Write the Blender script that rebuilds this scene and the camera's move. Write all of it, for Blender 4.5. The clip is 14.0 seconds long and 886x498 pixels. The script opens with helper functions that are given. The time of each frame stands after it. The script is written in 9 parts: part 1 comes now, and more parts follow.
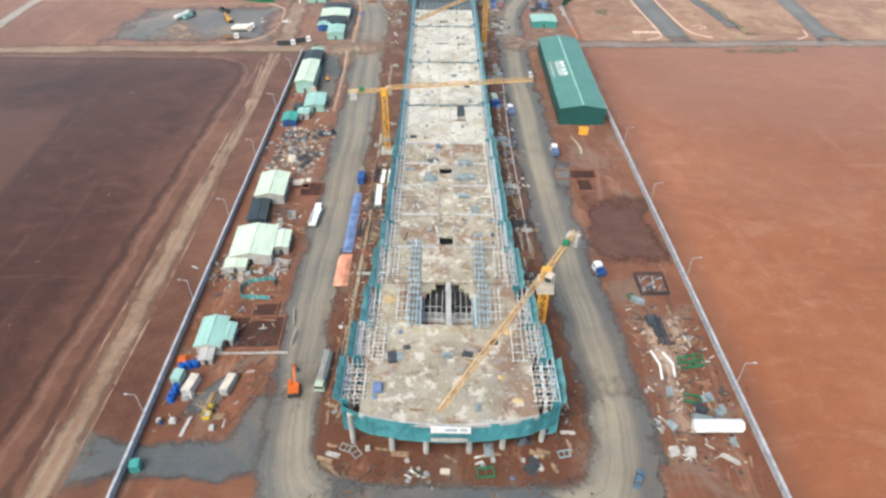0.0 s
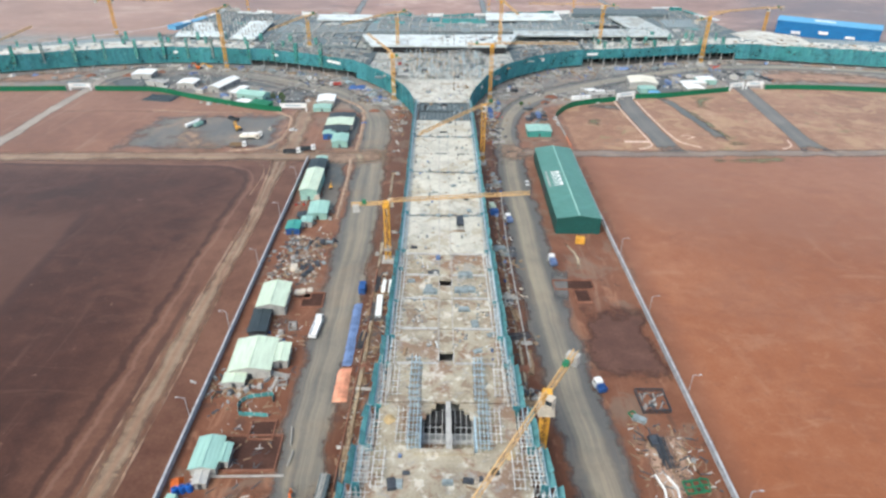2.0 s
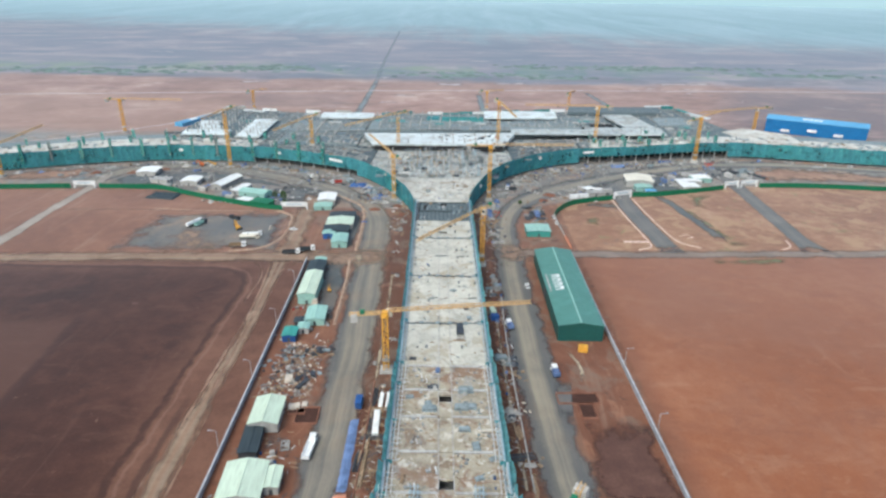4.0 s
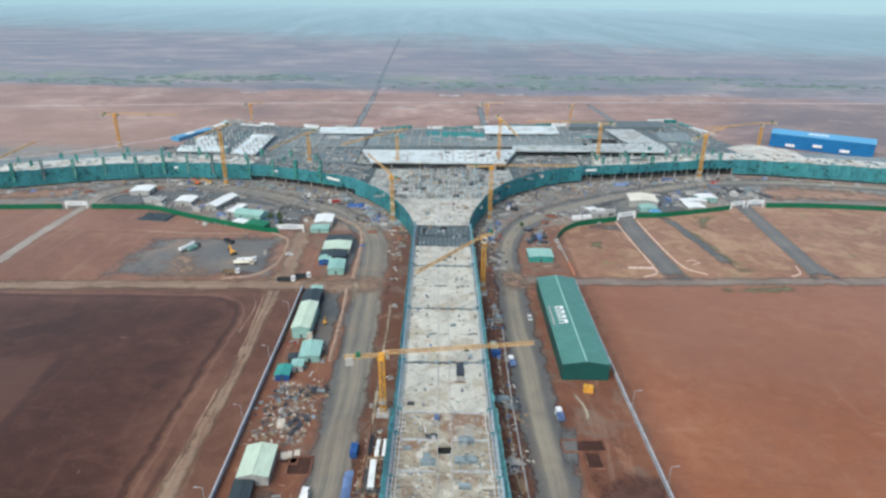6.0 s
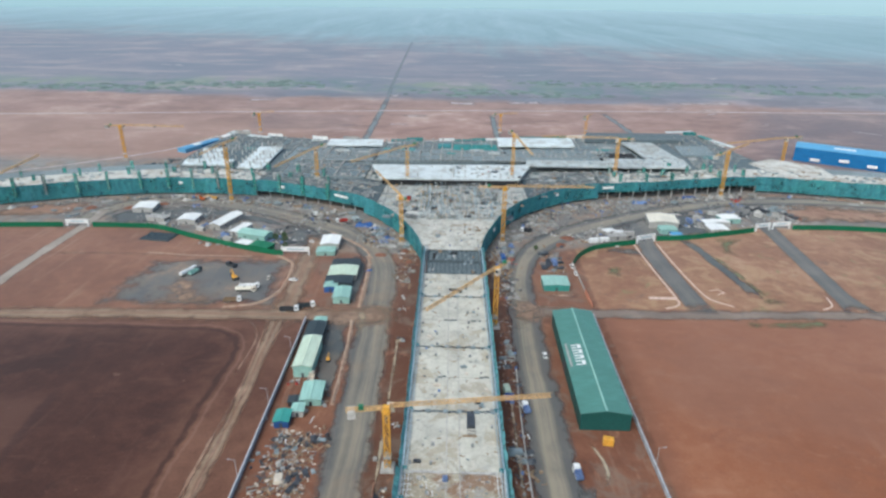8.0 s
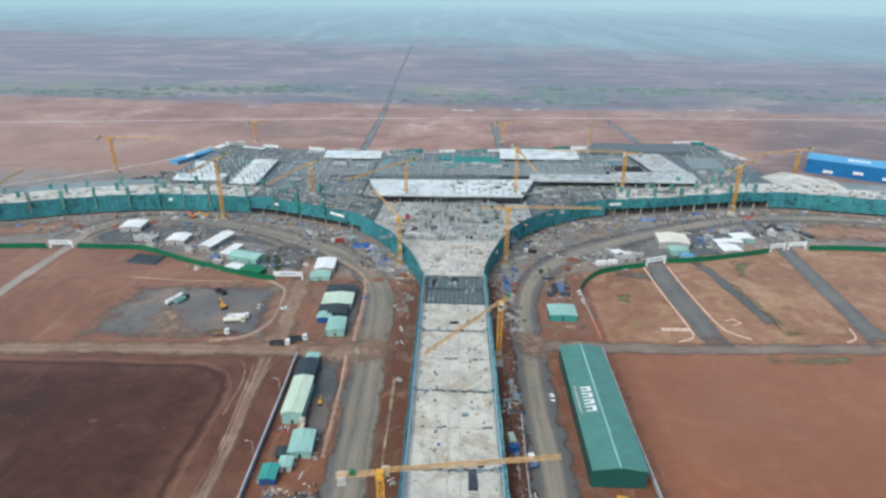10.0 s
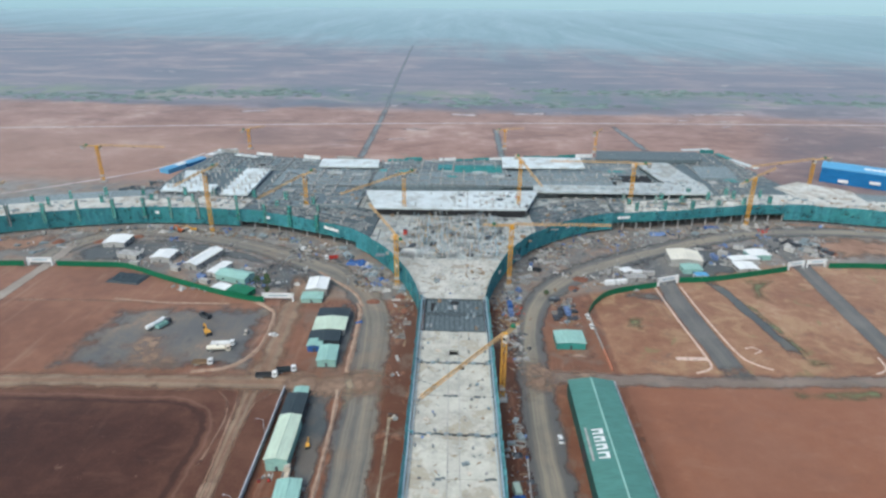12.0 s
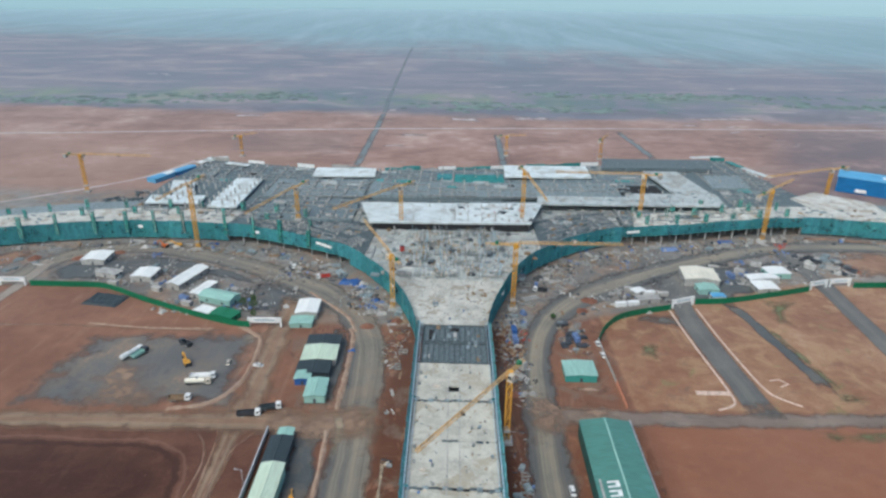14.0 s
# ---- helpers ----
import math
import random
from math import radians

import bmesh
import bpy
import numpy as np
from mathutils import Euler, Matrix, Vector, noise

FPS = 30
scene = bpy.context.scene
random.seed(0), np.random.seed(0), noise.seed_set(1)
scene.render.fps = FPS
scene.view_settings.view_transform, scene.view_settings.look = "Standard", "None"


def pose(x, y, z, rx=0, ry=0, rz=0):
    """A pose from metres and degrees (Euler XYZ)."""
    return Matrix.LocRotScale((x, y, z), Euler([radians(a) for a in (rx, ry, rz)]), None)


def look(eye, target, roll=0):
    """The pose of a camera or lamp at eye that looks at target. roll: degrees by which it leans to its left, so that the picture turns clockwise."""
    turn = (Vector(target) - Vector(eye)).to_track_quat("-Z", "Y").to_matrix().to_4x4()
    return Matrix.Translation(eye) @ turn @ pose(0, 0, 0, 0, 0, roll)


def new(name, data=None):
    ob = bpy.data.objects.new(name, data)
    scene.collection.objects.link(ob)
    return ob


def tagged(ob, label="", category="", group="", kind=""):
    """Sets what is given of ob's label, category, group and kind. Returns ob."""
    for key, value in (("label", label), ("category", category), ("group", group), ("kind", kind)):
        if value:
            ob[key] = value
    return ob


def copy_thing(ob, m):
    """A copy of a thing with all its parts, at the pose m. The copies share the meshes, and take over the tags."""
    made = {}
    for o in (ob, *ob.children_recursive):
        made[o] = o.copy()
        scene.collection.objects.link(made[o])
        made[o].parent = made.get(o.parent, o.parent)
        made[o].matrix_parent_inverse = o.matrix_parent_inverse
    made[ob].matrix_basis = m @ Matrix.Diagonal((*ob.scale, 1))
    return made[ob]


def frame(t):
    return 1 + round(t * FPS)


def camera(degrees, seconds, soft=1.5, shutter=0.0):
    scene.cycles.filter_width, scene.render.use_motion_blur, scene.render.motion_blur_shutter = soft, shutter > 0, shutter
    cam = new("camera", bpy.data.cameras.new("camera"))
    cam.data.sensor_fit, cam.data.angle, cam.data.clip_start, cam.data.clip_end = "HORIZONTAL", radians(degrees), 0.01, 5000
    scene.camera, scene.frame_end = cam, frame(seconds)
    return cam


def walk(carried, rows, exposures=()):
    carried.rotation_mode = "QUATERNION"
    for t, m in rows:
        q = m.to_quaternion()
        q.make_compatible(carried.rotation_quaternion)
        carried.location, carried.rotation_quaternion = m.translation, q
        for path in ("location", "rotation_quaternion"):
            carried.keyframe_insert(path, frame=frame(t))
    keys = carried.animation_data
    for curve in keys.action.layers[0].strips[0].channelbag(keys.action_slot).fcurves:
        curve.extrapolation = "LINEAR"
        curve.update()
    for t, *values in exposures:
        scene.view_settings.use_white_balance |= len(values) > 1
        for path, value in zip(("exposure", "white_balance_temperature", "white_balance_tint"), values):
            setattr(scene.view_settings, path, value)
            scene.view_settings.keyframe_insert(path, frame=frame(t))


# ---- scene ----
cam = camera(70.4, 14.0, 2.6)
PATH = [
    (0, (1.038, -0.636, 122.155), (1.019, 0.926, 120.906), 0.2),
    (0.5, (0.788, -0.367, 124.043), (0.772, 1.222, 122.829), 0.3),
    (1, (0.645, 0.044, 126.216), (0.629, 1.68, 125.066), 0.3),
    (1.5, (0.484, 1.005, 128.038), (0.467, 2.683, 126.95), 0.4),
    (2, (0.345, 2.309, 130.156), (0.329, 4.028, 129.135), 0.5),
    (2.5, (0.199, 3.806, 132.156), (0.182, 5.561, 131.197), 0.5),
    (3, (0.106, 5.78, 133.812), (0.09, 7.571, 132.924), 0.6),
    (3.5, (-0.074, 7.838, 135.511), (-0.091, 9.661, 134.688), 0.6),
    (3.7, (-0.151, 8.808, 136.31), (-0.167, 10.643, 135.515), 0.6),
    (6, (-0.101, 24.287, 145.136), (-0.118, 26.129, 144.358), 0.6),
    (6.5, (-0.191, 28.944, 147.105), (-0.209, 30.786, 146.327), 0.6),
    (7, (-0.098, 33.829, 148.782), (-0.128, 35.672, 148.005), 0.6),
    (7.5, (-0.274, 39.003, 150.743), (-0.326, 40.845, 149.964), 0.6),
    (8, (-0.182, 44.751, 152.343), (-0.235, 46.593, 151.565), 0.6),
    (10.5, (-0.486, 73.342, 159.731), (-0.543, 75.182, 158.95), 0.5),
    (11, (-0.423, 79.28, 160.234), (-0.481, 81.12, 159.453), 0.6),
    (11.5, (-0.609, 85.041, 160.551), (-0.667, 86.881, 159.769), 0.6),
    (12, (-0.559, 91.409, 160.531), (-0.618, 93.249, 159.75), 0.5),
    (12.5, (-0.711, 97.77, 160.623), (-0.769, 99.611, 159.842), 0.6),
    (13, (-0.819, 104.316, 160.677), (-0.878, 106.156, 159.895), 0.6),
    (13.5, (-0.952, 110.656, 160.694), (-1.011, 112.496, 159.914), 0.6),
    (14, (-1.046, 117.332, 160.642), (-1.105, 119.173, 159.863), 0.5),
]
walk(cam, [(t, look(eye, target, roll)) for t, eye, target, roll in PATH],
     [(0, 0.80, 6560, 3), (1.5, 0.72, 6430, 2), (3.0, 0.56, 6240, 1), (6, 0.33, 6100, 0), (13, 0.19, 6020, 0), (14, 0.11, 6020, 0)])

# ---- world, sun, exposure ----
SUN_EL, SUN_AZ = 52.0, 215.0
world = bpy.data.worlds.new("world")
scene.world = world
world.use_nodes = True
wn = world.node_tree
for n in list(wn.nodes):
    wn.nodes.remove(n)
sky = wn.nodes.new("ShaderNodeTexSky")
sky.sky_type, sky.sun_disc = "NISHITA", False
sky.sun_elevation, sky.sun_rotation = radians(SUN_EL), radians(SUN_AZ)
sky.air_density, sky.dust_density, sky.ozone_density = 1.0, 4.0, 1.0
bg = wn.nodes.new("ShaderNodeBackground")
bg.inputs["Strength"].default_value = 0.15
wo = wn.nodes.new("ShaderNodeOutputWorld")
wn.links.new(sky.outputs[0], bg.inputs[0])
wn.links.new(bg.outputs[0], wo.inputs[0])

sun_data = bpy.data.lights.new("sun", "SUN")
sun_data.energy, sun_data.angle, sun_data.color = 1.1, radians(40), (1.0, 0.96, 0.90)
sun = new("sun", sun_data)
sun.matrix_world = look((0, 0, 0), (-math.sin(radians(SUN_AZ)) * math.cos(radians(SUN_EL)),
                                    -math.cos(radians(SUN_AZ)) * math.cos(radians(SUN_EL)), -math.sin(radians(SUN_EL))))


# ---- materials ----
class Nodes:
    """Short hand for a node material."""

    def __init__(self, name):
        self.m = bpy.data.materials.new(name)
        self.m.use_nodes = True
        self.t = self.m.node_tree
        for n in list(self.t.nodes):
            self.t.nodes.remove(n)
        out = self.t.nodes.new("ShaderNodeOutputMaterial")
        self.p = self.t.nodes.new("ShaderNodeBsdfPrincipled")
        self.t.links.new(self.p.outputs[0], out.inputs[0])
        self.p.inputs["Specular IOR Level"].default_value = 0.3

    def put(self, sock, val):
        if isinstance(val, bpy.types.NodeSocket):
            self.t.links.new(val, sock)
        elif isinstance(val, tuple) and len(val) == 3 and sock.type == "RGBA":
            sock.default_value = (*val, 1)
        else:
            sock.default_value = val

    def place(self):
        return self.t.nodes.new("ShaderNodeNewGeometry").outputs["Position"]

    def own(self):
        return self.t.nodes.new("ShaderNodeTexCoord").outputs["Object"]

    def chance(self):
        return self.t.nodes.new("ShaderNodeObjectInfo").outputs["Random"]

    def island(self):
        return self.t.nodes.new("ShaderNodeNewGeometry").outputs["Random Per Island"]

    def xyz(self, v):
        n = self.t.nodes.new("ShaderNodeSeparateXYZ")
        self.put(n.inputs[0], v)
        return n.outputs

    def math(self, op, a, b=0.0, c=0.0):
        n = self.t.nodes.new("ShaderNodeMath")
        n.operation = op
        self.put(n.inputs[0], a), self.put(n.inputs[1], b), self.put(n.inputs[2], c)
        return n.outputs[0]

    def stretch(self, v, sx, sy, sz=1.0, rz=0.0):
        n = self.t.nodes.new("ShaderNodeMapping")
        self.put(n.inputs["Vector"], v)
        n.inputs["Scale"].default_value = (sx, sy, sz)
        n.inputs["Rotation"].default_value = (0, 0, radians(rz))
        return n.outputs[0]

    def noise(self, v, scale, detail=4.0, rough=0.55, distort=0.0):
        n = self.t.nodes.new("ShaderNodeTexNoise")
        self.put(n.inputs["Vector"], v)
        n.inputs["Scale"].default_value, n.inputs["Detail"].default_value = scale, detail
        n.inputs["Roughness"].default_value, n.inputs["Distortion"].default_value = rough, distort
        return n.outputs["Fac"]

    def smooth(self, v, lo, hi, a=0.0, b=1.0):
        n = self.t.nodes.new("ShaderNodeMapRange")
        n.interpolation_type = "SMOOTHSTEP"
        self.put(n.inputs[0], v)
        for i, x in enumerate((lo, hi, a, b)):
            n.inputs[i + 1].default_value = x
        return n.outputs[0]

    def mix(self, f, a, b, kind="MIX"):
        n = self.t.nodes.new("ShaderNodeMix")
        n.data_type, n.blend_type = "RGBA", kind
        self.put(n.inputs[0], f), self.put(n.inputs[6], a), self.put(n.inputs[7], b)
        return n.outputs[2]

    def ramp(self, f, stops):
        n = self.t.nodes.new("ShaderNodeValToRGB")
        self.put(n.inputs[0], f)
        e = n.color_ramp.elements
        while len(e) < len(stops):
            e.new(0.5)
        for k, (pos, col) in zip(e, stops):
            k.position, k.color = pos, (*col, 1)
        return n.outputs[0]

    def bump(self, h, strength, distance):
        n = self.t.nodes.new("ShaderNodeBump")
        n.inputs["Strength"].default_value, n.inputs["Distance"].default_value = strength, distance
        self.put(n.inputs["Height"], h)
        self.put(self.p.inputs["Normal"], n.outputs[0])

    def dust_haze(self, m, amount):
        """A bluish sheen that brightens low angles, standing in for distance haze."""
        self.p.inputs["Sheen Weight"].default_value = amount
        self.p.inputs["Sheen Roughness"].default_value = 0.36
        self.p.inputs["Sheen Tint"].default_value = (0.82, 0.92, 1.0, 1)
        return m

    def done(self, colour, rough=0.8, metal=0.0):
        self.put(self.p.inputs["Base Color"], colour)
        self.put(self.p.inputs["Roughness"], rough)
        self.put(self.p.inputs["Metallic"], metal)
        return self.m


def tone(c, k):
    return tuple(min(1.0, x * k) for x in c)


def plain(name, c, rough=0.6, metal=0.0, worn=0.25, scale=0.6, vary=0.0, grime=None):
    """Painted or bare matter with stains at two scales; vary: tone from thing to thing."""
    n = Nodes(name)
    v = n.place()
    big, fine = n.noise(v, scale, 3), n.noise(v, scale * 9, 3)
    col = n.mix(n.smooth(big, 0.35, 0.7), tone(c, 1 + worn * 0.4), tone(c, 1 - worn))
    if grime:
        col = n.mix(n.smooth(fine, 0.52, 0.72, 0, 0.75), col, grime)
    else:
        col = n.mix(n.smooth(fine, 0.4, 0.8, 0, worn), col, tone(c, 0.5))
    if vary:
        col = n.mix(n.math("MULTIPLY", n.chance(), vary), col, tone(c, 0.35))
    n.bump(fine, 0.15, 0.05)
    return n.done(col, rough, metal)


def ribbed(name, c, pitch=1.0, rough=0.45, axis=0, worn=0.2):
    """Corrugated sheet: ribs along one axis of the thing, streaks and fading."""
    n = Nodes(name)
    o = n.own()
    x = n.xyz(o)[axis]
    w = n.math("SINE", n.math("MULTIPLY", x, 2 * math.pi / pitch))
    st = n.noise(n.stretch(o, *((1.2, 0.15) if axis == 0 else (0.15, 1.2))), 1.0, 4)
    big = n.noise(n.place(), 0.12, 3)
    col = n.mix(n.smooth(st, 0.35, 0.75), tone(c, 1 + worn * 0.3), tone(c, 1 - worn))
    col = n.mix(n.smooth(big, 0.35, 0.7, 0, 0.5), col, tone(c, 0.8))
    n.bump(w, 0.4, 0.05)
    return n.done(col, rough)


def soil(name, stops, scale=0.03, fine=0.7, tracks=None, rough=0.95):
    n = Nodes(name)
    v = n.place()
    f = n.math("ADD", n.math("MULTIPLY", n.noise(v, scale, 6, 0.6, 0.3), 0.7), n.math("MULTIPLY", n.noise(v, fine, 4), 0.3))
    col = n.ramp(f, stops)
    if tracks:
        col = n.mix(n.smooth(n.noise(n.stretch(v, *tracks[:2], 1, tracks[2]), 1.0, 5), 0.5, 0.72, 0, 0.8), col, tracks[3])
    n.bump(f, 0.5, 0.4)
    return n.done(col, rough)


def make_ground():
    n = Nodes("laterite_ground")
    v = n.place()
    x, y, _ = n.xyz(v)
    wob = n.math("MULTIPLY", n.math("SUBTRACT", n.noise(v, 0.06, 5), 0.5), 14.0)
    small = n.math("MULTIPLY", n.math("SUBTRACT", n.noise(v, 0.22, 5, 0.65), 0.5), 3.0)
    xw, yw = n.math("ADD", x, wob), n.math("ADD", y, wob)
    xs, ys = n.math("ADD", x, small), n.math("ADD", y, small)
    big = n.noise(v, 0.016, 6, 0.6, 0.4)
    mid = n.noise(v, 0.14, 5, 0.6)
    fine = n.noise(v, 1.1, 4)
    f = n.math("ADD", n.math("MULTIPLY", big, 0.55), n.math("ADD", n.math("MULTIPLY", mid, 0.3), n.math("MULTIPLY", fine, 0.15)))

    def blot(scale, lo, hi, amount, rz=0.0, sx=1.0, sy=1.0, rough=0.68):
        return n.smooth(n.noise(n.stretch(v, sx, sy, 1, rz), scale, 6, rough, 0.6), lo, hi, 0, amount)

    def line(value, at, wide, amount):
        return n.smooth(n.math("ABSOLUTE", n.math("SUBTRACT", value, at)), wide, wide * 0.3, 0, amount)

    # red soil of the site
    red = n.ramp(f, [(0.30, (0.115, 0.042, 0.023)), (0.47, (0.178, 0.071, 0.039)), (0.60, (0.255, 0.115, 0.066)), (0.72, (0.39, 0.235, 0.145))])
    rut = n.noise(n.stretch(v, 0.16, 0.014, 1, 1.5), 1.0, 6, 0.65, 0.9)
    red = n.mix(n.smooth(rut, 0.54, 0.72, 0, 0.35), red, (0.38, 0.26, 0.185))
    red = n.mix(n.smooth(yw, 300, 330, 0, 0.15), red, (0.31, 0.190, 0.135))
    near = n.smooth(n.math("ABSOLUTE", n.math("ADD", xw, 4.0)), 84, 74)
    red = n.mix(n.math("MULTIPLY", near, 0.2), red, (0.082, 0.032, 0.019))
    red = n.mix(n.math("MULTIPLY", n.smooth(n.math("ABSOLUTE", n.math("ADD", xs, 1.0)), 36, 28), n.smooth(ys, 420, 380, 0.3, 0.65)), red, (0.080, 0.030, 0.017))
    red = n.mix(n.math("MULTIPLY", near, blot(0.06, 0.52, 0.64, 0.6)), red, (0.185, 0.138, 0.105))
    red = n.mix(n.math("MULTIPLY", near, blot(0.10, 0.57, 0.68, 0.7, 55)), red, (0.080, 0.043, 0.032))
    red = n.mix(n.math("MULTIPLY", near, blot(0.16, 0.56, 0.66, 0.65, 20, 1.0, 0.4)), red, (0.30, 0.150, 0.090))

    # ploughed dark field with its rounded corner and furrowed edge
    dark = n.ramp(f, [(0.32, (0.034, 0.0125, 0.008)), (0.48, (0.056, 0.021, 0.0135)), (0.60, (0.084, 0.034, 0.022)), (0.72, (0.130, 0.060, 0.040))])
    dark = n.mix(blot(0.03, 0.53, 0.64, 0.55, 30), dark, (0.032, 0.0125, 0.009))
    dark = n.mix(blot(0.055, 0.55, 0.68, 0.35, 4, 0.5, 2.4), dark, (0.120, 0.058, 0.040))
    dark = n.mix(blot(0.45, 0.60, 0.72, 0.5, 0, 1, 1, 0.75), dark, (0.150, 0.080, 0.058))
    dark = n.mix(blot(0.20, 0.66, 0.72, 0.55), dark, (0.23, 0.135, 0.105))
    dark = n.mix(n.smooth(rut, 0.55, 0.72, 0, 0.25), dark, (0.145, 0.075, 0.055))
    worn = n.math("MULTIPLY", n.smooth(n.math("ADD", xs, n.math("MULTIPLY", ys, 0.10)), -134, -140), n.smooth(ys, 250, 240))
    dark = n.mix(n.math("MULTIPLY", worn, 0.55), dark, (0.115, 0.054, 0.037))
    dark = n.mix(n.math("MULTIPLY", line(n.math("ADD", xs, n.math("MULTIPLY", ys, 0.10)), -136, 3.0, 0.5), n.smooth(ys, 254, 246)), dark, (0.045, 0.019, 0.015))
    cx, cy = n.math("ADD", n.math("MULTIPLY_ADD", wob, 0.35, xs), 119.0), n.math("ADD", n.math("MULTIPLY_ADD", wob, 0.35, ys), -282.0)
    px, py = n.math("MAXIMUM", cx, 0.0), n.math("MAXIMUM", cy, 0.0)
    rim = n.math("SQRT", n.math("ADD", n.math("MULTIPLY", px, px), n.math("MULTIPLY", py, py)))
    out = n.math("ADD", n.math("SUBTRACT", rim, 20.0), n.math("MINIMUM", n.math("MAXIMUM", cx, cy), 0.0))
    bank = n.mix(n.smooth(f, 0.35, 0.65), (0.080, 0.031, 0.019), (0.180, 0.086, 0.054))
    west = n.mix(n.smooth(out, 1.6, -1.6), bank, n.mix(n.smooth(out, -14, -1, 0, 0.45), dark, bank))
    west = n.mix(n.math("MULTIPLY", line(out, -0.6, 1.8, 0.75), n.smooth(mid, 0.3, 0.55, 0.35, 1.0)), west, (0.040, 0.016, 0.011))
    west = n.mix(n.math("MULTIPLY", line(out, 8.0, 1.8, 0.7), n.smooth(y, 205, 175)), west, (0.060, 0.028, 0.020))
    west = n.mix(line(out, 2.6, 1.0, 0.35), west, (0.24, 0.140, 0.100))

    # red field behind the east wall, streaked by the grader
    orange = n.ramp(f, [(0.30, (0.205, 0.068, 0.029)), (0.5, (0.268, 0.096, 0.043)), (0.7, (0.345, 0.150, 0.080))])
    scr = n.noise(n.stretch(v, 0.05, 0.02, 1, 20), 1.0, 5, 0.65, 0.6)
    orange = n.mix(n.smooth(scr, 0.57, 0.74, 0, 0.3), orange, (0.40, 0.22, 0.14))
    orange = n.mix(blot(0.07, 0.54, 0.70, 0.35, 78, 0.5, 1.6), orange, (0.38, 0.20, 0.125))
    orange = n.mix(blot(0.30, 0.55, 0.70, 0.4), orange, (0.185, 0.072, 0.038))
    orange = n.mix(blot(0.16, 0.56, 0.70, 0.35, 33), orange, (0.37, 0.185, 0.108))
    orange = n.mix(blot(0.05, 0.54, 0.68, 0.45, -14, 0.6, 1.5), orange, (0.185, 0.066, 0.035))
    orange = n.mix(blot(0.012, 0.48, 0.64, 0.5), orange, (0.225, 0.098, 0.060))
    orange = n.mix(blot(0.035, 0.52, 0.66, 0.4, 50), orange, (0.205, 0.078, 0.042))
    orange = n.mix(n.smooth(yw, 170, 300, 0, 0.45), orange, n.mix(f, (0.180, 0.084, 0.055), (0.305, 0.165, 0.115)))
    orange = n.mix(n.math("MULTIPLY", n.smooth(xs, 82, 73), 0.55), orange, n.mix(f, (0.120, 0.048, 0.029), (0.25, 0.115, 0.072)))

    # patchy ground between the east roads
    tan = n.ramp(f, [(0.34, (0.165, 0.072, 0.040)), (0.46, (0.245, 0.118, 0.067)), (0.55, (0.325, 0.178, 0.104)), (0.66, (0.47, 0.32, 0.205))])
    tan = n.mix(blot(0.055, 0.50, 0.64, 0.7), tan, (0.40, 0.255, 0.145))
    tan = n.mix(blot(0.045, 0.56, 0.68, 0.65, 40), tan, (0.205, 0.098, 0.060))
    tan = n.mix(blot(0.09, 0.58, 0.68, 0.55, 70), tan, (0.20, 0.190, 0.082))
    tan = n.mix(blot(0.12, 0.57, 0.68, 0.5, 15), tan, (0.16, 0.115, 0.085))
    work = n.ramp(f, [(0.32, (0.105, 0.101, 0.097)), (0.5, (0.175, 0.163, 0.150)), (0.66, (0.31, 0.285, 0.252))])
    work = n.mix(blot(0.05, 0.46, 0.60, 0.8), work, (0.26, 0.180, 0.128))
    work = n.mix(blot(0.10, 0.56, 0.68, 0.7), work, (0.080, 0.084, 0.090))
    work = n.mix(blot(0.14, 0.56, 0.66, 0.6, 30, 0.5, 1.6), work, (0.36, 0.30, 0.235))

    # streaked open land behind the works
    vs = n.stretch(v, 0.9, 1.1, 1, 6)
    band = n.math("ADD", n.math("MULTIPLY", n.noise(vs, 0.011, 9, 0.68, 0.4), 0.75), n.math("MULTIPLY", n.noise(vs, 0.08, 5, 0.65), 0.25))
    pale = n.ramp(band, [(0.34, (0.175, 0.085, 0.062)), (0.45, (0.255, 0.135, 0.100)), (0.54, (0.340, 0.196, 0.150)), (0.62, (0.45, 0.310, 0.255)), (0.70, (0.56, 0.43, 0.37))])
    pale = n.mix(blot(0.022, 0.54, 0.66, 0.6, 2, 0.45, 1.8, 0.72), pale, (0.150, 0.078, 0.062))
    pale = n.mix(blot(0.05, 0.60, 0.70, 0.6, 8, 0.4, 1.5, 0.72), pale, (0.46, 0.345, 0.305))
    pale = n.mix(blot(0.028, 0.62, 0.72, 0.5, -6, 0.5, 1.6), pale, (0.205, 0.215, 0.165))
    pale = n.mix(n.math("MULTIPLY", n.smooth(xw, -110, -180), n.smooth(yw, 840, 760, 0, 0.4)), pale, (0.34, 0.205, 0.145))
    plough = n.math("MULTIPLY", n.smooth(n.math("SUBTRACT", n.math("MULTIPLY_ADD", small, 6.0, xw), n.math("MULTIPLY", y, 0.5)), -95, -15), n.smooth(yw, 892, 880))
    patch = n.math("MULTIPLY", n.math("MULTIPLY", n.smooth(xw, -252, -236), n.smooth(xw, -118, -134)), n.math("MULTIPLY", n.smooth(yw, 738, 750), n.smooth(yw, 838, 822)))
    pale = n.mix(n.math("MULTIPLY", n.math("MAXIMUM", plough, n.math("MULTIPLY", patch, 0.4)), n.smooth(band, 0.66, 0.42, 0.4, 0.95)), pale, n.mix(band, (0.105, 0.072, 0.078), (0.185, 0.130, 0.130)))

    # far farm land: long fields, hedges, pale fallow strips, blued to paint haze
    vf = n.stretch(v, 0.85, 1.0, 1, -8)
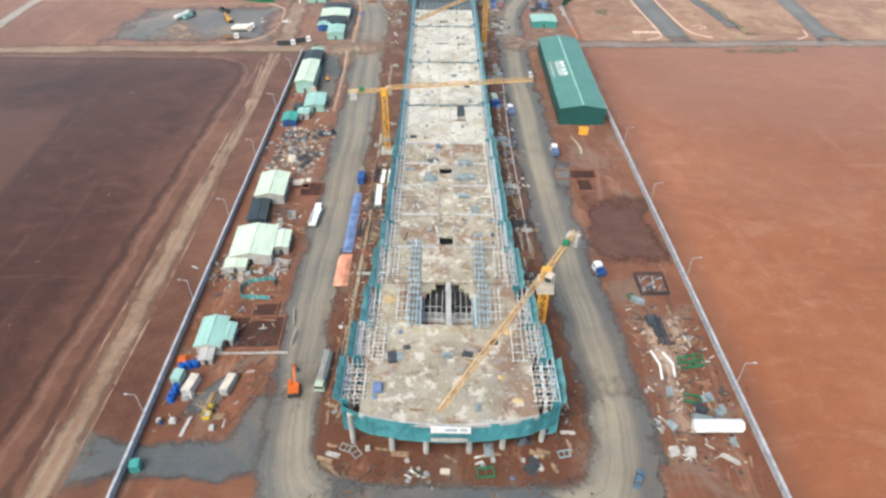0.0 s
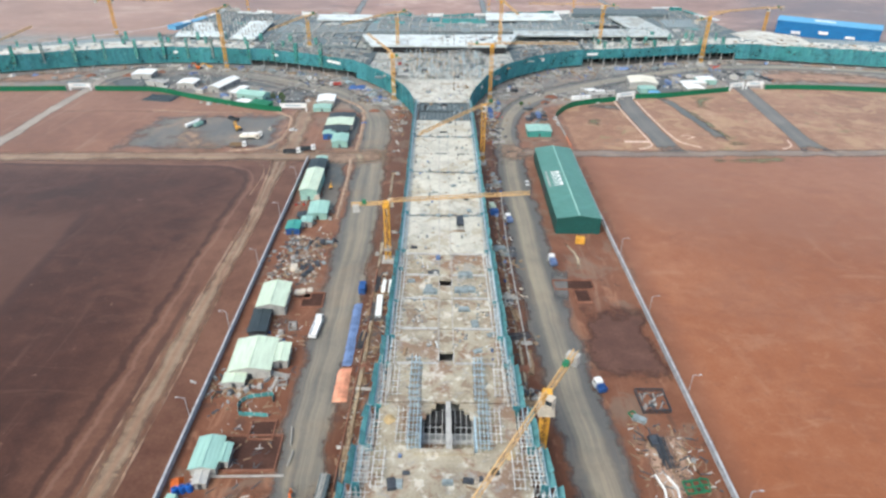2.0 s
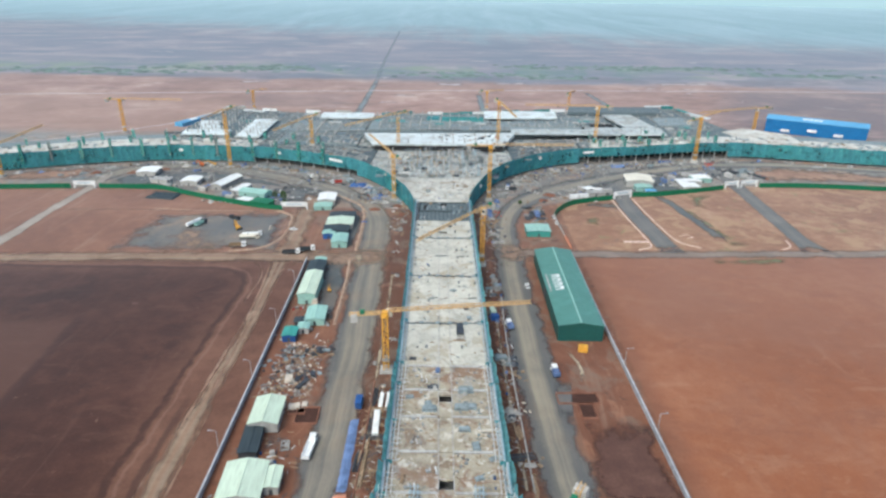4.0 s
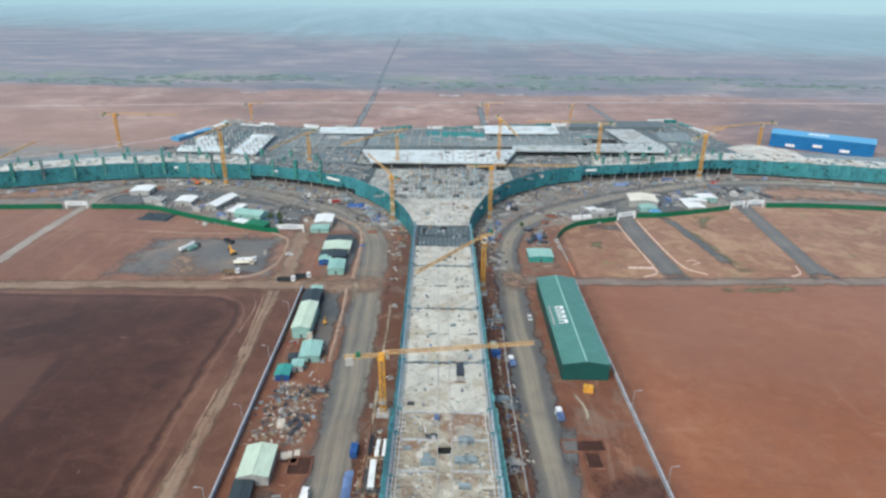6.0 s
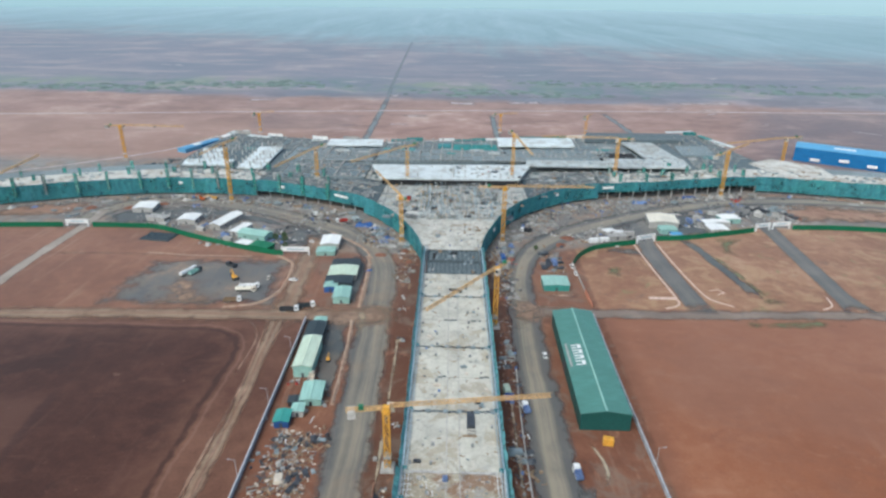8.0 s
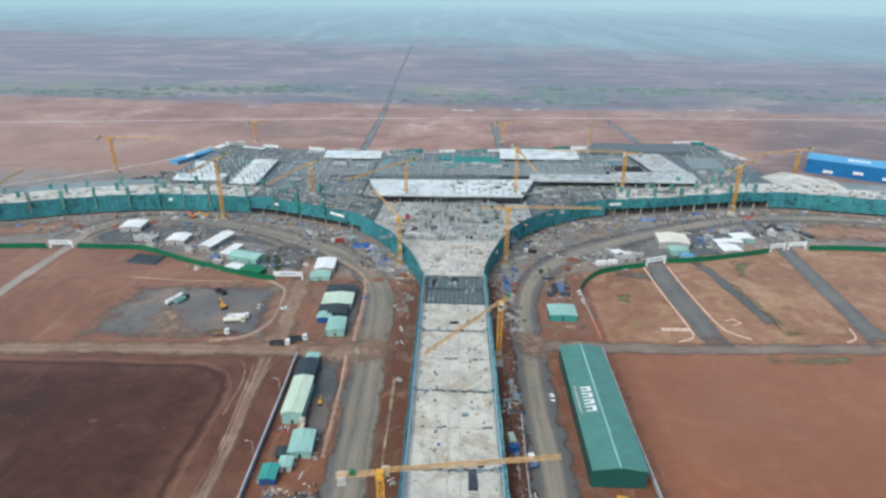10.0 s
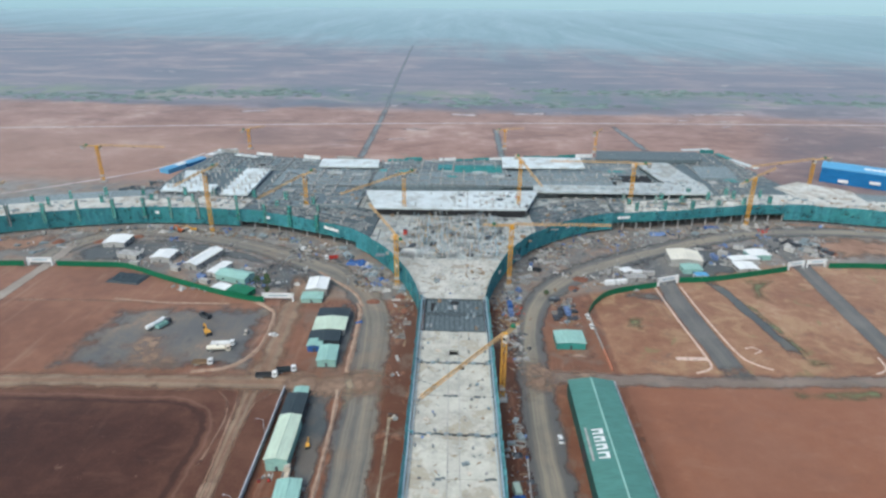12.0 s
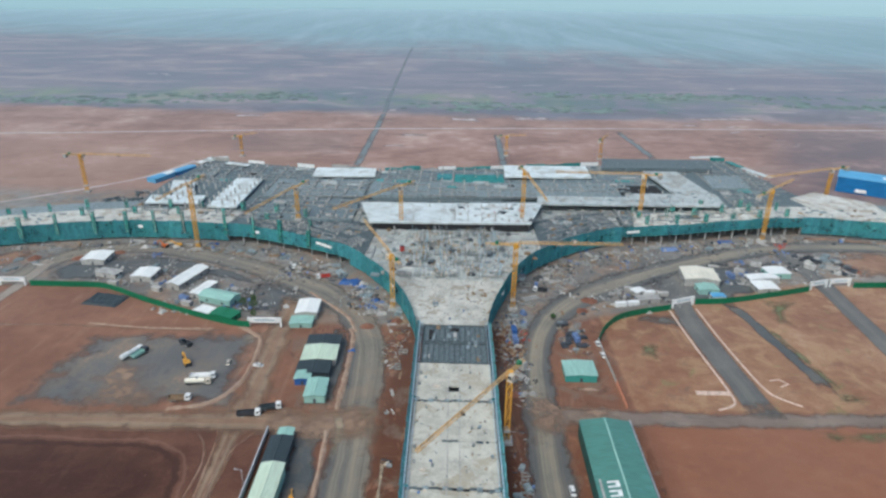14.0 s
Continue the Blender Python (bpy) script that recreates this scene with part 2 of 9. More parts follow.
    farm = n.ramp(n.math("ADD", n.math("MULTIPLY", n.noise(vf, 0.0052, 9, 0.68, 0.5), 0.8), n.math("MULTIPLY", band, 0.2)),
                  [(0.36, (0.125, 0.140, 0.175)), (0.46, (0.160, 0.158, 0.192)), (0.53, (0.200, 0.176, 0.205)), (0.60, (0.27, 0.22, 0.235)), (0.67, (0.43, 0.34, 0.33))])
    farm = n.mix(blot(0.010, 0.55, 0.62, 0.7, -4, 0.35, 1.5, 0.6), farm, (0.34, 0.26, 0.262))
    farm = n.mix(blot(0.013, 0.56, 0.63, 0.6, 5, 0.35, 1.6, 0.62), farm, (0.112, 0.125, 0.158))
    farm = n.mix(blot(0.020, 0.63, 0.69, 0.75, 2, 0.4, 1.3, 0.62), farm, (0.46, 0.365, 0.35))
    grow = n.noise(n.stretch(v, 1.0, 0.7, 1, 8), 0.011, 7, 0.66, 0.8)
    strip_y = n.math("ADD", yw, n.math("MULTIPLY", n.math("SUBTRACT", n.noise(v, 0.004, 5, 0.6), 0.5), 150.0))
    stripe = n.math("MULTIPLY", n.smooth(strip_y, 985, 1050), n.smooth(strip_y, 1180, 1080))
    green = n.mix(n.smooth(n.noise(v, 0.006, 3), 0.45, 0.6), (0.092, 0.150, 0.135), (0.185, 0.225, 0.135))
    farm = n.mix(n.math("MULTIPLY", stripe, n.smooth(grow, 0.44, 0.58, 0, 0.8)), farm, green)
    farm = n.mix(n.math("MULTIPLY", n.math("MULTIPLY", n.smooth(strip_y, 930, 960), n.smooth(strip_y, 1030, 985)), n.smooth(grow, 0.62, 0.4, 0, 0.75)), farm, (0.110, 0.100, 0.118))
    # Woodland tinted teal-blue, then paled with distance, to paint haze.
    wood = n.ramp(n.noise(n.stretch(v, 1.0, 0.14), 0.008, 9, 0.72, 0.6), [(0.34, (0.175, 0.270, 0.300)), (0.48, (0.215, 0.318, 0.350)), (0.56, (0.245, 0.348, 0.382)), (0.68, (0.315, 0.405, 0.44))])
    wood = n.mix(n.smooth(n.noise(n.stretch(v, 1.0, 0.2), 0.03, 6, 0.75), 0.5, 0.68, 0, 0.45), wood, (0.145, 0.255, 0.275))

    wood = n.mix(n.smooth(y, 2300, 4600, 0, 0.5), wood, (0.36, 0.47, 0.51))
    col = n.mix(n.math("MULTIPLY", n.smooth(xs, -69.5, -72.0), n.smooth(ys, 318, 312)), red, west)
    right = n.smooth(x, 71, 73)
    col = n.mix(n.math("MULTIPLY", right, n.smooth(yw, 334, 322)), col, orange)
    north = n.math("MULTIPLY", n.smooth(yw, 326, 336), right)
    col = n.mix(north, col, tan)
    edge_w = n.math("MINIMUM", n.math("MULTIPLY_ADD", x, -0.42, 344.0), 430.0)
    edge_e = n.math("MINIMUM", n.math("MULTIPLY_ADD", x, 0.36, 380.0), 451.0)
    into = n.math("SUBTRACT", y, n.math("MAXIMUM", n.math("MAXIMUM", edge_w, edge_e), 392.0))
    into = n.math("ADD", into, n.math("MULTIPLY", n.math("ABSOLUTE", wob), 0.6))
    col = n.mix(n.math("MULTIPLY", n.smooth(into, 1, 8), n.smooth(mid, 0.3, 0.5, 0.6, 1.0)), col, work)
    col = n.mix(n.smooth(yw, 585, 625), col, pale)
    long_wob = n.math("MULTIPLY", n.math("SUBTRACT", n.noise(vs, 0.006, 6, 0.65), 0.5), 160.0)
    yl = n.math("ADD", n.math("SUBTRACT", y, n.math("MULTIPLY", x, -0.05)), long_wob)
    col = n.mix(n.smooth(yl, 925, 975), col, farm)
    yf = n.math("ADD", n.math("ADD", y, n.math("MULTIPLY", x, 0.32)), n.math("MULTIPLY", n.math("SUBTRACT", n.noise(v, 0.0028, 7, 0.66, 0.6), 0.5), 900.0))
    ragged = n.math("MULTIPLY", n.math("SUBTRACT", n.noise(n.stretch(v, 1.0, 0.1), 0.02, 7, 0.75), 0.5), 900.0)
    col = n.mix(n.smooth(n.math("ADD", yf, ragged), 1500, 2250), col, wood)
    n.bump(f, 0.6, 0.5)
    return n.dust_haze(n.done(col, 0.95), 0.35)


M = {}
M["ground"] = make_ground()


def make_road(name, stops, tracks=None, edge=0.12, fine=0.9, scale=0.05, lanes=(), cover=1.0, muddy=0.0, streak=0.6, soft=0.48):
    """A loose surface whose ragged edge thins out over the soil; lanes: worn wheel tracks, as shares of the width."""
    n = Nodes(name)
    v = n.place()
    uv = n.t.nodes.new("ShaderNodeTexCoord").outputs["UV"]
    u, w, _ = n.xyz(uv)
    f = n.math("ADD", n.math("MULTIPLY", n.noise(v, scale, 6, 0.6, 0.3), 0.7), n.math("MULTIPLY", n.noise(v, fine, 4), 0.3))
    col = n.ramp(f, stops)
    if muddy:
        col = n.mix(n.smooth(n.noise(v, 0.03, 6, 0.66, 0.4), 0.48, 0.62, 0, muddy), col, (0.205, 0.150, 0.108))
        col = n.mix(n.smooth(n.noise(n.stretch(v, 1, 1, 1, 60), 0.05, 6, 0.68, 0.4), 0.56, 0.66, 0, 0.55), col, (0.080, 0.082, 0.084))
    wander = n.math("ADD", n.math("MULTIPLY", n.math("SUBTRACT", n.noise(v, 0.02, 3), 0.5), 0.14), n.math("MULTIPLY", n.math("SUBTRACT", n.noise(v, 0.09, 3), 0.5), 0.03))
    uu = n.math("ADD", u, wander)
    st = n.t.nodes.new("ShaderNodeCombineXYZ")
    n.put(st.inputs[0], n.math("MULTIPLY", uu, 24.0)), n.put(st.inputs[1], n.math("MULTIPLY", w, 0.012))
    lined = n.noise(st.outputs[0], 1.0, 6, 0.7, 0.1)
    for at, wide, c, amount in lanes:
        away = n.math("ABSOLUTE", n.math("SUBTRACT", uu, at))
        patch = n.math("MULTIPLY", n.smooth(n.noise(v, 0.022, 7, 0.7), 0.34, 0.58, 0.45, 1.0), n.smooth(lined, 0.34, 0.60, 0.4, 1.0))
        col = n.mix(n.math("MULTIPLY", n.smooth(away, wide, wide * 0.2, 0, amount), patch), col, c)
    if muddy:
        col = n.mix(n.smooth(n.noise(n.stretch(v, 1.6, 0.7), 0.07, 7, 0.72, 0.5), 0.58, 0.70, 0, 0.3), col, (0.34, 0.285, 0.210))
    if tracks:
        col = n.mix(n.smooth(lined, 0.48, 0.64, 0, streak), col, tracks)
    n.bump(f, 0.4, 0.2)
    n.done(col, 0.92)
    inside = n.math("SUBTRACT", 0.5, n.math("ABSOLUTE", n.math("SUBTRACT", u, 0.5)))
    ends = n.t.nodes.new("ShaderNodeUVMap")
    ends.uv_map = "Ends"
    near = n.math("MULTIPLY", n.xyz(ends.outputs[0])[0], edge / 11.0)
    inside = n.math("MINIMUM", inside, near)
    coarse, grit = n.smooth(n.noise(v, 0.075, 6, 0.7), 0.3, 0.7), n.smooth(n.noise(v, 1.2, 4, 0.7), 0.3, 0.7)
    want = n.math("ADD", n.math("MULTIPLY", coarse, 0.85), n.math("MULTIPLY", grit, 0.15))
    has = n.math("DIVIDE", inside, edge)
    alpha = n.smooth(n.math("SUBTRACT", has, want), -soft, soft)
    if cover < 1:
        alpha = n.math("MULTIPLY", alpha, n.smooth(n.noise(v, 0.05, 6, 0.7), cover + 0.12, cover - 0.12))
    n.put(n.p.inputs["Alpha"], alpha)
    return n.dust_haze(n.m, 0.3)


PALE, MUD, SLATE = (0.355, 0.306, 0.226), (0.205, 0.120, 0.080), (0.084, 0.091, 0.097)
GRAVEL = [(0.32, (0.092, 0.090, 0.088)), (0.5, (0.128, 0.120, 0.112)), (0.68, (0.19, 0.168, 0.142))]
M["asphalt"] = make_road("gravel_haul_road", GRAVEL, (0.27, 0.222, 0.160), 0.22, lanes=((0.04, 0.14, MUD, 0.55), (0.97, 0.14, MUD, 0.6), (0.15, 0.16, SLATE, 0.6), (0.60, 0.20, PALE, 0.6), (0.34, 0.12, PALE, 0.5), (0.84, 0.08, PALE, 0.4)), muddy=0.55, streak=0.4)
M["asphalt_south"] = make_road("gravel_head_road", GRAVEL, (0.28, 0.232, 0.168), 0.2, lanes=((0.03, 0.12, MUD, 0.5), (0.85, 0.24, SLATE, 0.9), (0.36, 0.28, PALE, 0.8), (0.60, 0.10, PALE, 0.4)), muddy=0.35, streak=0.22)
M["asphalt_east"] = make_road("gravel_east_road", GRAVEL, (0.28, 0.232, 0.168), 0.2, lanes=((0.03, 0.14, MUD, 0.55), (0.98, 0.12, MUD, 0.45), (0.14, 0.20, SLATE, 0.75), (0.84, 0.22, SLATE, 0.85), (0.47, 0.24, PALE, 0.75), (0.38, 0.06, PALE, 0.35), (0.63, 0.07, PALE, 0.4)), muddy=0.35, streak=0.2)
M["road"] = make_road("grey_road", [(0.32, (0.092, 0.093, 0.094)), (0.5, (0.122, 0.120, 0.117)), (0.68, (0.175, 0.166, 0.152))], (0.185, 0.172, 0.155), 0.08, lanes=((0.5, 0.25, PALE, 0.22), (0.04, 0.1, MUD, 0.5), (0.96, 0.1, MUD, 0.5)), streak=0.5)
M["dirt"] = make_road("dirt_track", [(0.32, (0.165, 0.090, 0.056)), (0.5, (0.228, 0.137, 0.090)), (0.68, (0.31, 0.205, 0.138))], (0.33, 0.225, 0.150), 0.34, 0.5, 0.06, lanes=((0.3, 0.16, PALE, 0.4), (0.68, 0.16, PALE, 0.5)), streak=0.4, soft=0.85)
M["apron"] = make_road("dark_gravel_apron", [(0.32, (0.064, 0.074, 0.079)), (0.5, (0.092, 0.099, 0.101)), (0.68, (0.142, 0.140, 0.132))], (0.14, 0.128, 0.112), 0.26, muddy=0.4, streak=0.3)
M["rut"] = make_road("worn_tyre_track", [(0.32, (0.20, 0.110, 0.073)), (0.5, (0.27, 0.165, 0.115)), (0.68, (0.33, 0.222, 0.160))], None, 0.5, 0.5, 0.06, cover=0.56)
M["pale_rut"] = make_road("dusty_tyre_track", [(0.32, (0.27, 0.205, 0.145)), (0.5, (0.35, 0.282, 0.200)), (0.68, (0.43, 0.36, 0.265))], None, 0.5, 0.5, 0.06, cover=0.58)
M["dust_haze"] = make_road("dusty_grey_road", [(0.32, (0.24, 0.195, 0.160)), (0.5, (0.31, 0.262, 0.218)), (0.68, (0.39, 0.34, 0.29))], (0.22, 0.18, 0.145), 0.2, streak=0.4)
M["sandy"] = make_road("trampled_sandy_soil", [(0.32, (0.26, 0.155, 0.105)), (0.5, (0.35, 0.228, 0.165)), (0.68, (0.45, 0.335, 0.26))], None, 0.5, 0.7, 0.09, cover=0.60)
M["spill"] = make_road("dried_mud_spill", [(0.32, (0.21, 0.130, 0.088)), (0.5, (0.28, 0.185, 0.130)), (0.68, (0.37, 0.26, 0.19))], None, 0.5, 0.8, 0.08, cover=0.53)
M["red_soil"] = make_road("red_soil_bank", [(0.32, (0.135, 0.052, 0.029)), (0.5, (0.20, 0.083, 0.047)), (0.68, (0.29, 0.135, 0.080))], None, 0.22, 0.9, 0.12)
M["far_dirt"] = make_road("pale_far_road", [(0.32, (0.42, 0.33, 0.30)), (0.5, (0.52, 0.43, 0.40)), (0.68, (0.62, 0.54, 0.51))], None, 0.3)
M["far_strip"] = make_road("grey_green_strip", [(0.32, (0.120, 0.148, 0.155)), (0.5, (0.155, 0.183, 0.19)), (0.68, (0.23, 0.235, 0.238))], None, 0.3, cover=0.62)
M["pad"] = make_road("gravel_pad", [(0.32, (0.098, 0.100, 0.102)), (0.50, (0.132, 0.129, 0.126)), (0.58, (0.175, 0.152, 0.130)), (0.66, (0.30, 0.205, 0.145)), (0.74, (0.38, 0.275, 0.20))], (0.22, 0.165, 0.125), 0.16, 0.8, 0.035, muddy=0.35, streak=0.3)
M["earth"] = make_road("tan_red_earth", [(0.32, (0.195, 0.098, 0.060)), (0.5, (0.285, 0.160, 0.102)), (0.68, (0.40, 0.262, 0.182))], None, 0.4, 0.6, 0.07, cover=0.66)
M["damp"] = make_road("damp_soil", [(0.32, (0.070, 0.034, 0.026)), (0.5, (0.105, 0.050, 0.037)), (0.68, (0.16, 0.082, 0.060))], None, 0.2, 1.0, 0.1)
M["trench"] = soil("dark_trench_soil", [(0.32, (0.038, 0.018, 0.013)), (0.5, (0.062, 0.028, 0.020)), (0.68, (0.095, 0.045, 0.032))], 0.2, 1.5)
M["mound"] = soil("piled_soil", [(0.32, (0.14, 0.060, 0.040)), (0.5, (0.20, 0.090, 0.060)), (0.7, (0.29, 0.15, 0.105))], 0.3, 1.5)
M["sand"] = soil("yellow_sand", [(0.32, (0.36, 0.25, 0.12)), (0.5, (0.47, 0.35, 0.19)), (0.7, (0.56, 0.45, 0.29))], 0.3, 1.5)
M["grass"] = make_road("sparse_grass", [(0.32, (0.10, 0.135, 0.06)), (0.5, (0.17, 0.165, 0.085)), (0.7, (0.30, 0.22, 0.14))], None, 0.5, 1.5, 0.2, cover=0.52)


def make_slab(name, stops, stain, amount):
    n = Nodes(name)
    v = n.place()
    f = n.math("ADD", n.math("MULTIPLY", n.noise(v, 0.16, 6, 0.62), 0.65), n.math("MULTIPLY", n.noise(v, 1.6, 4), 0.35))
    col = n.ramp(f, stops)
    pour = n.noise(n.stretch(v, 1, 1, 1, 35), 0.07, 3, 0.5)
    col = n.mix(n.smooth(pour, 0.42, 0.62, 0, 0.5), col, tone(stops[2][1], 1.05))
    col = n.mix(n.smooth(n.noise(v, 0.085, 5, 0.6, 0.5), 0.54 - amount * 0.03, 0.60, 0, 0.85), col, stain)
    col = n.mix(n.smooth(n.noise(v, 0.13, 6, 0.7, 0.8), 0.54, 0.62, 0, 0.6 * amount), col, tone(stain, 0.66))
    col = n.mix(n.smooth(n.noise(n.stretch(v, 1, 1, 1, 62), 0.20, 6, 0.7, 0.5), 0.55, 0.64, 0, 0.7 * amount), col, (0.29, 0.285, 0.27))
    col = n.mix(n.smooth(n.noise(v, 0.30, 5, 0.7), 0.53, 0.63, 0, 0.65 * amount), col, (0.66, 0.62, 0.55))
    col = n.mix(n.smooth(n.noise(v, 0.55, 5, 0.7), 0.56, 0.70, 0, 0.12 + 0.35 * amount), col, (0.16, 0.145, 0.13))
    col = n.mix(n.smooth(n.noise(v, 0.9, 4, 0.75), 0.57, 0.70, 0, 0.3 + 0.2 * amount), col, (0.70, 0.67, 0.60))
    col = n.mix(n.math("MULTIPLY", n.chance(), 0.18), col, (0.30, 0.28, 0.26))
    n.bump(f, 0.25, 0.1)
    return n.done(col, 0.85)


M["slab"] = make_slab("fresh_concrete", [(0.34, (0.357, 0.346, 0.294)), (0.5, (0.487, 0.470, 0.406)), (0.66, (0.607, 0.595, 0.516))], (0.401, 0.351, 0.266), 0.6)
# Pale blue tint paints distance haze into the terminal's finished slabs.
M["slab_far"] = make_slab("hazed_concrete", [(0.34, (0.465, 0.515, 0.525)), (0.5, (0.614, 0.675, 0.689)), (0.66, (0.725, 0.790, 0.806))], (0.446, 0.470, 0.459), 0.3)
M["slab_dirty"] = make_slab("muddy_concrete", [(0.34, (0.195, 0.163, 0.114)), (0.5, (0.295, 0.252, 0.182)), (0.66, (0.44, 0.392, 0.30))], (0.215, 0.117, 0.068), 1.0)
M["concrete"] = plain("grey_concrete", (0.325, 0.335, 0.335), 0.85, 0, 0.35, 0.5, 0.25)
M["concrete_pale"] = plain("pale_concrete", (0.46, 0.45, 0.43), 0.85, 0, 0.3, 0.5, 0.2)
M["wall"] = plain("wall_concrete", (0.44, 0.45, 0.475), 0.85, 0, 0.3, 0.7, 0.15)
# Formwork tones lifted towards blue-grey, again with haze in the colour.
M["form"] = plain("dark_formwork", (0.167, 0.212, 0.231), 0.8, 0, 0.4, 0.7, 0.35, (0.251, 0.265, 0.265))
M["form_mid"] = plain("grey_formwork", (0.256, 0.312, 0.332), 0.8, 0, 0.4, 0.6, 0.4, (0.372, 0.385, 0.377))
M["slab_wing"] = make_slab("stained_concrete", [(0.34, (0.408, 0.404, 0.367)), (0.5, (0.541, 0.532, 0.493)), (0.66, (0.684, 0.679, 0.637))], (0.380, 0.323, 0.256), 0.9)
M["slab_grey"] = make_slab("weathered_concrete", [(0.34, (0.298, 0.335, 0.342)), (0.5, (0.409, 0.455, 0.464)), (0.66, (0.539, 0.590, 0.597))], (0.307, 0.310, 0.286), 0.7)
M["neck"] = make_slab("neck_concrete", [(0.34, (0.33, 0.325, 0.29)), (0.5, (0.44, 0.432, 0.385)), (0.66, (0.57, 0.56, 0.51))], (0.33, 0.29, 0.235), 0.8)
M["form_dark"] = plain("slate_formwork", (0.098, 0.125, 0.138), 0.8, 0, 0.4, 0.7, 0.3, (0.223, 0.245, 0.250))
# Near-black that paints shade in wells, recesses and bays; also for dark joints.
M["hole"] = plain("gap_shade_black", (0.03, 0.03, 0.032), 0.9, 0, 0.3)


def make_net(name, k, solid=0.85):
    """Safety netting: thin, folded, sun-bleached in places, dark where it hangs double."""
    n = Nodes(name)
    v = n.place()
    st = n.noise(n.stretch(v, 1.0, 1.0, 0.12), 0.55, 5, 0.65)
    col = n.mix(n.smooth(st, 0.35, 0.7), tone((0.056, 0.222, 0.252), k), tone((0.038, 0.145, 0.178), k))
    col = n.mix(n.smooth(n.noise(v, 0.05, 4, 0.6), 0.45, 0.65, 0, 0.6), col, tone((0.058, 0.262, 0.262), k))
    col = n.mix(n.smooth(n.noise(v, 0.4, 5, 0.7), 0.56, 0.68, 0, 0.5), col, tone((0.16, 0.37, 0.355), k))
    col = n.mix(n.math("MULTIPLY", n.chance(), 0.4), col, (0.018, 0.105, 0.112))
    n.put(n.p.inputs["Alpha"], n.smooth(n.noise(v, 0.16, 5, 0.65), 0.3, 0.55, solid - 0.3, min(1.0, solid + 0.1)))
    n.bump(st, 0.4, 0.3)
    return n.done(col, 0.75)


M["net"] = make_net("teal_safety_net", 1.25, 0.82)
M["net_pier"] = make_net("bright_teal_net", 1.4, 0.85)
M["net_light"] = plain("bleached_net", (0.10, 0.34, 0.34), 0.75, 0, 0.35, 0.3, 0.3)
no = Nodes("see_through_net")
no.put(no.p.inputs["Alpha"], no.smooth(no.noise(no.place(), 0.8, 4), 0.35, 0.65, 0.25, 0.75))
M["net_open"] = no.done(no.mix(no.chance(), (0.055, 0.33, 0.285), (0.16, 0.46, 0.40)), 0.75)
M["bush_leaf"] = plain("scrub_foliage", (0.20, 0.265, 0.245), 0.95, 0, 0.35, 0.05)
M["net_green"] = plain("green_net", (0.042, 0.235, 0.225), 0.75, 0, 0.35, 0.3, 0.3)
M["tube"] = plain("galvanised_tube", (0.78, 0.80, 0.80), 0.55, 0.0, 0.25, 0.9, 0.35)
M["tube_old"] = plain("dull_tube", (0.40, 0.40, 0.385), 0.6, 0.0, 0.3, 0.9, 0.4)
M["tube_blue"] = plain("blue_tube", (0.45, 0.58, 0.66), 0.5, 0.1, 0.25, 0.9, 0.4)
M["yellow"] = plain("crane_yellow", (0.70, 0.36, 0.055), 0.5, 0, 0.25, 0.4)
M["bright"] = plain("bright_yellow", (0.72, 0.50, 0.04), 0.5, 0, 0.2, 0.5)
M["tank_blue"] = plain("blue_plastic", (0.020, 0.12, 0.46), 0.4, 0, 0.2, 0.5)
M["jib"] = plain("jib_paint", (0.64, 0.41, 0.19), 0.55, 0, 0.25, 0.4)
M["cream"] = plain("cream_paint", (0.60, 0.53, 0.44), 0.6, 0, 0.2, 0.5)
M["white"] = plain("white_paint", (0.80, 0.80, 0.79), 0.5, 0, 0.14, 0.5)
M["offwhite"] = plain("dusty_white", (0.52, 0.50, 0.47), 0.6, 0, 0.25, 0.5, 0.5)
M["blue"] = plain("blue_paint", (0.035, 0.11, 0.33), 0.5, 0, 0.25, 0.6, 0.3)
M["tarp"] = plain("blue_tarpaulin", (0.15, 0.22, 0.40), 0.55, 0, 0.35, 0.3)
M["orange"] = plain("orange_paint", (0.60, 0.13, 0.025), 0.5, 0, 0.2, 0.5)
M["salmon"] = plain("salmon_sheet", (0.68, 0.30, 0.19), 0.6, 0, 0.3, 0.3)
M["red"] = plain("red_paint", (0.48, 0.05, 0.04), 0.5, 0, 0.2, 0.5)
M["green"] = plain("green_paint", (0.03, 0.20, 0.10), 0.55, 0, 0.2, 0.5, 0.2)
M["hoarding"] = ribbed("green_hoarding", (0.012, 0.155, 0.075), 1.1, 0.5, 0, 0.25)
M["dark"] = plain("dark_rubber", (0.025, 0.025, 0.027), 0.7, 0, 0.2, 1.0)
M["blue_car"] = plain("slate_blue_paint", (0.115, 0.185, 0.255), 0.35, 0.1, 0.2, 0.9, 0.3)
M["steel"] = plain("dark_steel", (0.10, 0.11, 0.125), 0.5, 0.5, 0.3, 0.8, 0.4)
M["glass"] = plain("dark_glazing", (0.03, 0.04, 0.05), 0.12, 0, 0.1, 1.0)
M["muddy"] = plain("mud_caked_timber", (0.150, 0.082, 0.052), 0.9, 0, 0.5, 0.8, 0.5, (0.24, 0.165, 0.115))
M["timber"] = plain("site_timber", (0.36, 0.25, 0.16), 0.8, 0, 0.4, 0.8, 0.5)
M["roof_green"] = ribbed("dark_green_sheet", (0.098, 0.238, 0.204), 1.0, 0.42, 1, 0.22)
M["wall_green"] = ribbed("green_cladding", (0.020, 0.095, 0.085), 0.8, 0.5, 0, 0.2)
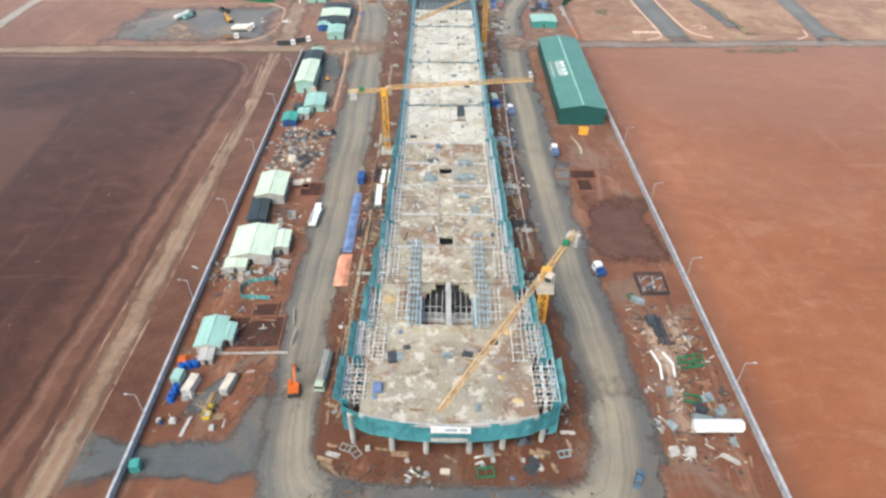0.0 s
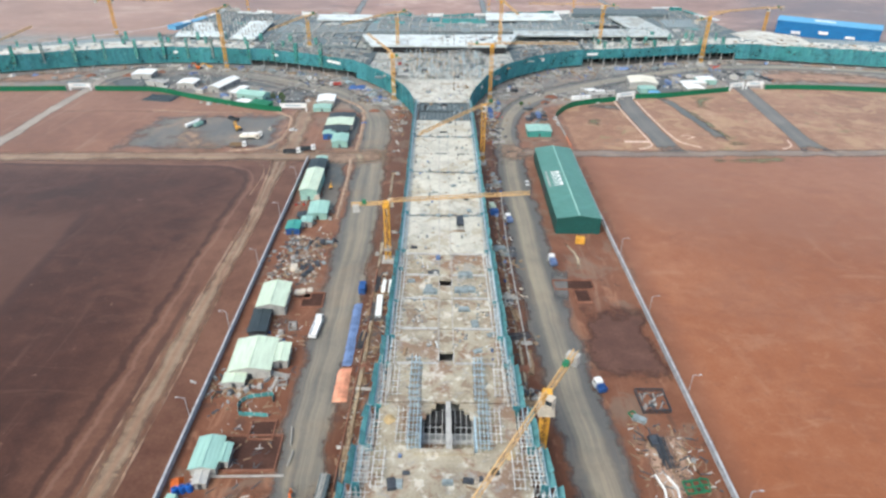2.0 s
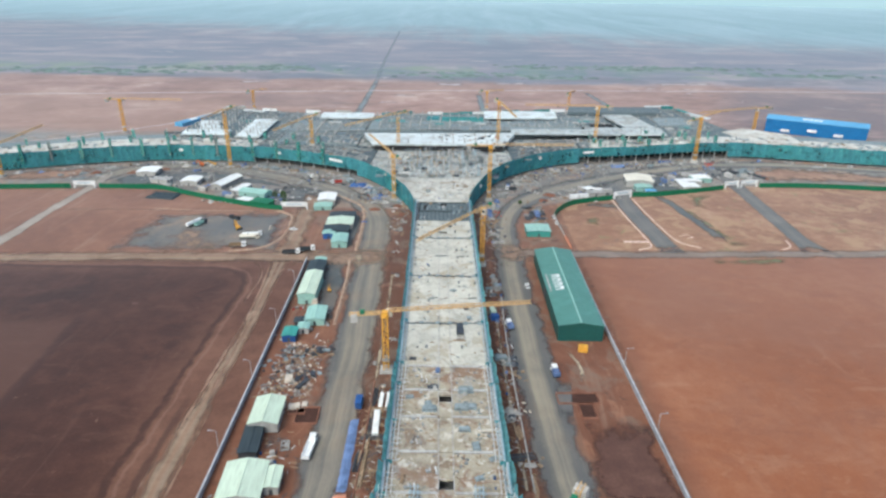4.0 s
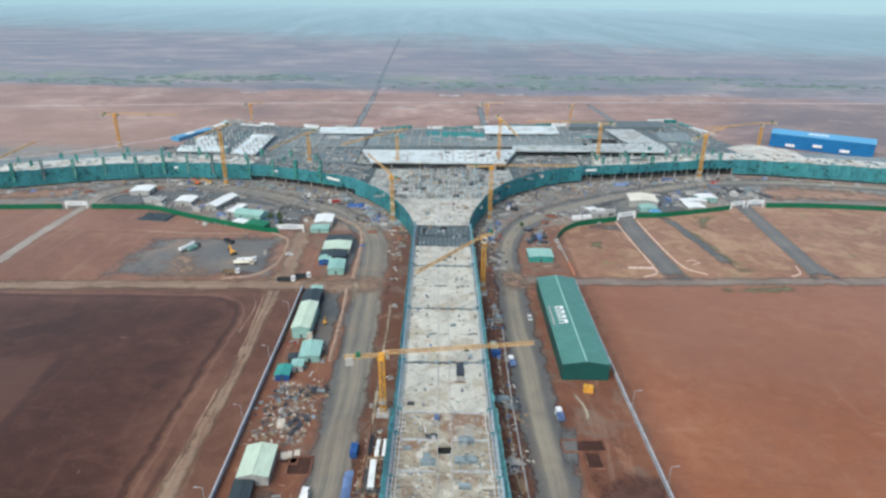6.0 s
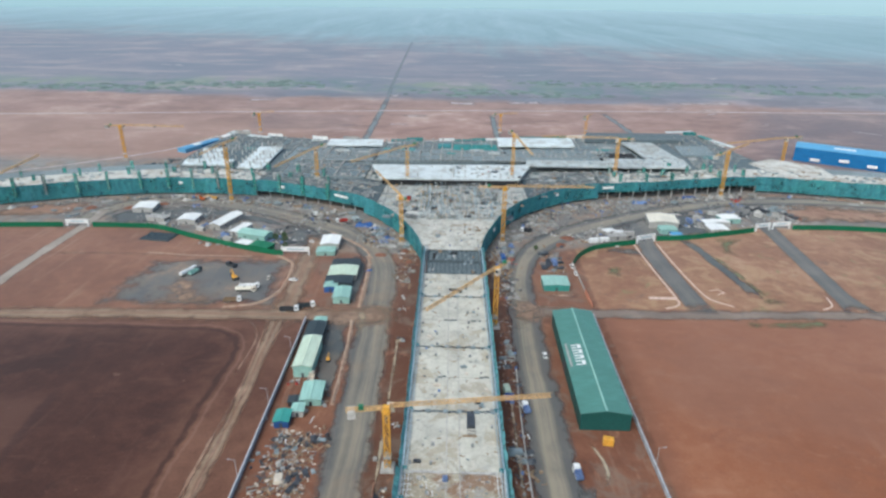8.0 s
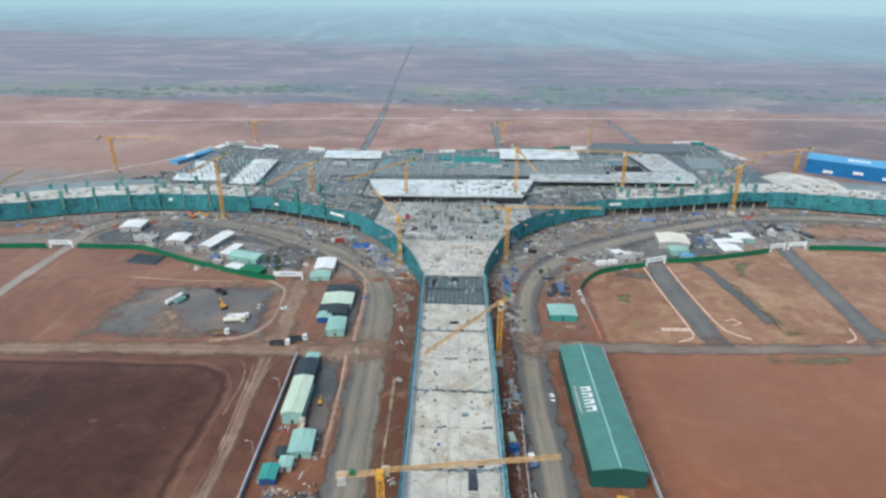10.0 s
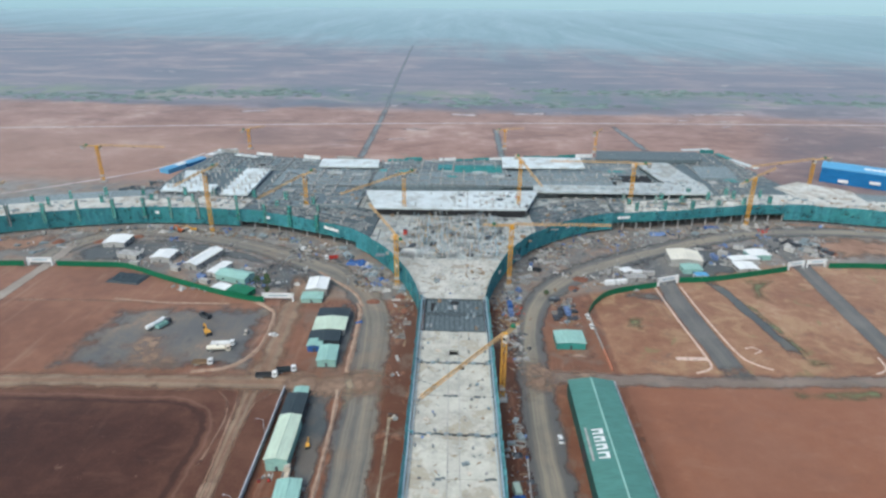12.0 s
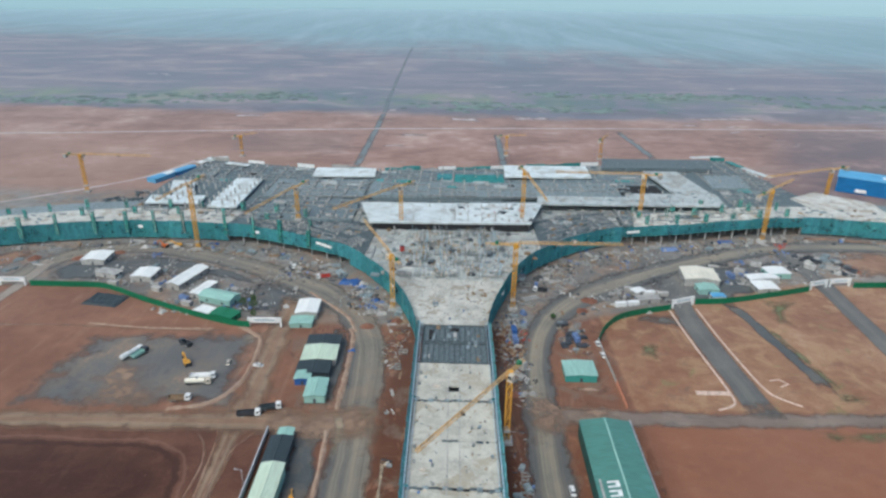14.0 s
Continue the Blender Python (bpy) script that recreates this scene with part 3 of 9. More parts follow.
M["roof_mint"] = ribbed("mint_sheet", (0.56, 0.66, 0.53), 0.9, 0.5, 0, 0.18)
M["roof_teal"] = ribbed("pale_teal_sheet", (0.32, 0.52, 0.46), 0.9, 0.5, 0, 0.2)
M["roof_sea"] = ribbed("sea_green_sheet", (0.07, 0.32, 0.28), 0.9, 0.5, 0, 0.22)
M["roof_white"] = ribbed("white_sheet", (0.83, 0.83, 0.81), 0.9, 0.45, 0, 0.14)
M["roof_cream"] = ribbed("cream_sheet", (0.76, 0.71, 0.60), 0.9, 0.5, 0, 0.16)
M["roof_dark"] = ribbed("charcoal_sheet", (0.045, 0.060, 0.068), 0.9, 0.5, 0, 0.25)
M["blue_wall"] = ribbed("blue_cladding", (0.022, 0.165, 0.40), 2.0, 0.45, 0, 0.2)
M["blue_roof"] = ribbed("light_blue_sheet", (0.13, 0.38, 0.62), 2.0, 0.45, 1, 0.15)


# ---- mesh building ----
class Mb:
    def __init__(self):
        self.v, self.f, self.uv, self.ends = [], [], None, None

    def add(self, verts, faces):
        k = len(self.v)
        self.v.extend(tuple(p) for p in verts)
        self.f.extend(tuple(i + k for i in q) for q in faces)
        return self

    def box(self, x0, x1, y0, y1, z0, z1, top=0.0):
        """A box; top: how far its upper edges draw in."""
        t = top
        return self.add([(x0, y0, z0), (x1, y0, z0), (x1, y1, z0), (x0, y1, z0),
                         (x0 + t, y0 + t, z1), (x1 - t, y0 + t, z1), (x1 - t, y1 - t, z1), (x0 + t, y1 - t, z1)],
                        [(3, 2, 1, 0), (4, 5, 6, 7), (0, 1, 5, 4), (1, 2, 6, 5), (2, 3, 7, 6), (3, 0, 4, 7)])

    def beam(self, p, q, w, h=None):
        p, q = Vector(p), Vector(q)
        d = (q - p).normalized()
        s = d.cross(Vector((0, 0, 1)))
        s = s.normalized() if s.length > 1e-3 else Vector((1, 0, 0))
        u = s.cross(d)
        s, u = s * w / 2, u * (h or w) / 2
        return self.add([p - s - u, p + s - u, p + s + u, p - s + u, q - s - u, q + s - u, q + s + u, q - s + u],
                        [(0, 1, 2, 3), (7, 6, 5, 4), (0, 4, 5, 1), (1, 5, 6, 2), (2, 6, 7, 3), (3, 7, 4, 0)])

    def prism(self, poly, z0, z1):
        n = len(poly)
        return self.add([(x, y, z0) for x, y in poly] + [(x, y, z1) for x, y in poly],
                        [tuple(range(n - 1, -1, -1)), tuple(range(n, 2 * n))] + [(i, (i + 1) % n, n + (i + 1) % n, n + i) for i in range(n)])

    def gable(self, w, d, z0, rise, thick=0.15, over=0.4):
        """A pitched roof, ridge along y, centred."""
        a, b = w / 2 + over, d / 2 + over
        t = thick
        ring = [(-a, z0), (0, z0 + rise), (a, z0), (a, z0 + t), (0, z0 + rise + t), (-a, z0 + t)]
        v = [(x, -b, z) for x, z in ring] + [(x, b, z) for x, z in ring]
        return self.add(v, [(0, 1, 4, 5), (1, 2, 3, 4), (11, 10, 7, 6), (10, 9, 8, 7)] + [(i, i + 6, (i + 1) % 6 + 6, (i + 1) % 6) for i in range(6)])

    def tube(self, p, q, r, n=10, cap=True):
        p, q = Vector(p), Vector(q)
        d = (q - p).normalized()
        s = d.cross(Vector((0, 0, 1)))
        s = s.normalized() if s.length > 1e-3 else Vector((1, 0, 0))
        u = s.cross(d)
        c = [s * math.cos(6.28318 * i / n) * r + u * math.sin(6.28318 * i / n) * r for i in range(n)]
        fs = [(i, (i + 1) % n, n + (i + 1) % n, n + i) for i in range(n)]
        if cap:
            fs += [tuple(range(n - 1, -1, -1)), tuple(range(n, 2 * n))]
        return self.add([p + k for k in c] + [q + k for k in c], fs)

    def mesh(self, name, mat):
        me = bpy.data.meshes.new(name)
        me.from_pydata(self.v, [], self.f)
        me.materials.append(mat)
        if self.uv:
            for name, values in (("UVMap", self.uv), ("Ends", self.ends)):
                layer = me.uv_layers.new(name=name)
                for loop in me.loops:
                    layer.data[loop.index].uv = values[loop.vertex_index]
        me.update()
        return me


def part(name, mb, mat, parent, label=""):
    """One mesh under a thing or a part; mb may be a mesh that alike pieces share."""
    me = mb if isinstance(mb, bpy.types.Mesh) else mb.mesh(name, mat)
    ob = new(name, me)
    ob.parent = parent
    return tagged(ob, label)


def thing(name, label, category, at=(0, 0, 0), yaw=0.0, group="", kind=""):
    ob = new(name)
    ob.empty_display_size = 0.5
    ob.matrix_basis = pose(*at, 0, 0, yaw)
    return tagged(ob, label, category, group, kind)


def setting(name, mb, mat, label="", category=""):
    return tagged(new(name, mb.mesh(name, mat)), label, category, "", "structure")


def xc(y):
    """The pier's middle line."""
    return 1.3 - 0.0172 * (y - 81)


def curve(pts, step=6.0):
    """A smooth line through points of the plan."""
    out = []
    P = [Vector(p) for p in pts]
    P = [2 * P[0] - P[1]] + P + [2 * P[-1] - P[-2]]
    for a, b, c, d in zip(P, P[1:], P[2:], P[3:]):
        k = max(1, int((c - b).length / step))
        for i in range(k):
            t = i / k
            out.append(0.5 * (2 * b + (c - a) * t + (2 * a - 5 * b + 4 * c - d) * t * t + (3 * b - a - 3 * c + d) * t ** 3))
    out.append(P[-2])
    return out


def evenly(P, n):
    """The line with n points at even steps."""
    d = [0.0]
    for a, b in zip(P, P[1:]):
        d.append(d[-1] + (b - a).length)
    out, k = [], 0
    for i in range(n):
        t = d[-1] * i / (n - 1)
        while k < len(P) - 2 and d[k + 1] < t:
            k += 1
        out.append(P[k].lerp(P[k + 1], min(1.0, (t - d[k]) / max(1e-6, d[k + 1] - d[k]))))
    return out


def ribbon(lefts, rights, z0, z1, step=6.0, ragged=0.0, walls=False, grow=0.0):
    """A flat strip between two smooth lines."""
    L, R = curve(lefts, step), curve(rights, step)
    if (L[-1] - L[0]).cross(R[0] - L[0]) > 0:
        L, R = R, L
    n = max(len(L), len(R))
    L, R = evenly(L, n), evenly(R, n)
    if grow:
        away = [(p - q).normalized() * grow for p, q in zip(L, R)]
        L, R = [p + d for p, d in zip(L, away)], [q - d for q, d in zip(R, away)]
    rnd = random.Random(len(L))
    if ragged:
        L = [p + Vector((rnd.uniform(-ragged, ragged), rnd.uniform(-ragged, ragged))) for p in L]
        R = [p + Vector((rnd.uniform(-ragged, ragged), rnd.uniform(-ragged, ragged))) for p in R]
    mb = Mb()
    v = [(p.x, p.y, z1) for p in L] + [(p.x, p.y, z1) for p in R] + [(p.x, p.y, z0) for p in L] + [(p.x, p.y, z0) for p in R]
    f = []
    for i in range(n - 1):
        f.append((i, n + i, n + i + 1, i + 1))
        if walls:
            f += [(2 * n + i, i, i + 1, 2 * n + i + 1), (n + i, 3 * n + i, 3 * n + i + 1, n + i + 1)]
    mb.add(v, f)
    d, along = [0.0], []
    for i in range(1, n):
        d.append(d[-1] + (L[i] - L[i - 1]).length)
    mb.uv = [(0.0, q) for q in d] + [(1.0, q) for q in d] + [(0.0, q) for q in d] + [(1.0, q) for q in d]
    mb.ends = [(min(q, d[-1] - q), 0.0) for q in d] * 4
    return mb


def side(pts, w):
    """Two lines at w / 2 to both sides of a line."""
    P = [Vector(p) for p in pts]
    a, b = [], []
    for i, p in enumerate(P):
        d = (P[min(i + 1, len(P) - 1)] - P[max(i - 1, 0)]).normalized()
        s = Vector((-d.y, d.x)) * w / 2
        a.append(tuple(p + s)), b.append(tuple(p - s))
    return a, b

# ---- ground and roads ----
M["crossing"] = make_road("brown_grey_road", [(0.32, (0.140, 0.108, 0.090)), (0.5, (0.195, 0.150, 0.124)), (0.68, (0.28, 0.222, 0.183))], (0.27, 0.21, 0.168), 0.32, muddy=0.5)
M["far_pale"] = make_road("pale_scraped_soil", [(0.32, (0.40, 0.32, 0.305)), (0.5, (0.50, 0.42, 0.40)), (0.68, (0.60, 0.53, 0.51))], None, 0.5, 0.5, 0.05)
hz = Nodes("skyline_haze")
# The haze is emission on the backdrop, brighter towards its top.
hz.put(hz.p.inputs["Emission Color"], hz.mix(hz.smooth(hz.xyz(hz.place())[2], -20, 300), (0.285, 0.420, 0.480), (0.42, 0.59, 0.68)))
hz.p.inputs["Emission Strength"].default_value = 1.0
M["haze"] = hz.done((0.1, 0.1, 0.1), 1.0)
gm = Mb()
xs = [-6000, -2500, -900, -400, -150, 0, 150, 400, 900, 2500, 6000]
ys = [-1500, -300, 0, 150, 300, 500, 800, 1500, 3000, 6500]
gm.add([(x, y, 0) for y in ys for x in xs],
       [(j * len(xs) + i, j * len(xs) + i + 1, (j + 1) * len(xs) + i + 1, (j + 1) * len(xs) + i) for j in range(len(ys) - 1) for i in range(len(xs) - 1)])
setting("ground", gm, M["ground"], "bare red laterite ground with brown fields and far land painted hazy", "ground")

# glowing backdrop in the colour of haze, far beyond everything
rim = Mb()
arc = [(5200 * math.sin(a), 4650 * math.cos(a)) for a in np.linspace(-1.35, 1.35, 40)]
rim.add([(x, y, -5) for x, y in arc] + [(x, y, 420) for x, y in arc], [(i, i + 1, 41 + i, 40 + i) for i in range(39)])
setting("backdrop", rim, M["haze"], "pale glowing backdrop tinted as a hazy skyline", "backdrop")


def strip(name, l, r, z, mat, label, step=6.0, ragged=0.0):
    """A strip of loose surface; the haul roads spill a little over their edges."""
    spill = {"road_west": 1.6, "road_east": 1.8, "road_south": 1.6, "road_apron": 0.2, "road_gate_west": 1.2, "road_cross_east": 1.2, "road_cross_west": 1.0, "gravel_pad": 3.0}.get(name, 0.0)
    return setting(name, ribbon(l, r, -0.2, z, step, ragged * 0.35, False, spill), mat, label, "road")


# the loop of gravel road round the pier
strip("road_west", [(-40, 76), (-41, 90), (-43, 112), (-45, 164), (-47, 229), (-49.5, 293), (-52, 345), (-54, 372), (-60, 392), (-72, 412), (-97, 432), (-132, 454), (-175, 473), (-210, 480), (-234, 475), (-248, 457), (-254, 426)],
      [(-29, 76), (-29.5, 90), (-31, 112), (-30.3, 164), (-30, 229), (-31.5, 293), (-33, 345), (-35, 372), (-41, 396), (-54, 420), (-78, 445), (-120, 470), (-168, 489), (-212, 496), (-246, 489), (-265, 462), (-269, 426)], 0.05, M["asphalt"], "grey gravel haul road west of the pier", 6, 0.8)
strip("road_east", [(32.5, 76), (33.5, 90), (32.5, 107), (29.5, 142), (27.4, 178), (25.6, 226), (25.0, 309), (26.4, 360), (32, 390), (42, 417), (59, 439), (86, 461), (118, 480), (153, 499), (193, 515), (238, 522), (290, 521), (400, 500)],
      [(48.5, 76), (48.8, 100), (47, 120), (45, 142), (43, 178), (42, 226), (40.5, 309), (41, 360), (45, 386), (56, 406), (79, 430), (108, 449), (131, 464), (170, 485), (216, 502), (285, 505), (395, 484)], 0.05, M["asphalt_east"], "grey gravel haul road east of the pier", 6, 0.8)
strip("road_south", [(-30.2, 106), (-29.3, 92), (-26.5, 77.5), (-17, 72.6), (2, 71.8), (26, 73.3), (31.5, 78), (33.6, 92), (32.6, 106)], [(-42.2, 106), (-41, 90), (-39, 70), (-31, 58), (2, 56), (35, 58), (46, 66), (48.9, 92), (48.2, 106)], 0.075, M["asphalt_south"], "curved gravel road round the head of the pier", 3, 0.6)
strip("road_apron", [(-89, 88), (-80, 86.4), (-72, 82.8), (-64, 81.6), (-56, 83), (-51, 83), (-48, 90), (-46, 96), (-42, 106)], [(-87, 67), (-79, 69.4), (-71, 71), (-64, 71.6), (-52, 72), (-44, 70.5), (-38, 74), (-36, 84), (-34, 96)], 0.03, M["apron"], "grey gravel entrance apron through the west wall", 4, 0.8)
strip("track_dirt_west", [(-88.4, 40), (-88.4, 92), (-89, 130), (-90, 170), (-88.6, 205), (-88.6, 245), (-91.5, 290), (-95, 318)], [(-80.2, 40), (-80.3, 92), (-80.4, 130), (-80.6, 165), (-81.6, 205), (-82, 245), (-84, 290), (-83, 318)], 0.04, M["dirt"], "pale rutted dirt track", 6, 0.5)
strip("road_cross_west", [(-520, 303), (-230, 318), (-145, 321.5), (-92, 324), (-30, 328)], [(-520, 291), (-230, 305.5), (-145, 309.5), (-92, 310), (-30, 309)], 0.06, M["dirt"], "pale dirt crossroad", 8, 0.7)
strip("road_cross_east", [(30, 333), (74, 331), (122, 331.5), (235, 336.5), (520, 347)], [(30, 319), (74, 321.5), (122, 322), (235, 327), (520, 337)], 0.06, M["crossing"], "grey gravel crossroad", 8, 0.6)
strip("road_gate_west", [(-94.5, 316), (-94.2, 345), (-97, 376), (-97, 396), (-99, 425)], [(-79.5, 316), (-82.5, 345), (-83.5, 372), (-84, 396), (-86, 425)], 0.05, M["dirt"], "dusty track to the west gate", 5, 0.8)
strip("road_gate_east", [(115.5, 328), (116.2, 345), (113.5, 385), (112, 420), (111, 436), (103, 455)], [(132, 328), (129.5, 345), (126.5, 385), (125, 420), (130, 436), (160, 486)], 0.07, M["road"], "grey road to the east gate", 5, 0.15)
strip("road_far_gate", [(196, 331), (198.5, 350), (200.5, 385), (202.5, 420), (204.5, 459), (202, 484), (199, 506)], [(216, 331), (211, 350), (212.8, 385), (214.5, 420), (217, 459), (217, 484), (219, 510)], 0.07, M["road"], "grey road to the far east gate", 5, 0.15)
strip("path_middle", [(153, 345), (154, 353), (150, 385), (145, 415), (141, 431)], [(162, 345), (162, 359), (157.5, 385), (153, 415), (149, 433)], 0.05, M["apron"], "dark gravel path between two roads", 5, 0.5)
strip("road_far_west", [(-260, 296), (-257, 345), (-258, 392), (-258, 436), (-262, 470)], [(-248, 296), (-247, 340), (-249.5, 380), (-249, 436), (-252, 470)], 0.065, M["dust_haze"], "dusty road to the far west gate", 5, 0.3)
strip("gravel_pad", [(-188, 321), (-184, 345), (-179, 382)], [(-97, 324), (-94.5, 346), (-98, 387)], 0.045, M["pad"], "grey gravel vehicle yard", 3, 1.4)
strip("junction_mud", [(-78, 332), (-55, 330), (-30, 334)], [(-78, 304), (-55, 302), (-30, 298)], 0.07, M["spill"], "dried mud over the west crossing", 3, 0.8)
strip("junction_mud_east", [(26, 345), (45, 338), (66, 334)], [(26, 306), (45, 314), (66, 318)], 0.08, M["spill"], "dried mud over the east crossing", 3, 0.8)
strip("mud_spill", [(-166, 323), (-164, 340), (-158, 356)], [(-118, 323), (-126, 340), (-138, 356)], 0.06, M["spill"], "tan mud carried over the gravel yard", 3, 0.8)
strip("gravel_yard_west", [(-55, 248), (-60, 266), (-64, 290), (-66, 316)], [(-49.4, 246), (-50, 266), (-51, 290), (-53, 316)], 0.045, M["apron"], "grey gravel yard beside the offices", 3, 0.8)
strip("gravel_camp_west", [(-248, 448), (-236, 472), (-205, 478), (-170, 470), (-135, 455)], [(-240, 437), (-205, 442), (-180, 446), (-150, 448), (-112, 436)], 0.045, M["apron"], "grey gravel camp yard", 4, 1.2)
strip("gravel_camp_middle", [(-130, 410), (-126, 430), (-116, 446)], [(-86, 396), (-82, 412), (-96, 436)], 0.045, M["apron"], "grey gravel camp yard", 4, 1.2)
strip("gravel_camp_east", [(98, 426), (120, 452), (150, 476)], [(150, 434), (180, 452), (200, 490)], 0.045, M["apron"], "grey gravel camp yard", 4, 1.2)
strip("gravel_office", [(-66, 326), (-66, 350), (-65, 372), (-64, 392)], [(-52, 326), (-52.4, 352), (-53, 374), (-58, 392)], 0.04, M["apron"], "grey gravel yard round the offices", 3, 0.8)
strip("dark_shoulder", [(-25, 73.8), (-12, 72.6), (2, 72), (16, 72.4), (27, 74.4)], [(-27, 68.5), (-12, 66.5), (2, 66), (16, 66.4), (30, 69)], 0.09, M["apron"], "dark gravel shoulder round the head of the pier", 3, 0.5)
strip("sandy_store", [(51, 128), (52.5, 112), (52, 96), (52, 82)], [(60, 126), (62, 112), (59, 96), (58, 82)], 0.03, M["sandy"], "pale sandy soil in the east store", 3, 1.0)
strip("sandy_heap_east", [(59.0, 128), (59.2, 120), (58.4, 112), (57.4, 106)], [(64.0, 127), (65.4, 119), (64.6, 112), (62.4, 105)], 0.05, M["sandy"], "tan sandy soil spread in the east store", 2, 0.5)
strip("earth_verge_east", [(236, 500), (262, 508), (300, 502), (345, 488)], [(228, 462), (262, 466), (300, 466), (345, 458)], 0.05, M["earth"], "tan red earth between the road and the hoarding", 4, 1.6)
strip("earth_foot_east", [(226, 531), (250, 532), (288, 524), (336, 513), (390, 497)], [(226, 524), (250, 525), (288, 518), (336, 506), (390, 490)], 0.055, M["earth"], "tan earth at the foot of the netted wing", 3, 0.8)
strip("earth_verge_west", [(-330, 468), (-300, 478), (-270, 486)], [(-330, 446), (-300, 446), (-272, 452)], 0.05, M["earth"], "red earth strewn with rubble below the wing", 4, 1.6)
strip("gravel_house", [(-58, 164), (-58, 176)], [(-48.8, 164), (-51, 176)], 0.04, M["apron"], "grey gravel forecourt", 3, 0.6)
strip("pale_forecourt", [(46, 347), (55, 347), (64.5, 346.4)], [(46, 343.6), (55, 343.4), (64.5, 343)], 0.04, M["sandy"], "pale strip of bare soil before a shed", 3, 0.5)
strip("gravel_store", [(-63.5, 86), (-61, 93), (-56, 99), (-50.5, 105)], [(-56, 81), (-54, 87), (-52, 94), (-48.6, 101.5)], 0.04, M["apron"], "grey gravel store yard", 3, 0.8)
strip("soil_island", [(-49, 106.5), (-51.5, 98), (-54.8, 90), (-55, 81.5)], [(-41, 105), (-45, 95), (-47.4, 89), (-49.2, 81)], 0.085, M["red_soil"], "bank of red soil beside the entrance apron", 2, 0.4)
strip("dark_ground_east", [(90, 404), (92, 410), (100, 415)], [(112, 400), (117, 405), (117, 412)], 0.04, M["apron"], "dark gravelly patch by the hoarding", 3, 1.0)
strip("shed_apron", [(39, 184), (38.5, 195), (40, 207)], [(43.5, 184), (45, 195), (46.5, 207)], 0.085, M["pad"], "dark gravel patch beside the haul road", 3)
strip("dark_soil", [(44, 143), (44, 162), (47, 184)], [(69.5, 143), (69.5, 162), (69, 185)], 0.04, M["damp"], "dark damp soil by the east wall", 3, 1.6)
strip("service_road", [(-440, 525), (-370, 570), (-339, 595), (-303, 627), (-280, 657), (-262, 712)], [(-440, 521), (-370, 566), (-336, 591), (-300, 623), (-276, 655), (-256, 712)], 0.06, M["far_dirt"], "pale service road behind the west wing", 8, 0.5)
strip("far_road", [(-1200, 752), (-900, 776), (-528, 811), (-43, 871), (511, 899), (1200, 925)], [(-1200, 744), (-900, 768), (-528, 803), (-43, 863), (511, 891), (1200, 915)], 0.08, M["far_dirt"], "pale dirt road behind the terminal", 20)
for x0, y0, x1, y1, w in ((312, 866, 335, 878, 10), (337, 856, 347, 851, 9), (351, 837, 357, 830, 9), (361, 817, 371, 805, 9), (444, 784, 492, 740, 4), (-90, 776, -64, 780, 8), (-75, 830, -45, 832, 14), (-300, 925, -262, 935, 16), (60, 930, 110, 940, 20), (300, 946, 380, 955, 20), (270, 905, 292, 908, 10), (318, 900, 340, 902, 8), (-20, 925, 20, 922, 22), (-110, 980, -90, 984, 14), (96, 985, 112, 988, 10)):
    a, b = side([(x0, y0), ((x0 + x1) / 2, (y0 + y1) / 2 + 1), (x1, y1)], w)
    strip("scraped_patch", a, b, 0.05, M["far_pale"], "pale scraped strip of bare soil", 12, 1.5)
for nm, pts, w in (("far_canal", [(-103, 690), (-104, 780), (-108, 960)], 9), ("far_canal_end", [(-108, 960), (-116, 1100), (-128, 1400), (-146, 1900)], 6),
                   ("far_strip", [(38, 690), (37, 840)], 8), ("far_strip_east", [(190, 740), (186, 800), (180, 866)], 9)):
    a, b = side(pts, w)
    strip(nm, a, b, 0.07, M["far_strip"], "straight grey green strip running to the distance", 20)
for pts, w in (([(-80.2, 40), (-80.4, 120), (-80.8, 165), (-81.5, 190)], 1.3), ([(-88.9, 60), (-88.9, 110), (-89.6, 150), (-90.0, 172)], 1.2), ([(-87.6, 160), (-88.2, 190), (-88.4, 228), (-88.2, 256), (-91, 290), (-93.5, 312)], 1.8),
               ([(-83.5, 184), (-84.6, 204), (-85.6, 228), (-85.8, 260), (-87, 285), (-88.5, 310)], 1.8), ([(-106, 312), (-98, 306), (-93.5, 294), (-93.2, 276), (-94, 262)], 1.8), ([(-84.6, 288), (-85, 302), (-78, 311)], 1.8),
               ([(-103, 388), (-100, 382), (-97.2, 368), (-96.2, 346), (-102, 328), (-118, 321)], 2.0), ([(-250, 386), (-200, 388), (-140, 386), (-108, 388)], 2.4), 
               ([(-47.2, 296), (-46.8, 312), (-49.5, 324)], 4.0), ([(50, 206), (52, 216), (47, 232)], 2.0), ([(24.5, 100), (24, 150), (22.5, 200), (21.5, 260)], 1.6), ([(-25.5, 100), (-25.8, 160), (-26.8, 230), (-28, 300)], 2.0)):
    a, b = side(pts, w)
    strip("tyre_track", a, b, 0.095, M["rut" if pts[0][0] < -75 else "pale_rut"], "pale tyre track worn into the ground", 4, 0.3)
strip("grass_patch_east", [(157, 338), (158, 344), (159, 349)], [(174, 337), (174, 342), (172, 348)], 0.03, M["grass"], "patch of grass on bare ground", 2, 1.2)
strip("grass_verge", [(138, 322), (160, 323), (190, 325)], [(138, 314), (160, 315), (190, 318)], 0.03, M["grass"], "thin grass by the crossroad", 3, 1.2)
strip("grass_patch_south", [(84, 372), (86, 380), (90, 386)], [(92, 368), (94, 376), (96, 384)], 0.03, M["grass"], "patch of grass on bare ground", 2, 1.2)
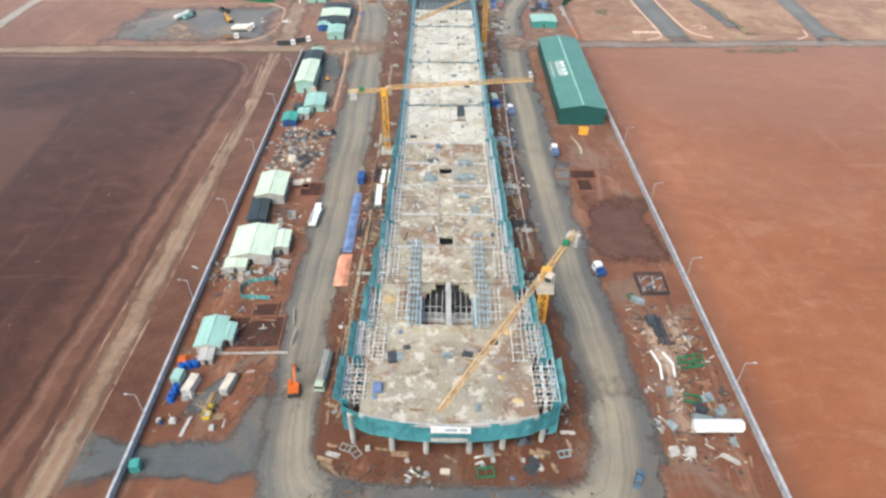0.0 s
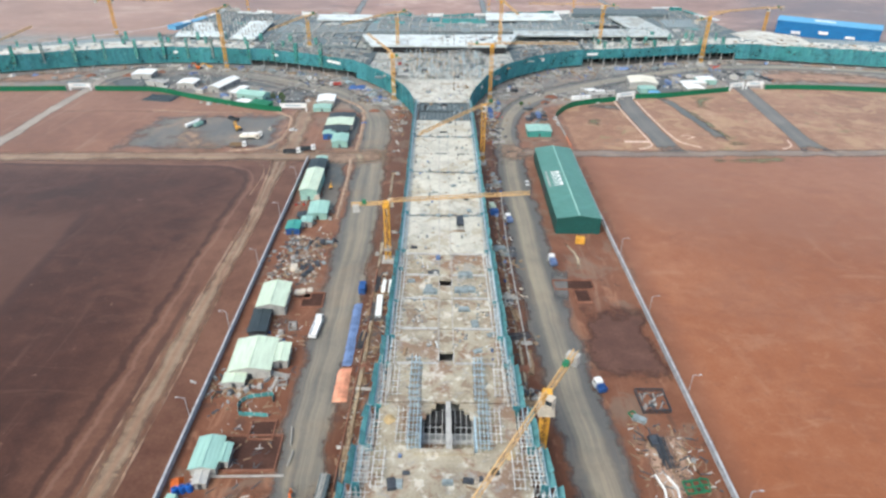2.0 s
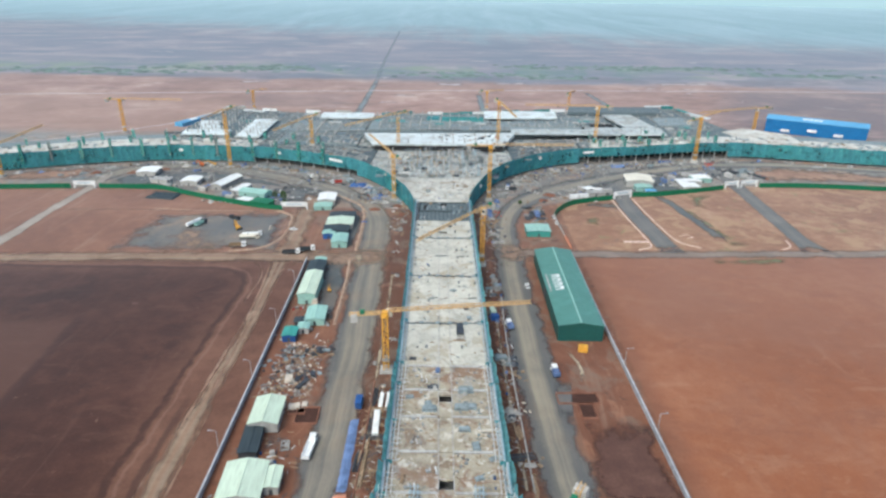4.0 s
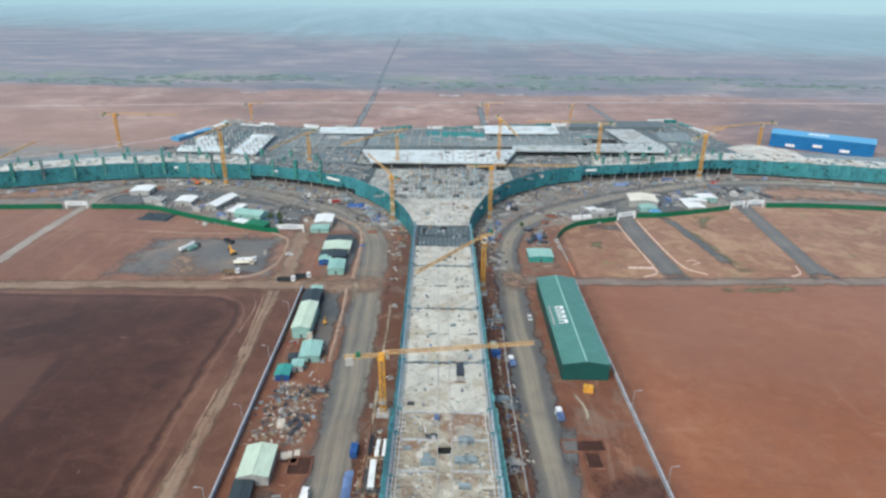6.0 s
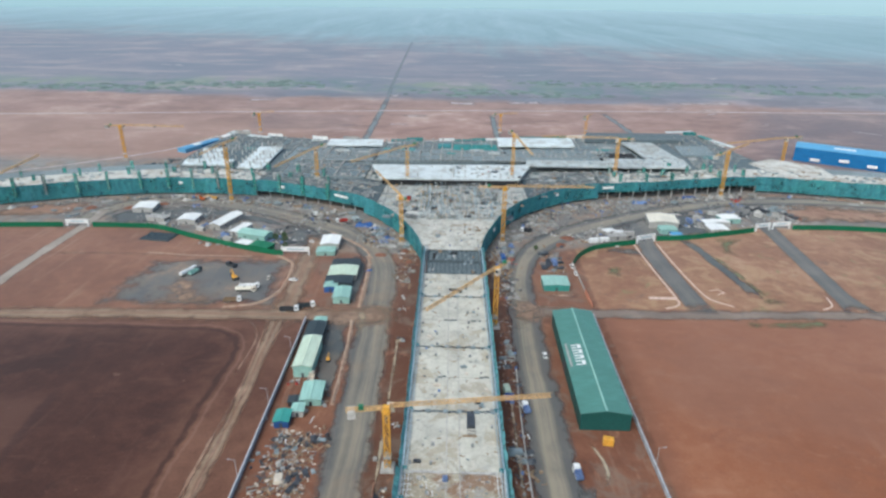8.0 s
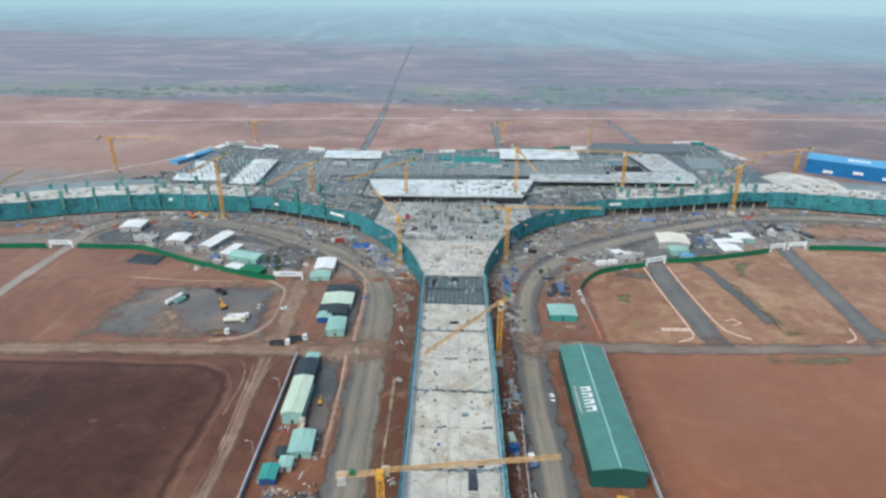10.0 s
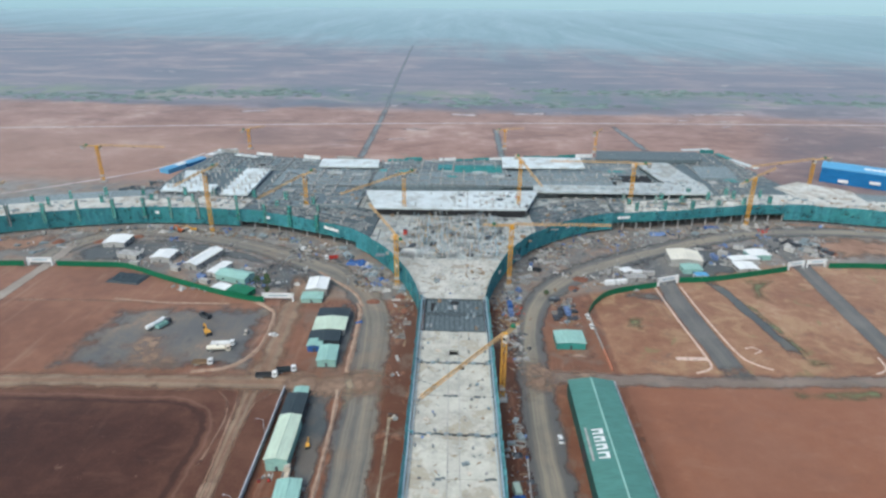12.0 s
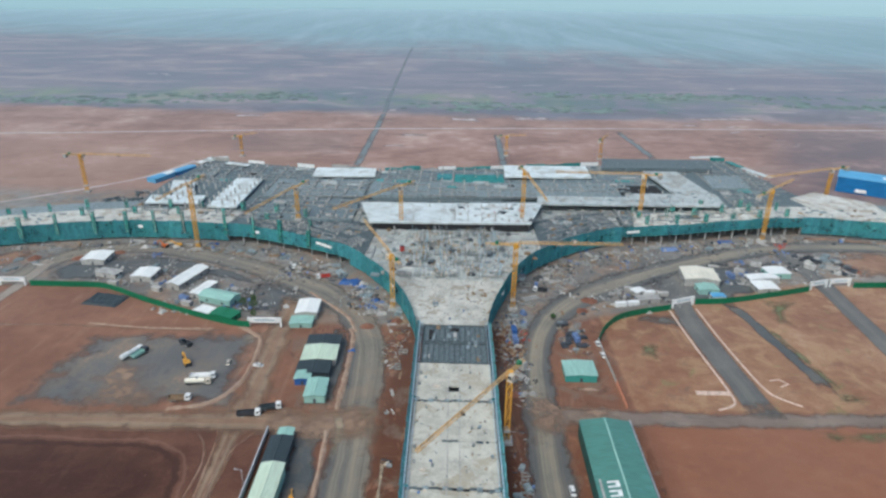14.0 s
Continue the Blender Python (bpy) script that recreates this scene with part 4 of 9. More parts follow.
strip("grass_path_edge", [(160, 352), (157, 380), (153, 405)], [(165, 350), (162, 380), (157, 405)], 0.03, M["grass"], "thin grass along a gravel path", 2, 1.0)
strip("grass_patch_far", [(162, 404), (163, 418), (166, 434)], [(171, 402), (174, 418), (184, 432)], 0.03, M["grass"], "patch of grass by the hoarding", 2, 1.2)


def kerb(name, pts, w=0.9, h=0.25):
    a, b = side(pts, w)
    return setting(name, ribbon(a, b, -0.1, h, 3, 0, True), M["kerb"], "pale concrete kerb along a road", "kerb")


def berm(name, pts, w, h):
    """A low bank of loose earth: rounded across, uneven along its length."""
    r = random.Random(len(pts) * 7 + int(w * 10))
    P = curve(pts, 2.0)
    mb, v, f = Mb(), [], []
    for i, p in enumerate(P):
        t = (P[min(i + 1, len(P) - 1)] - P[max(i - 1, 0)]).normalized()
        ww, hh = w * r.uniform(0.7, 1.25), (h * r.uniform(0.6, 1.2) if 0 < i < len(P) - 1 else 0.02)
        for u, q in ((-0.5, -0.05), (-0.25, 0.75), (0.0, 1.0), (0.25, 0.7), (0.5, -0.05)):
            v.append((p.x - t.y * u * ww, p.y + t.x * u * ww, q * hh))
    f = [(5 * i + k, 5 * i + k + 1, 5 * i + k + 6, 5 * i + k + 5) for i in range(len(P) - 1) for k in range(4)]
    return setting(name, mb.add(v, f), M["bank"], "low bank of pale loose earth", "bank")


M["bank"] = soil("loose_pale_earth", [(0.32, (0.22, 0.130, 0.092)), (0.5, (0.33, 0.225, 0.165)), (0.7, (0.46, 0.35, 0.27))], 0.3, 1.5)
berm("bank_office", [(-50.7, 326), (-51.4, 352), (-53, 381), (-56, 392)], 2.6, 0.6)
berm("bank_pad", [(-112, 391), (-104.7, 385.5), (-97.2, 376), (-95.8, 345), (-104, 329), (-120, 323.5)], 2.6, 0.5)
berm("bank_ring", [(-86, 431), (-67.3, 412.4), (-58, 401), (-53, 388)], 2.4, 0.5)
berm("bank_yard", [(-49, 246), (-49.5, 270), (-50.5, 295), (-52, 314)], 2.0, 0.5)
berm("bank_hoarding", [(-190, 391), (-160, 387.5), (-125, 388)], 2.0, 0.3)


M["kerb"] = plain("kerb_concrete", (0.66, 0.50, 0.41), 0.9, 0, 0.3, 0.6)
kerb("kerb_a", [(111, 421), (112.5, 385), (115, 347), (114, 337), (106, 333)])
kerb("kerb_b", [(126, 421), (127.6, 385), (131, 350), (135, 342), (142, 337)])
kerb("kerb_c", [(196, 350), (194, 340), (187, 336)])

slab = thing("cast_slab", "pinkish concrete strip lying on bare ground", "slab", (108, 344.8, 0), 1)
part("slab", Mb().box(-7.4, 7.4, -1.4, 1.4, 0, 0.18, 0.04), M["kerb"], slab)
kerb("kerb_d", [(136, 355), (141, 356.5), (143.5, 353), (139, 350.5)], 0.6)

# ---- perimeter walls ----
panel_me = Mb().box(-3.0, 3.0, -0.12, 0.12, 0, 2.1).box(-3.0, 3.0, -0.35, 0.35, 2.1, 2.35, 0.05).mesh("panel", M["wall"])
post_me = Mb().box(-0.2, 0.2, -0.2, 0.2, 0, 2.5, 0.04).mesh("post", M["wall"])


def wall_run(name, a, b, label):
    w = thing(name, label, "wall", kind="structure")
    a, b = Vector(a), Vector(b)
    d = b - a
    n = max(1, round(d.length / 6.0))
    yaw = math.degrees(math.atan2(d.y, d.x))
    for i in range(n):
        c = a + d * ((i + 0.5) / n)
        p = part("panel", panel_me, None, w)
        p.matrix_basis = pose(c.x, c.y, 0, 0, 0, yaw) @ Matrix.Diagonal((d.length / n / 6.0, 1, 1, 1))
        q = part("post", post_me, None, w)
        c = a + d * (i / n)
        q.matrix_basis = pose(c.x, c.y, 0, 0, 0, yaw)


wall_run("wall_west", (-67.0, 20), (-73.6, 286), "grey precast concrete perimeter wall beside a dirt field")
wall_run("wall_west_north", (-73.6, 286), (-74.5, 312), "grey precast concrete perimeter wall by the offices")
wall_run("wall_east", (72.6, 20), (67.2, 262), "grey precast concrete perimeter wall beside the red field")
wall_run("wall_east_north", (67.2, 262), (66.8, 322), "grey precast concrete perimeter wall behind the green shed")

hoard_me = Mb().box(-2, 2, -0.06, 0.06, 0.05, 3.5).beam((-2, -0.1, 3.4), (2, -0.1, 3.4), 0.1).beam((-2, -0.1, 1.9), (2, -0.1, 1.9), 0.1).beam((-2, -0.1, 0.6), (2, -0.1, 0.6), 0.1).mesh("panel", M["hoarding"])


def hoarding(name, pts, label):
    w = thing(name, label, "hoarding", kind="structure")
    P = curve(pts, 4.0)
    for a, b in zip(P, P[1:]):
        d = b - a
        p = part("panel", hoard_me, None, w)
        p.matrix_basis = pose((a.x + b.x) / 2, (a.y + b.y) / 2, 0, 0, 0, math.degrees(math.atan2(d.y, d.x))) @ Matrix.Diagonal((d.length / 4.0, 1, 1, 1))


hoarding("hoarding_west", [(-246, 430.5), (-225, 430.5), (-205, 430), (-190, 424), (-175, 416), (-144, 402), (-122, 393.5), (-110.5, 390.5), (-107, 390.3)], "green sheet hoarding round the west camp")
hoarding("hoarding_far_west", [(-420, 417), (-340, 424), (-266, 430)], "green sheet hoarding west of the gate")
hoarding("hoarding_east", [(66.8, 384), (70, 392), (75, 400), (82, 407.5), (94, 413.5), (112, 419.5)], "green sheet hoarding round the east camp")
hoarding("hoarding_east_middle", [(127, 426.5), (146, 429), (172, 437), (198, 446)], "green sheet hoarding between the east gates")
hoarding("hoarding_far_east", [(226, 452), (255, 453), (300, 449), (400, 436)], "green sheet hoarding beyond the far gate")

# ---- pier under construction ----
DECK = 11.0
pier = thing("pier_building", "long concrete pier under construction wrapped in teal netting", "building")


def slab_piece(name, u0, u1, y0, y1, z0, z1, mat, parent, label=""):
    poly = [(xc(y0) + u0, y0), (xc(y0) + u1, y0), (xc(y1) + u1, y1), (xc(y1) + u0, y1)]
    return part(name, Mb().prism(poly, z0, z1), mat, parent, label)


def half(y):
    """Half the width of the deck."""
    return 15.6 + max(0.0, (150 - y) / 68) ** 1.3 * 3.6


BAYS = [(107.4, 123.5), (124.0, 138.8), (139.0, 155.0), (155.2, 170.8), (171.0, 185.0), (185.2, 198.8), (199.0, 229.4), (230.1, 251.0), (251.2, 272.8), (273.6, 296.0), (296.2, 319.2), (319.9, 345.6)]
for a, b in BAYS:
    dirty = M["slab_dirty"] if b < 199 else M["slab"]
    if a < 108:
        spans = [(-half(a), -7.0), (7.4, half(a))]
    elif a < 125:
        spans = [(-half(a), -7.2), (-7.0, 7.2), (7.4, half(a))]
    else:
        spans = [(-half(a), -2.05), (2.05, half(a))]
    for u0, u1 in spans:
        slab_piece("slab", u0, u1, a, b, DECK - 0.7, DECK + (0.25 if abs(u0 + u1) < 1 else 0), dirty, pier)
    if a > 125:
        cuts = [a + 0.1] + [q for pit in (142.5, 180.8, 252.6, 327.7) if a + 2.5 < pit < b - 2.5 for q in (pit - 1.9, pit + 1.9)] + [b - 0.1]
        for c, d in zip(cuts[::2], cuts[1::2]):
            slab_piece("walkway_slab", -2.0, 2.0, c, d, DECK - 0.9, DECK - 0.16, dirty, pier)
        slab_piece("stringer", -2.28, -2.03, a, b, DECK - 0.6, DECK + 0.14, M["concrete_pale"], pier)
        slab_piece("stringer", 2.03, 2.28, a, b, DECK - 0.6, DECK + 0.14, M["concrete_pale"], pier)
# front slab with its bowed edge
front = [(xc(85) + u, 79.2 + (u / 19.0) ** 2 * 2.6) for u in np.linspace(-19.0, 19.4, 15)]
part("front_slab", Mb().prism(front + [(xc(107) + 19.4, 107.2), (xc(107) - 19.0, 107.2)], DECK - 0.7, DECK), M["slab_dirty"], pier, "muddy front deck of pale concrete")
part("edge_kerb", Mb().prism([(x, y - 0.5) for x, y in front] + front[::-1], DECK - 0.5, DECK + 0.5), M["concrete_pale"], pier)
part("front_upstand", Mb().box(-7.2, 7.2, 106.2, 107.5, DECK, DECK + 1.0, 0.1), M["slab_dirty"], pier)
# the two stair wells; a black block and dark floor paint in their shade
for u0, u1 in ((-6.9, -0.35), (1.15, 7.3)):
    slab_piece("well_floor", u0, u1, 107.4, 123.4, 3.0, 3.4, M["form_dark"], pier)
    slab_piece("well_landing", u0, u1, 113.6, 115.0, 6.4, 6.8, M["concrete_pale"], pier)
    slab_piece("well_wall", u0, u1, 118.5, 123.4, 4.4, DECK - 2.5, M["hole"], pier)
    mb = Mb()
    for k in range(9):
        mb.box(u0 + xc(112), u1 + xc(112), 107.6 + k * 0.7, 108.4 + k * 0.7, 4.4 + k * 0.24, 4.7 + k * 0.24)
    part("well_stair", mb, M["slab_dirty"], pier)
    out = u0 if u0 < -1 else u1
    sgn = 1 if out < 0 else -1
    for k, (w, y0) in enumerate(((1.5, 118.2), (1.3, 120.2), (1.2, 121.8))):
        e0 = out + sgn * sum((1.5, 1.3, 1.2)[:k])
        slab_piece("slab_tongue", min(e0, e0 + sgn * w), max(e0, e0 + sgn * w), y0, 123.4, DECK - 0.6, DECK, M["slab_dirty"], pier)
    slab_piece("well_side", min(out, out + sgn * 0.45), max(out, out + sgn * 0.45), 107.6, 118.1, 4.4, DECK + 0.9, M["tube_blue"], pier, "pale blue formwork panels along the well")
    props = Mb()
    for i in range(4):
        for j in range(5):
            px, py = xc(115) + u0 + 0.9 + i * (u1 - u0 - 1.8) / 3, 113.0 + j * 2.3
            props.beam((px, py, 3.4), (px, py, 9.6 + 0.5 * ((i + j) % 3)), 0.12)
            if i < 3:
                props.beam((px, py, 8.4), (px + (u1 - u0 - 1.8) / 3, py, 8.4), 0.11)
            if j < 4:
                props.beam((px, py, 9.2), (px, py + 2.3, 9.2), 0.11)
    part("well_props", props, M["tube"], pier, "galvanised props standing in the well")
slab_piece("spine_beam", -0.3, 1.1, 107.4, 124.0, DECK - 1.2, DECK + 0.3, M["concrete_pale"], pier)
# lower floor, columns and a black block painted as the shade under the deck
slab_piece("lower_floor", -16, 16, 90, 346, 4.6, 5.2, M["concrete"], pier)
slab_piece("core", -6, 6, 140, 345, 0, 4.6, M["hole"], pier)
col_me = Mb().tube((0, 0, 0), (0, 0, 1), 0.55, 10).mesh("column", M["concrete_pale"])


def column(x, y, z0, z1, parent, r=1.0):
    c = part("column", col_me, None, parent)
    c.matrix_basis = Matrix.LocRotScale((x, y, z0), None, (r, r, z1 - z0))


for x, y in ((-19.9, 82.4), (-11.0, 80.5), (-3.5, 80.0), (6.0, 80.2), (13.4, 81.4), (22.3, 83.4)):
    column(x, y, 0, DECK - 0.7, pier, 1.2)
for y in range(94, 346, 12):
    for u in (-14.5, -7, 7, 14.5):
        column(xc(y) + u, y, 0, DECK - 0.7, pier)
# the unfinished dark bay before the neck
slab_piece("formwork_deck", -14.4, 14.6, 346.4, 379.5, DECK - 2.2, DECK - 1.2, M["form"], pier, "dark formwork deck with open joists")
for i in range(13):
    u = -14.2 + i * 2.36
    slab_piece("joist", u, u + 0.55, 346.6, 379.4, DECK - 1.2, DECK - 0.5, M["form_dark"], pier)
for y in (346.5, 362.6, 363.8, 378.6):
    slab_piece("joist", -14.4, 14.6, y, y + 0.7, DECK - 1.1, DECK - 0.35, M["form_dark"], pier)
# Black boxes painted as the shade in gaps of the formwork.
slab_piece("open_bay", -11.6, -9.6, 367, 374.5, DECK - 1.3, DECK - 0.42, M["hole"], pier), slab_piece("open_bay", -1.6, 2.2, 374.5, 376.5, DECK - 1.3, DECK - 0.42, M["hole"], pier)
rj = random.Random(21)
for k in range(26):
    u, y, w, l = rj.uniform(-13.5, 11), rj.uniform(348, 376), rj.uniform(0.5, 2.0), rj.uniform(0.6, 4.5)
    slab_piece("plank", u, u + w, y, y + l, DECK - 0.6, DECK - rj.uniform(0.1, 0.4), M[rj.choice(("concrete_pale", "form_mid", "form_mid", "form_dark", "timber"))], pier)
# ragged dark construction joints across the deck
for y0 in (229.75, 251.1, 273.2, 296.1, 319.55):
    u = -15.4
    while u < 15.2:
        w = rj.uniform(0.8, 2.6)
        if y0 in (229.75, 273.2, 319.55) or rj.random() < 0.35:
            o = rj.uniform(-0.5, 0.5)
            slab_piece("joint_strip", u, min(15.4, u + w), y0 + o - rj.uniform(0.3, 0.8), y0 + o + rj.uniform(0.3, 0.7), DECK - 0.1, DECK + 0.03 + 0.1 * rj.random(), M[rj.choice(("form_dark", "hole", "form_dark"))], pier)
        u += w + 0.02
# columns' starter bars and small upstands on the deck
stub_me = Mb().box(-0.45, 0.45, -0.45, 0.45, 0, 1.1, 0.04).mesh("column_stub", M["concrete"])
rs = random.Random(4)
for y in range(203, 345, 9):
    for u in (-13.6, -6.8, 6.8, 13.6):
        if rs.random() < 0.35:
            s = part("column_stub", stub_me, None, pier)
            s.matrix_basis = pose(xc(y) + u + rs.uniform(-.4, .4), y + rs.uniform(-1, 1), DECK - 0.02)

# pits in the walkway are open to the floor below; ledges and joints in dark concrete
for y in (229.75, 273.2, 319.55):
    slab_piece("joint_beam", -15.6, 15.6, y - 0.75, y + 0.75, DECK - 0.9, DECK - 0.35, M["form"], pier)
    for u in (-15.0, -9, -2.6, 2.2, 8.5, 14.2):
        slab_piece("joint_block", u - 0.9, u + 0.9, y - 0.9 + rs.uniform(-.3, .3), y + 0.6, DECK - 0.35, DECK + 0.5, M["form_mid"], pier)
for y in (171, 185.0, 199, 139, 155):
    slab_piece("joint_sill", -14, -2.5, y - 0.5, y + 0.5, DECK, DECK + 0.3, M["concrete_pale"], pier)
    slab_piece("joint_sill", 2.5, 14, y - 0.5, y + 0.5, DECK, DECK + 0.3, M["concrete_pale"], pier)

M["net_edge"] = plain("teal_edge_net", (0.14, 0.35, 0.375), 0.75, 0, 0.4, 0.4, 0.35)
# nets along both sides: stepped outwards towards the head
net_rows = [(84.5, 97.0, 23.4, 1.5), (97.0, 108.0, 21.9, 1.7), (108.0, 121.5, 20.0, 2), (121.5, 137.8, 18.9, 2), (137.8, 150.0, 17.7, 2), (150.0, 168.0, 17.1, 2), (168.0, 187.5, 16.9, 2), (187.5, 200, 16.6, 2), (200, 230, 16.3, 2), (230, 273, 16.3, 2), (273, 320, 16.4, 2), (320, 380, 16.5, 2)]


def net_sheet(mb, a, b, z0, z1, sag=0.35, seed=0, cols=6, rows=3):
    """A netting panel between two places, hanging in shallow folds, with thickness."""
    r = random.Random(seed)
    a, b = Vector(a), Vector(b)
    d = b - a
    s = Vector((-d.y, d.x)).normalized()
    v, f = [], []
    for j in range(rows + 1):
        for i in range(cols + 1):
            p = a + d * (i / cols) + s * r.uniform(-sag, sag) * (0.3 if j in (0, rows) else 1)
            v.append((p.x, p.y, z0 + (z1 - z0) * j / rows + (r.uniform(-.12, .12) if j in (0, rows) else 0)))
    n = len(v)
    v += [(x + s.x * 0.08, y + s.y * 0.08, z) for x, y, z in v]
    w = cols + 1
    for j in range(rows):
        for i in range(cols):
            q = (j * w + i, j * w + i + 1, (j + 1) * w + i + 1, (j + 1) * w + i)
            f += [q, tuple(n + k for k in reversed(q))]
    for i in range(cols):
        f += [(i + 1, i, n + i, n + i + 1), (rows * w + i, rows * w + i + 1, n + rows * w + i + 1, n + rows * w + i)]
    return mb.add(v, f)


k = 0
copies = []
for y0, y1, u, zb in net_rows:
    m = max(1, round((y1 - y0) / 12))
    for s in (-1, 1):
        uu = u + (1.0 if s > 0 and y0 < 110 else 0)
        for i in range(m):
            a, b = y0 + (y1 - y0) * i / m, y0 + (y1 - y0) * (i + 1) / m
            k += 1
            part("net_panel", net_sheet(Mb(), (xc(a) + s * uu, a), (xc(b) + s * uu, b), zb, DECK + (2.1 if y0 < 199 else 1.5), 0.18, k), M["net_pier" if y0 < 199 else "net_edge"], pier)
            if y0 > 137:
                part("guard_rail", Mb().beam((xc(a) + s * (uu - 0.5), a, DECK + 1.25), (xc(b) + s * (uu - 0.5), b, DECK + 1.25), 0.22).beam((xc(a) + s * (uu - 0.5), a, DECK + 0.5), (xc(b) + s * (uu - 0.5), b, DECK + 0.5), 0.16), M["tube_blue"], pier)
        # catch net sloping outwards from the edge
        mb = Mb()
        n = max(2, round((y1 - y0) / 4))
        for i in range(n):
            a, b = y0 + (y1 - y0) * i / n, y0 + (y1 - y0) * (i + 1) / n
            o1, o2 = rs.uniform(1.1, 1.7), rs.uniform(1.1, 1.7)
            z1 = DECK + rs.uniform(1.2, 1.9)
            w = 0.75 if y0 >= 199 else 1.0
            mb.add([(xc(a) + s * (uu - .1), a, DECK + .2), (xc(b) + s * (uu - .1), b, DECK + .2), (xc(b) + s * (uu + o2 * w), b, z1), (xc(a) + s * (uu + o1 * w), a, z1),
                    (xc(a) + s * (uu - .1), a, DECK + .1), (xc(b) + s * (uu - .1), b, DECK + .1), (xc(b) + s * (uu + o2 * w), b, z1 - .1), (xc(a) + s * (uu + o1 * w), a, z1 - .1)],
                   [(0, 1, 2, 3), (7, 6, 5, 4), (2, 6, 7, 3), (0, 3, 7, 4), (1, 5, 6, 2)])
        part("catch_net", mb, M["net_edge"], pier, "teal catch net sloping out from the deck edge")
        if y0 < 100:
            copies.append((s, y0 + 0.8))
        # the return of the step towards the deck
        part("net_return", net_sheet(Mb(), (xc(y0) + s * uu, y0), (xc(y0) + s * (uu - 1.8), y0), zb, DECK + 1.5, 0.2, k, 3), M["net_pier"], pier)
        part("guard_rail", Mb().beam((xc(y0) + s * (uu - .2), y0, DECK + 1.1), (xc(y1) + s * (uu - .2), y1, DECK + 1.1), 0.3, 0.3)
             .beam((xc(y0) + s * (uu - 1.5), y0, DECK + 0.7), (xc(y1) + s * (uu - 1.5), y1, DECK + 0.7), 0.25, 0.3), M["tube_blue"], pier, "pale blue edge rail")
fr = [(xc(83) - 23.6, 86.5), (xc(83) - 22.6, 83.2), (xc(83) - 17, 80.6), (xc(83) - 9.5, 79.2), (xc(83), 78.6), (xc(83) + 9.5, 79.3), (xc(83) + 17.5, 80.8), (xc(83) + 23.6, 83.6), (xc(83) + 24.4, 87)]
for i, (a, b) in enumerate(zip(fr, fr[1:])):
    edge = 0 if 0 < i < 7 else 0.4
    part("net_panel", net_sheet(Mb(), a, b, 5.4, DECK + 0.4 + edge, 0.12, 100 + i, 8, 4), M["net_pier"], pier)
sign = thing("site_sign", "white banner with blue lettering bars on the netting", "sign", (xc(79) + 0.5, 78.3, 0))
part("board", Mb().box(-4.2, 4.2, -0.12, 0, 9.6, 11.8), M["white"], sign)
part("lettering", Mb().box(-1.2, 1.4, -0.17, -0.1, 10.3, 11.2).box(2.0, 3.4, -0.17, -0.1, 10.4, 11.1), M["tube_blue"], sign)
sign2 = thing("site_banner", "long white banner on the teal netting", "sign", (xc(79) + 0.2, 78.1, 0))
part("board", Mb().box(-3.9, 3.9, -0.12, 0, 6.9, 8.1), M["offwhite"], sign2)

# ---- scaffolds ----
pole_me = Mb().tube((0, 0, 0), (0, 0, 1), 0.08, 6).mesh("pole", M["tube"])
pole_blue_me = Mb().tube((0, 0, 0), (0, 0, 1), 0.10, 6).mesh("pole", M["tube_blue"])


def make_scaffold(nx, ny, dx, dy, z0, z1, blue=False, name="scaffold"):
    me = pole_blue_me if blue else pole_me
    s = thing(name, "galvanised tube scaffold with white ledgers on the pier edge", "scaffold")
    rr = random.Random(nx * 31 + ny)

    def tube(p, q):
        p, q = Vector(p), Vector(q)
        o = part("pole", me, None, s)
        o.matrix_basis = Matrix.LocRotScale(p, (q - p).to_track_quat("Z", "Y"), (1, 1, (q - p).length))
    X, Y = (nx - 1) * dx, (ny - 1) * dy
    for i in range(nx):
        for j in range(ny):
            tube((i * dx, j * dy, z0), (i * dx, j * dy, z1 + rr.uniform(-.6, .5)))
    for h in np.arange(z0 + 1.5, z1, 1.6):
        for j in range(ny):
            tube((-0.5, j * dy, h), (X + 0.6 + rr.uniform(0, .5), j * dy, h))
        for i in (0, nx - 1):
            tube((i * dx, -0.4, h), (i * dx, Y + 0.4, h))
    for j in range(1, ny):
        part("board", Mb().box(-0.3, X + 0.3, (j - 1) * dy + 0.2, (j - 1) * dy + 0.9, z1 - 1.8, z1 - 1.72), M["timber"], s)
    return s


edge_scaffold = make_scaffold(3, 5, 1.05, 2.4, 8.6, 13.2)
first = True
for (y0, y1, u, zb) in net_rows[:8]:
    for s in (-1, 1):
        uu = u + (1.0 if s > 0 and y0 < 110 else 0)
        fits = 1 if y1 - y0 < 15 else 2
        for i in range(fits):
            y = y0 + 0.8 + i * (y1 - y0) / fits
            x = xc(y) + (-uu + 0.7 if s < 0 else uu - 2.9)
            if first:
                edge_scaffold.matrix_basis = pose(x, y, 0, 0, 0, 1)
                tagged(edge_scaffold, group="scaffolds along the pier edge")
                first = False
            else:
                copy_thing(edge_scaffold, pose(x, y, 0, 0, 0, 1))
for s, y in copies:
    copy_thing(edge_scaffold, pose(xc(y) + (-20.6 if s < 0 else 19.0), y, 0, 0, 0, 1))
well_scaffold = make_scaffold(3, 7, 1.0, 2.4, 10.2, 14.2, True)
tagged(well_scaffold, "pale blue steel props and scaffold beside the stair wells", group="scaffolds at the stair wells")
well_scaffold.matrix_basis = pose(xc(110) - 9.6, 108.0, 0)
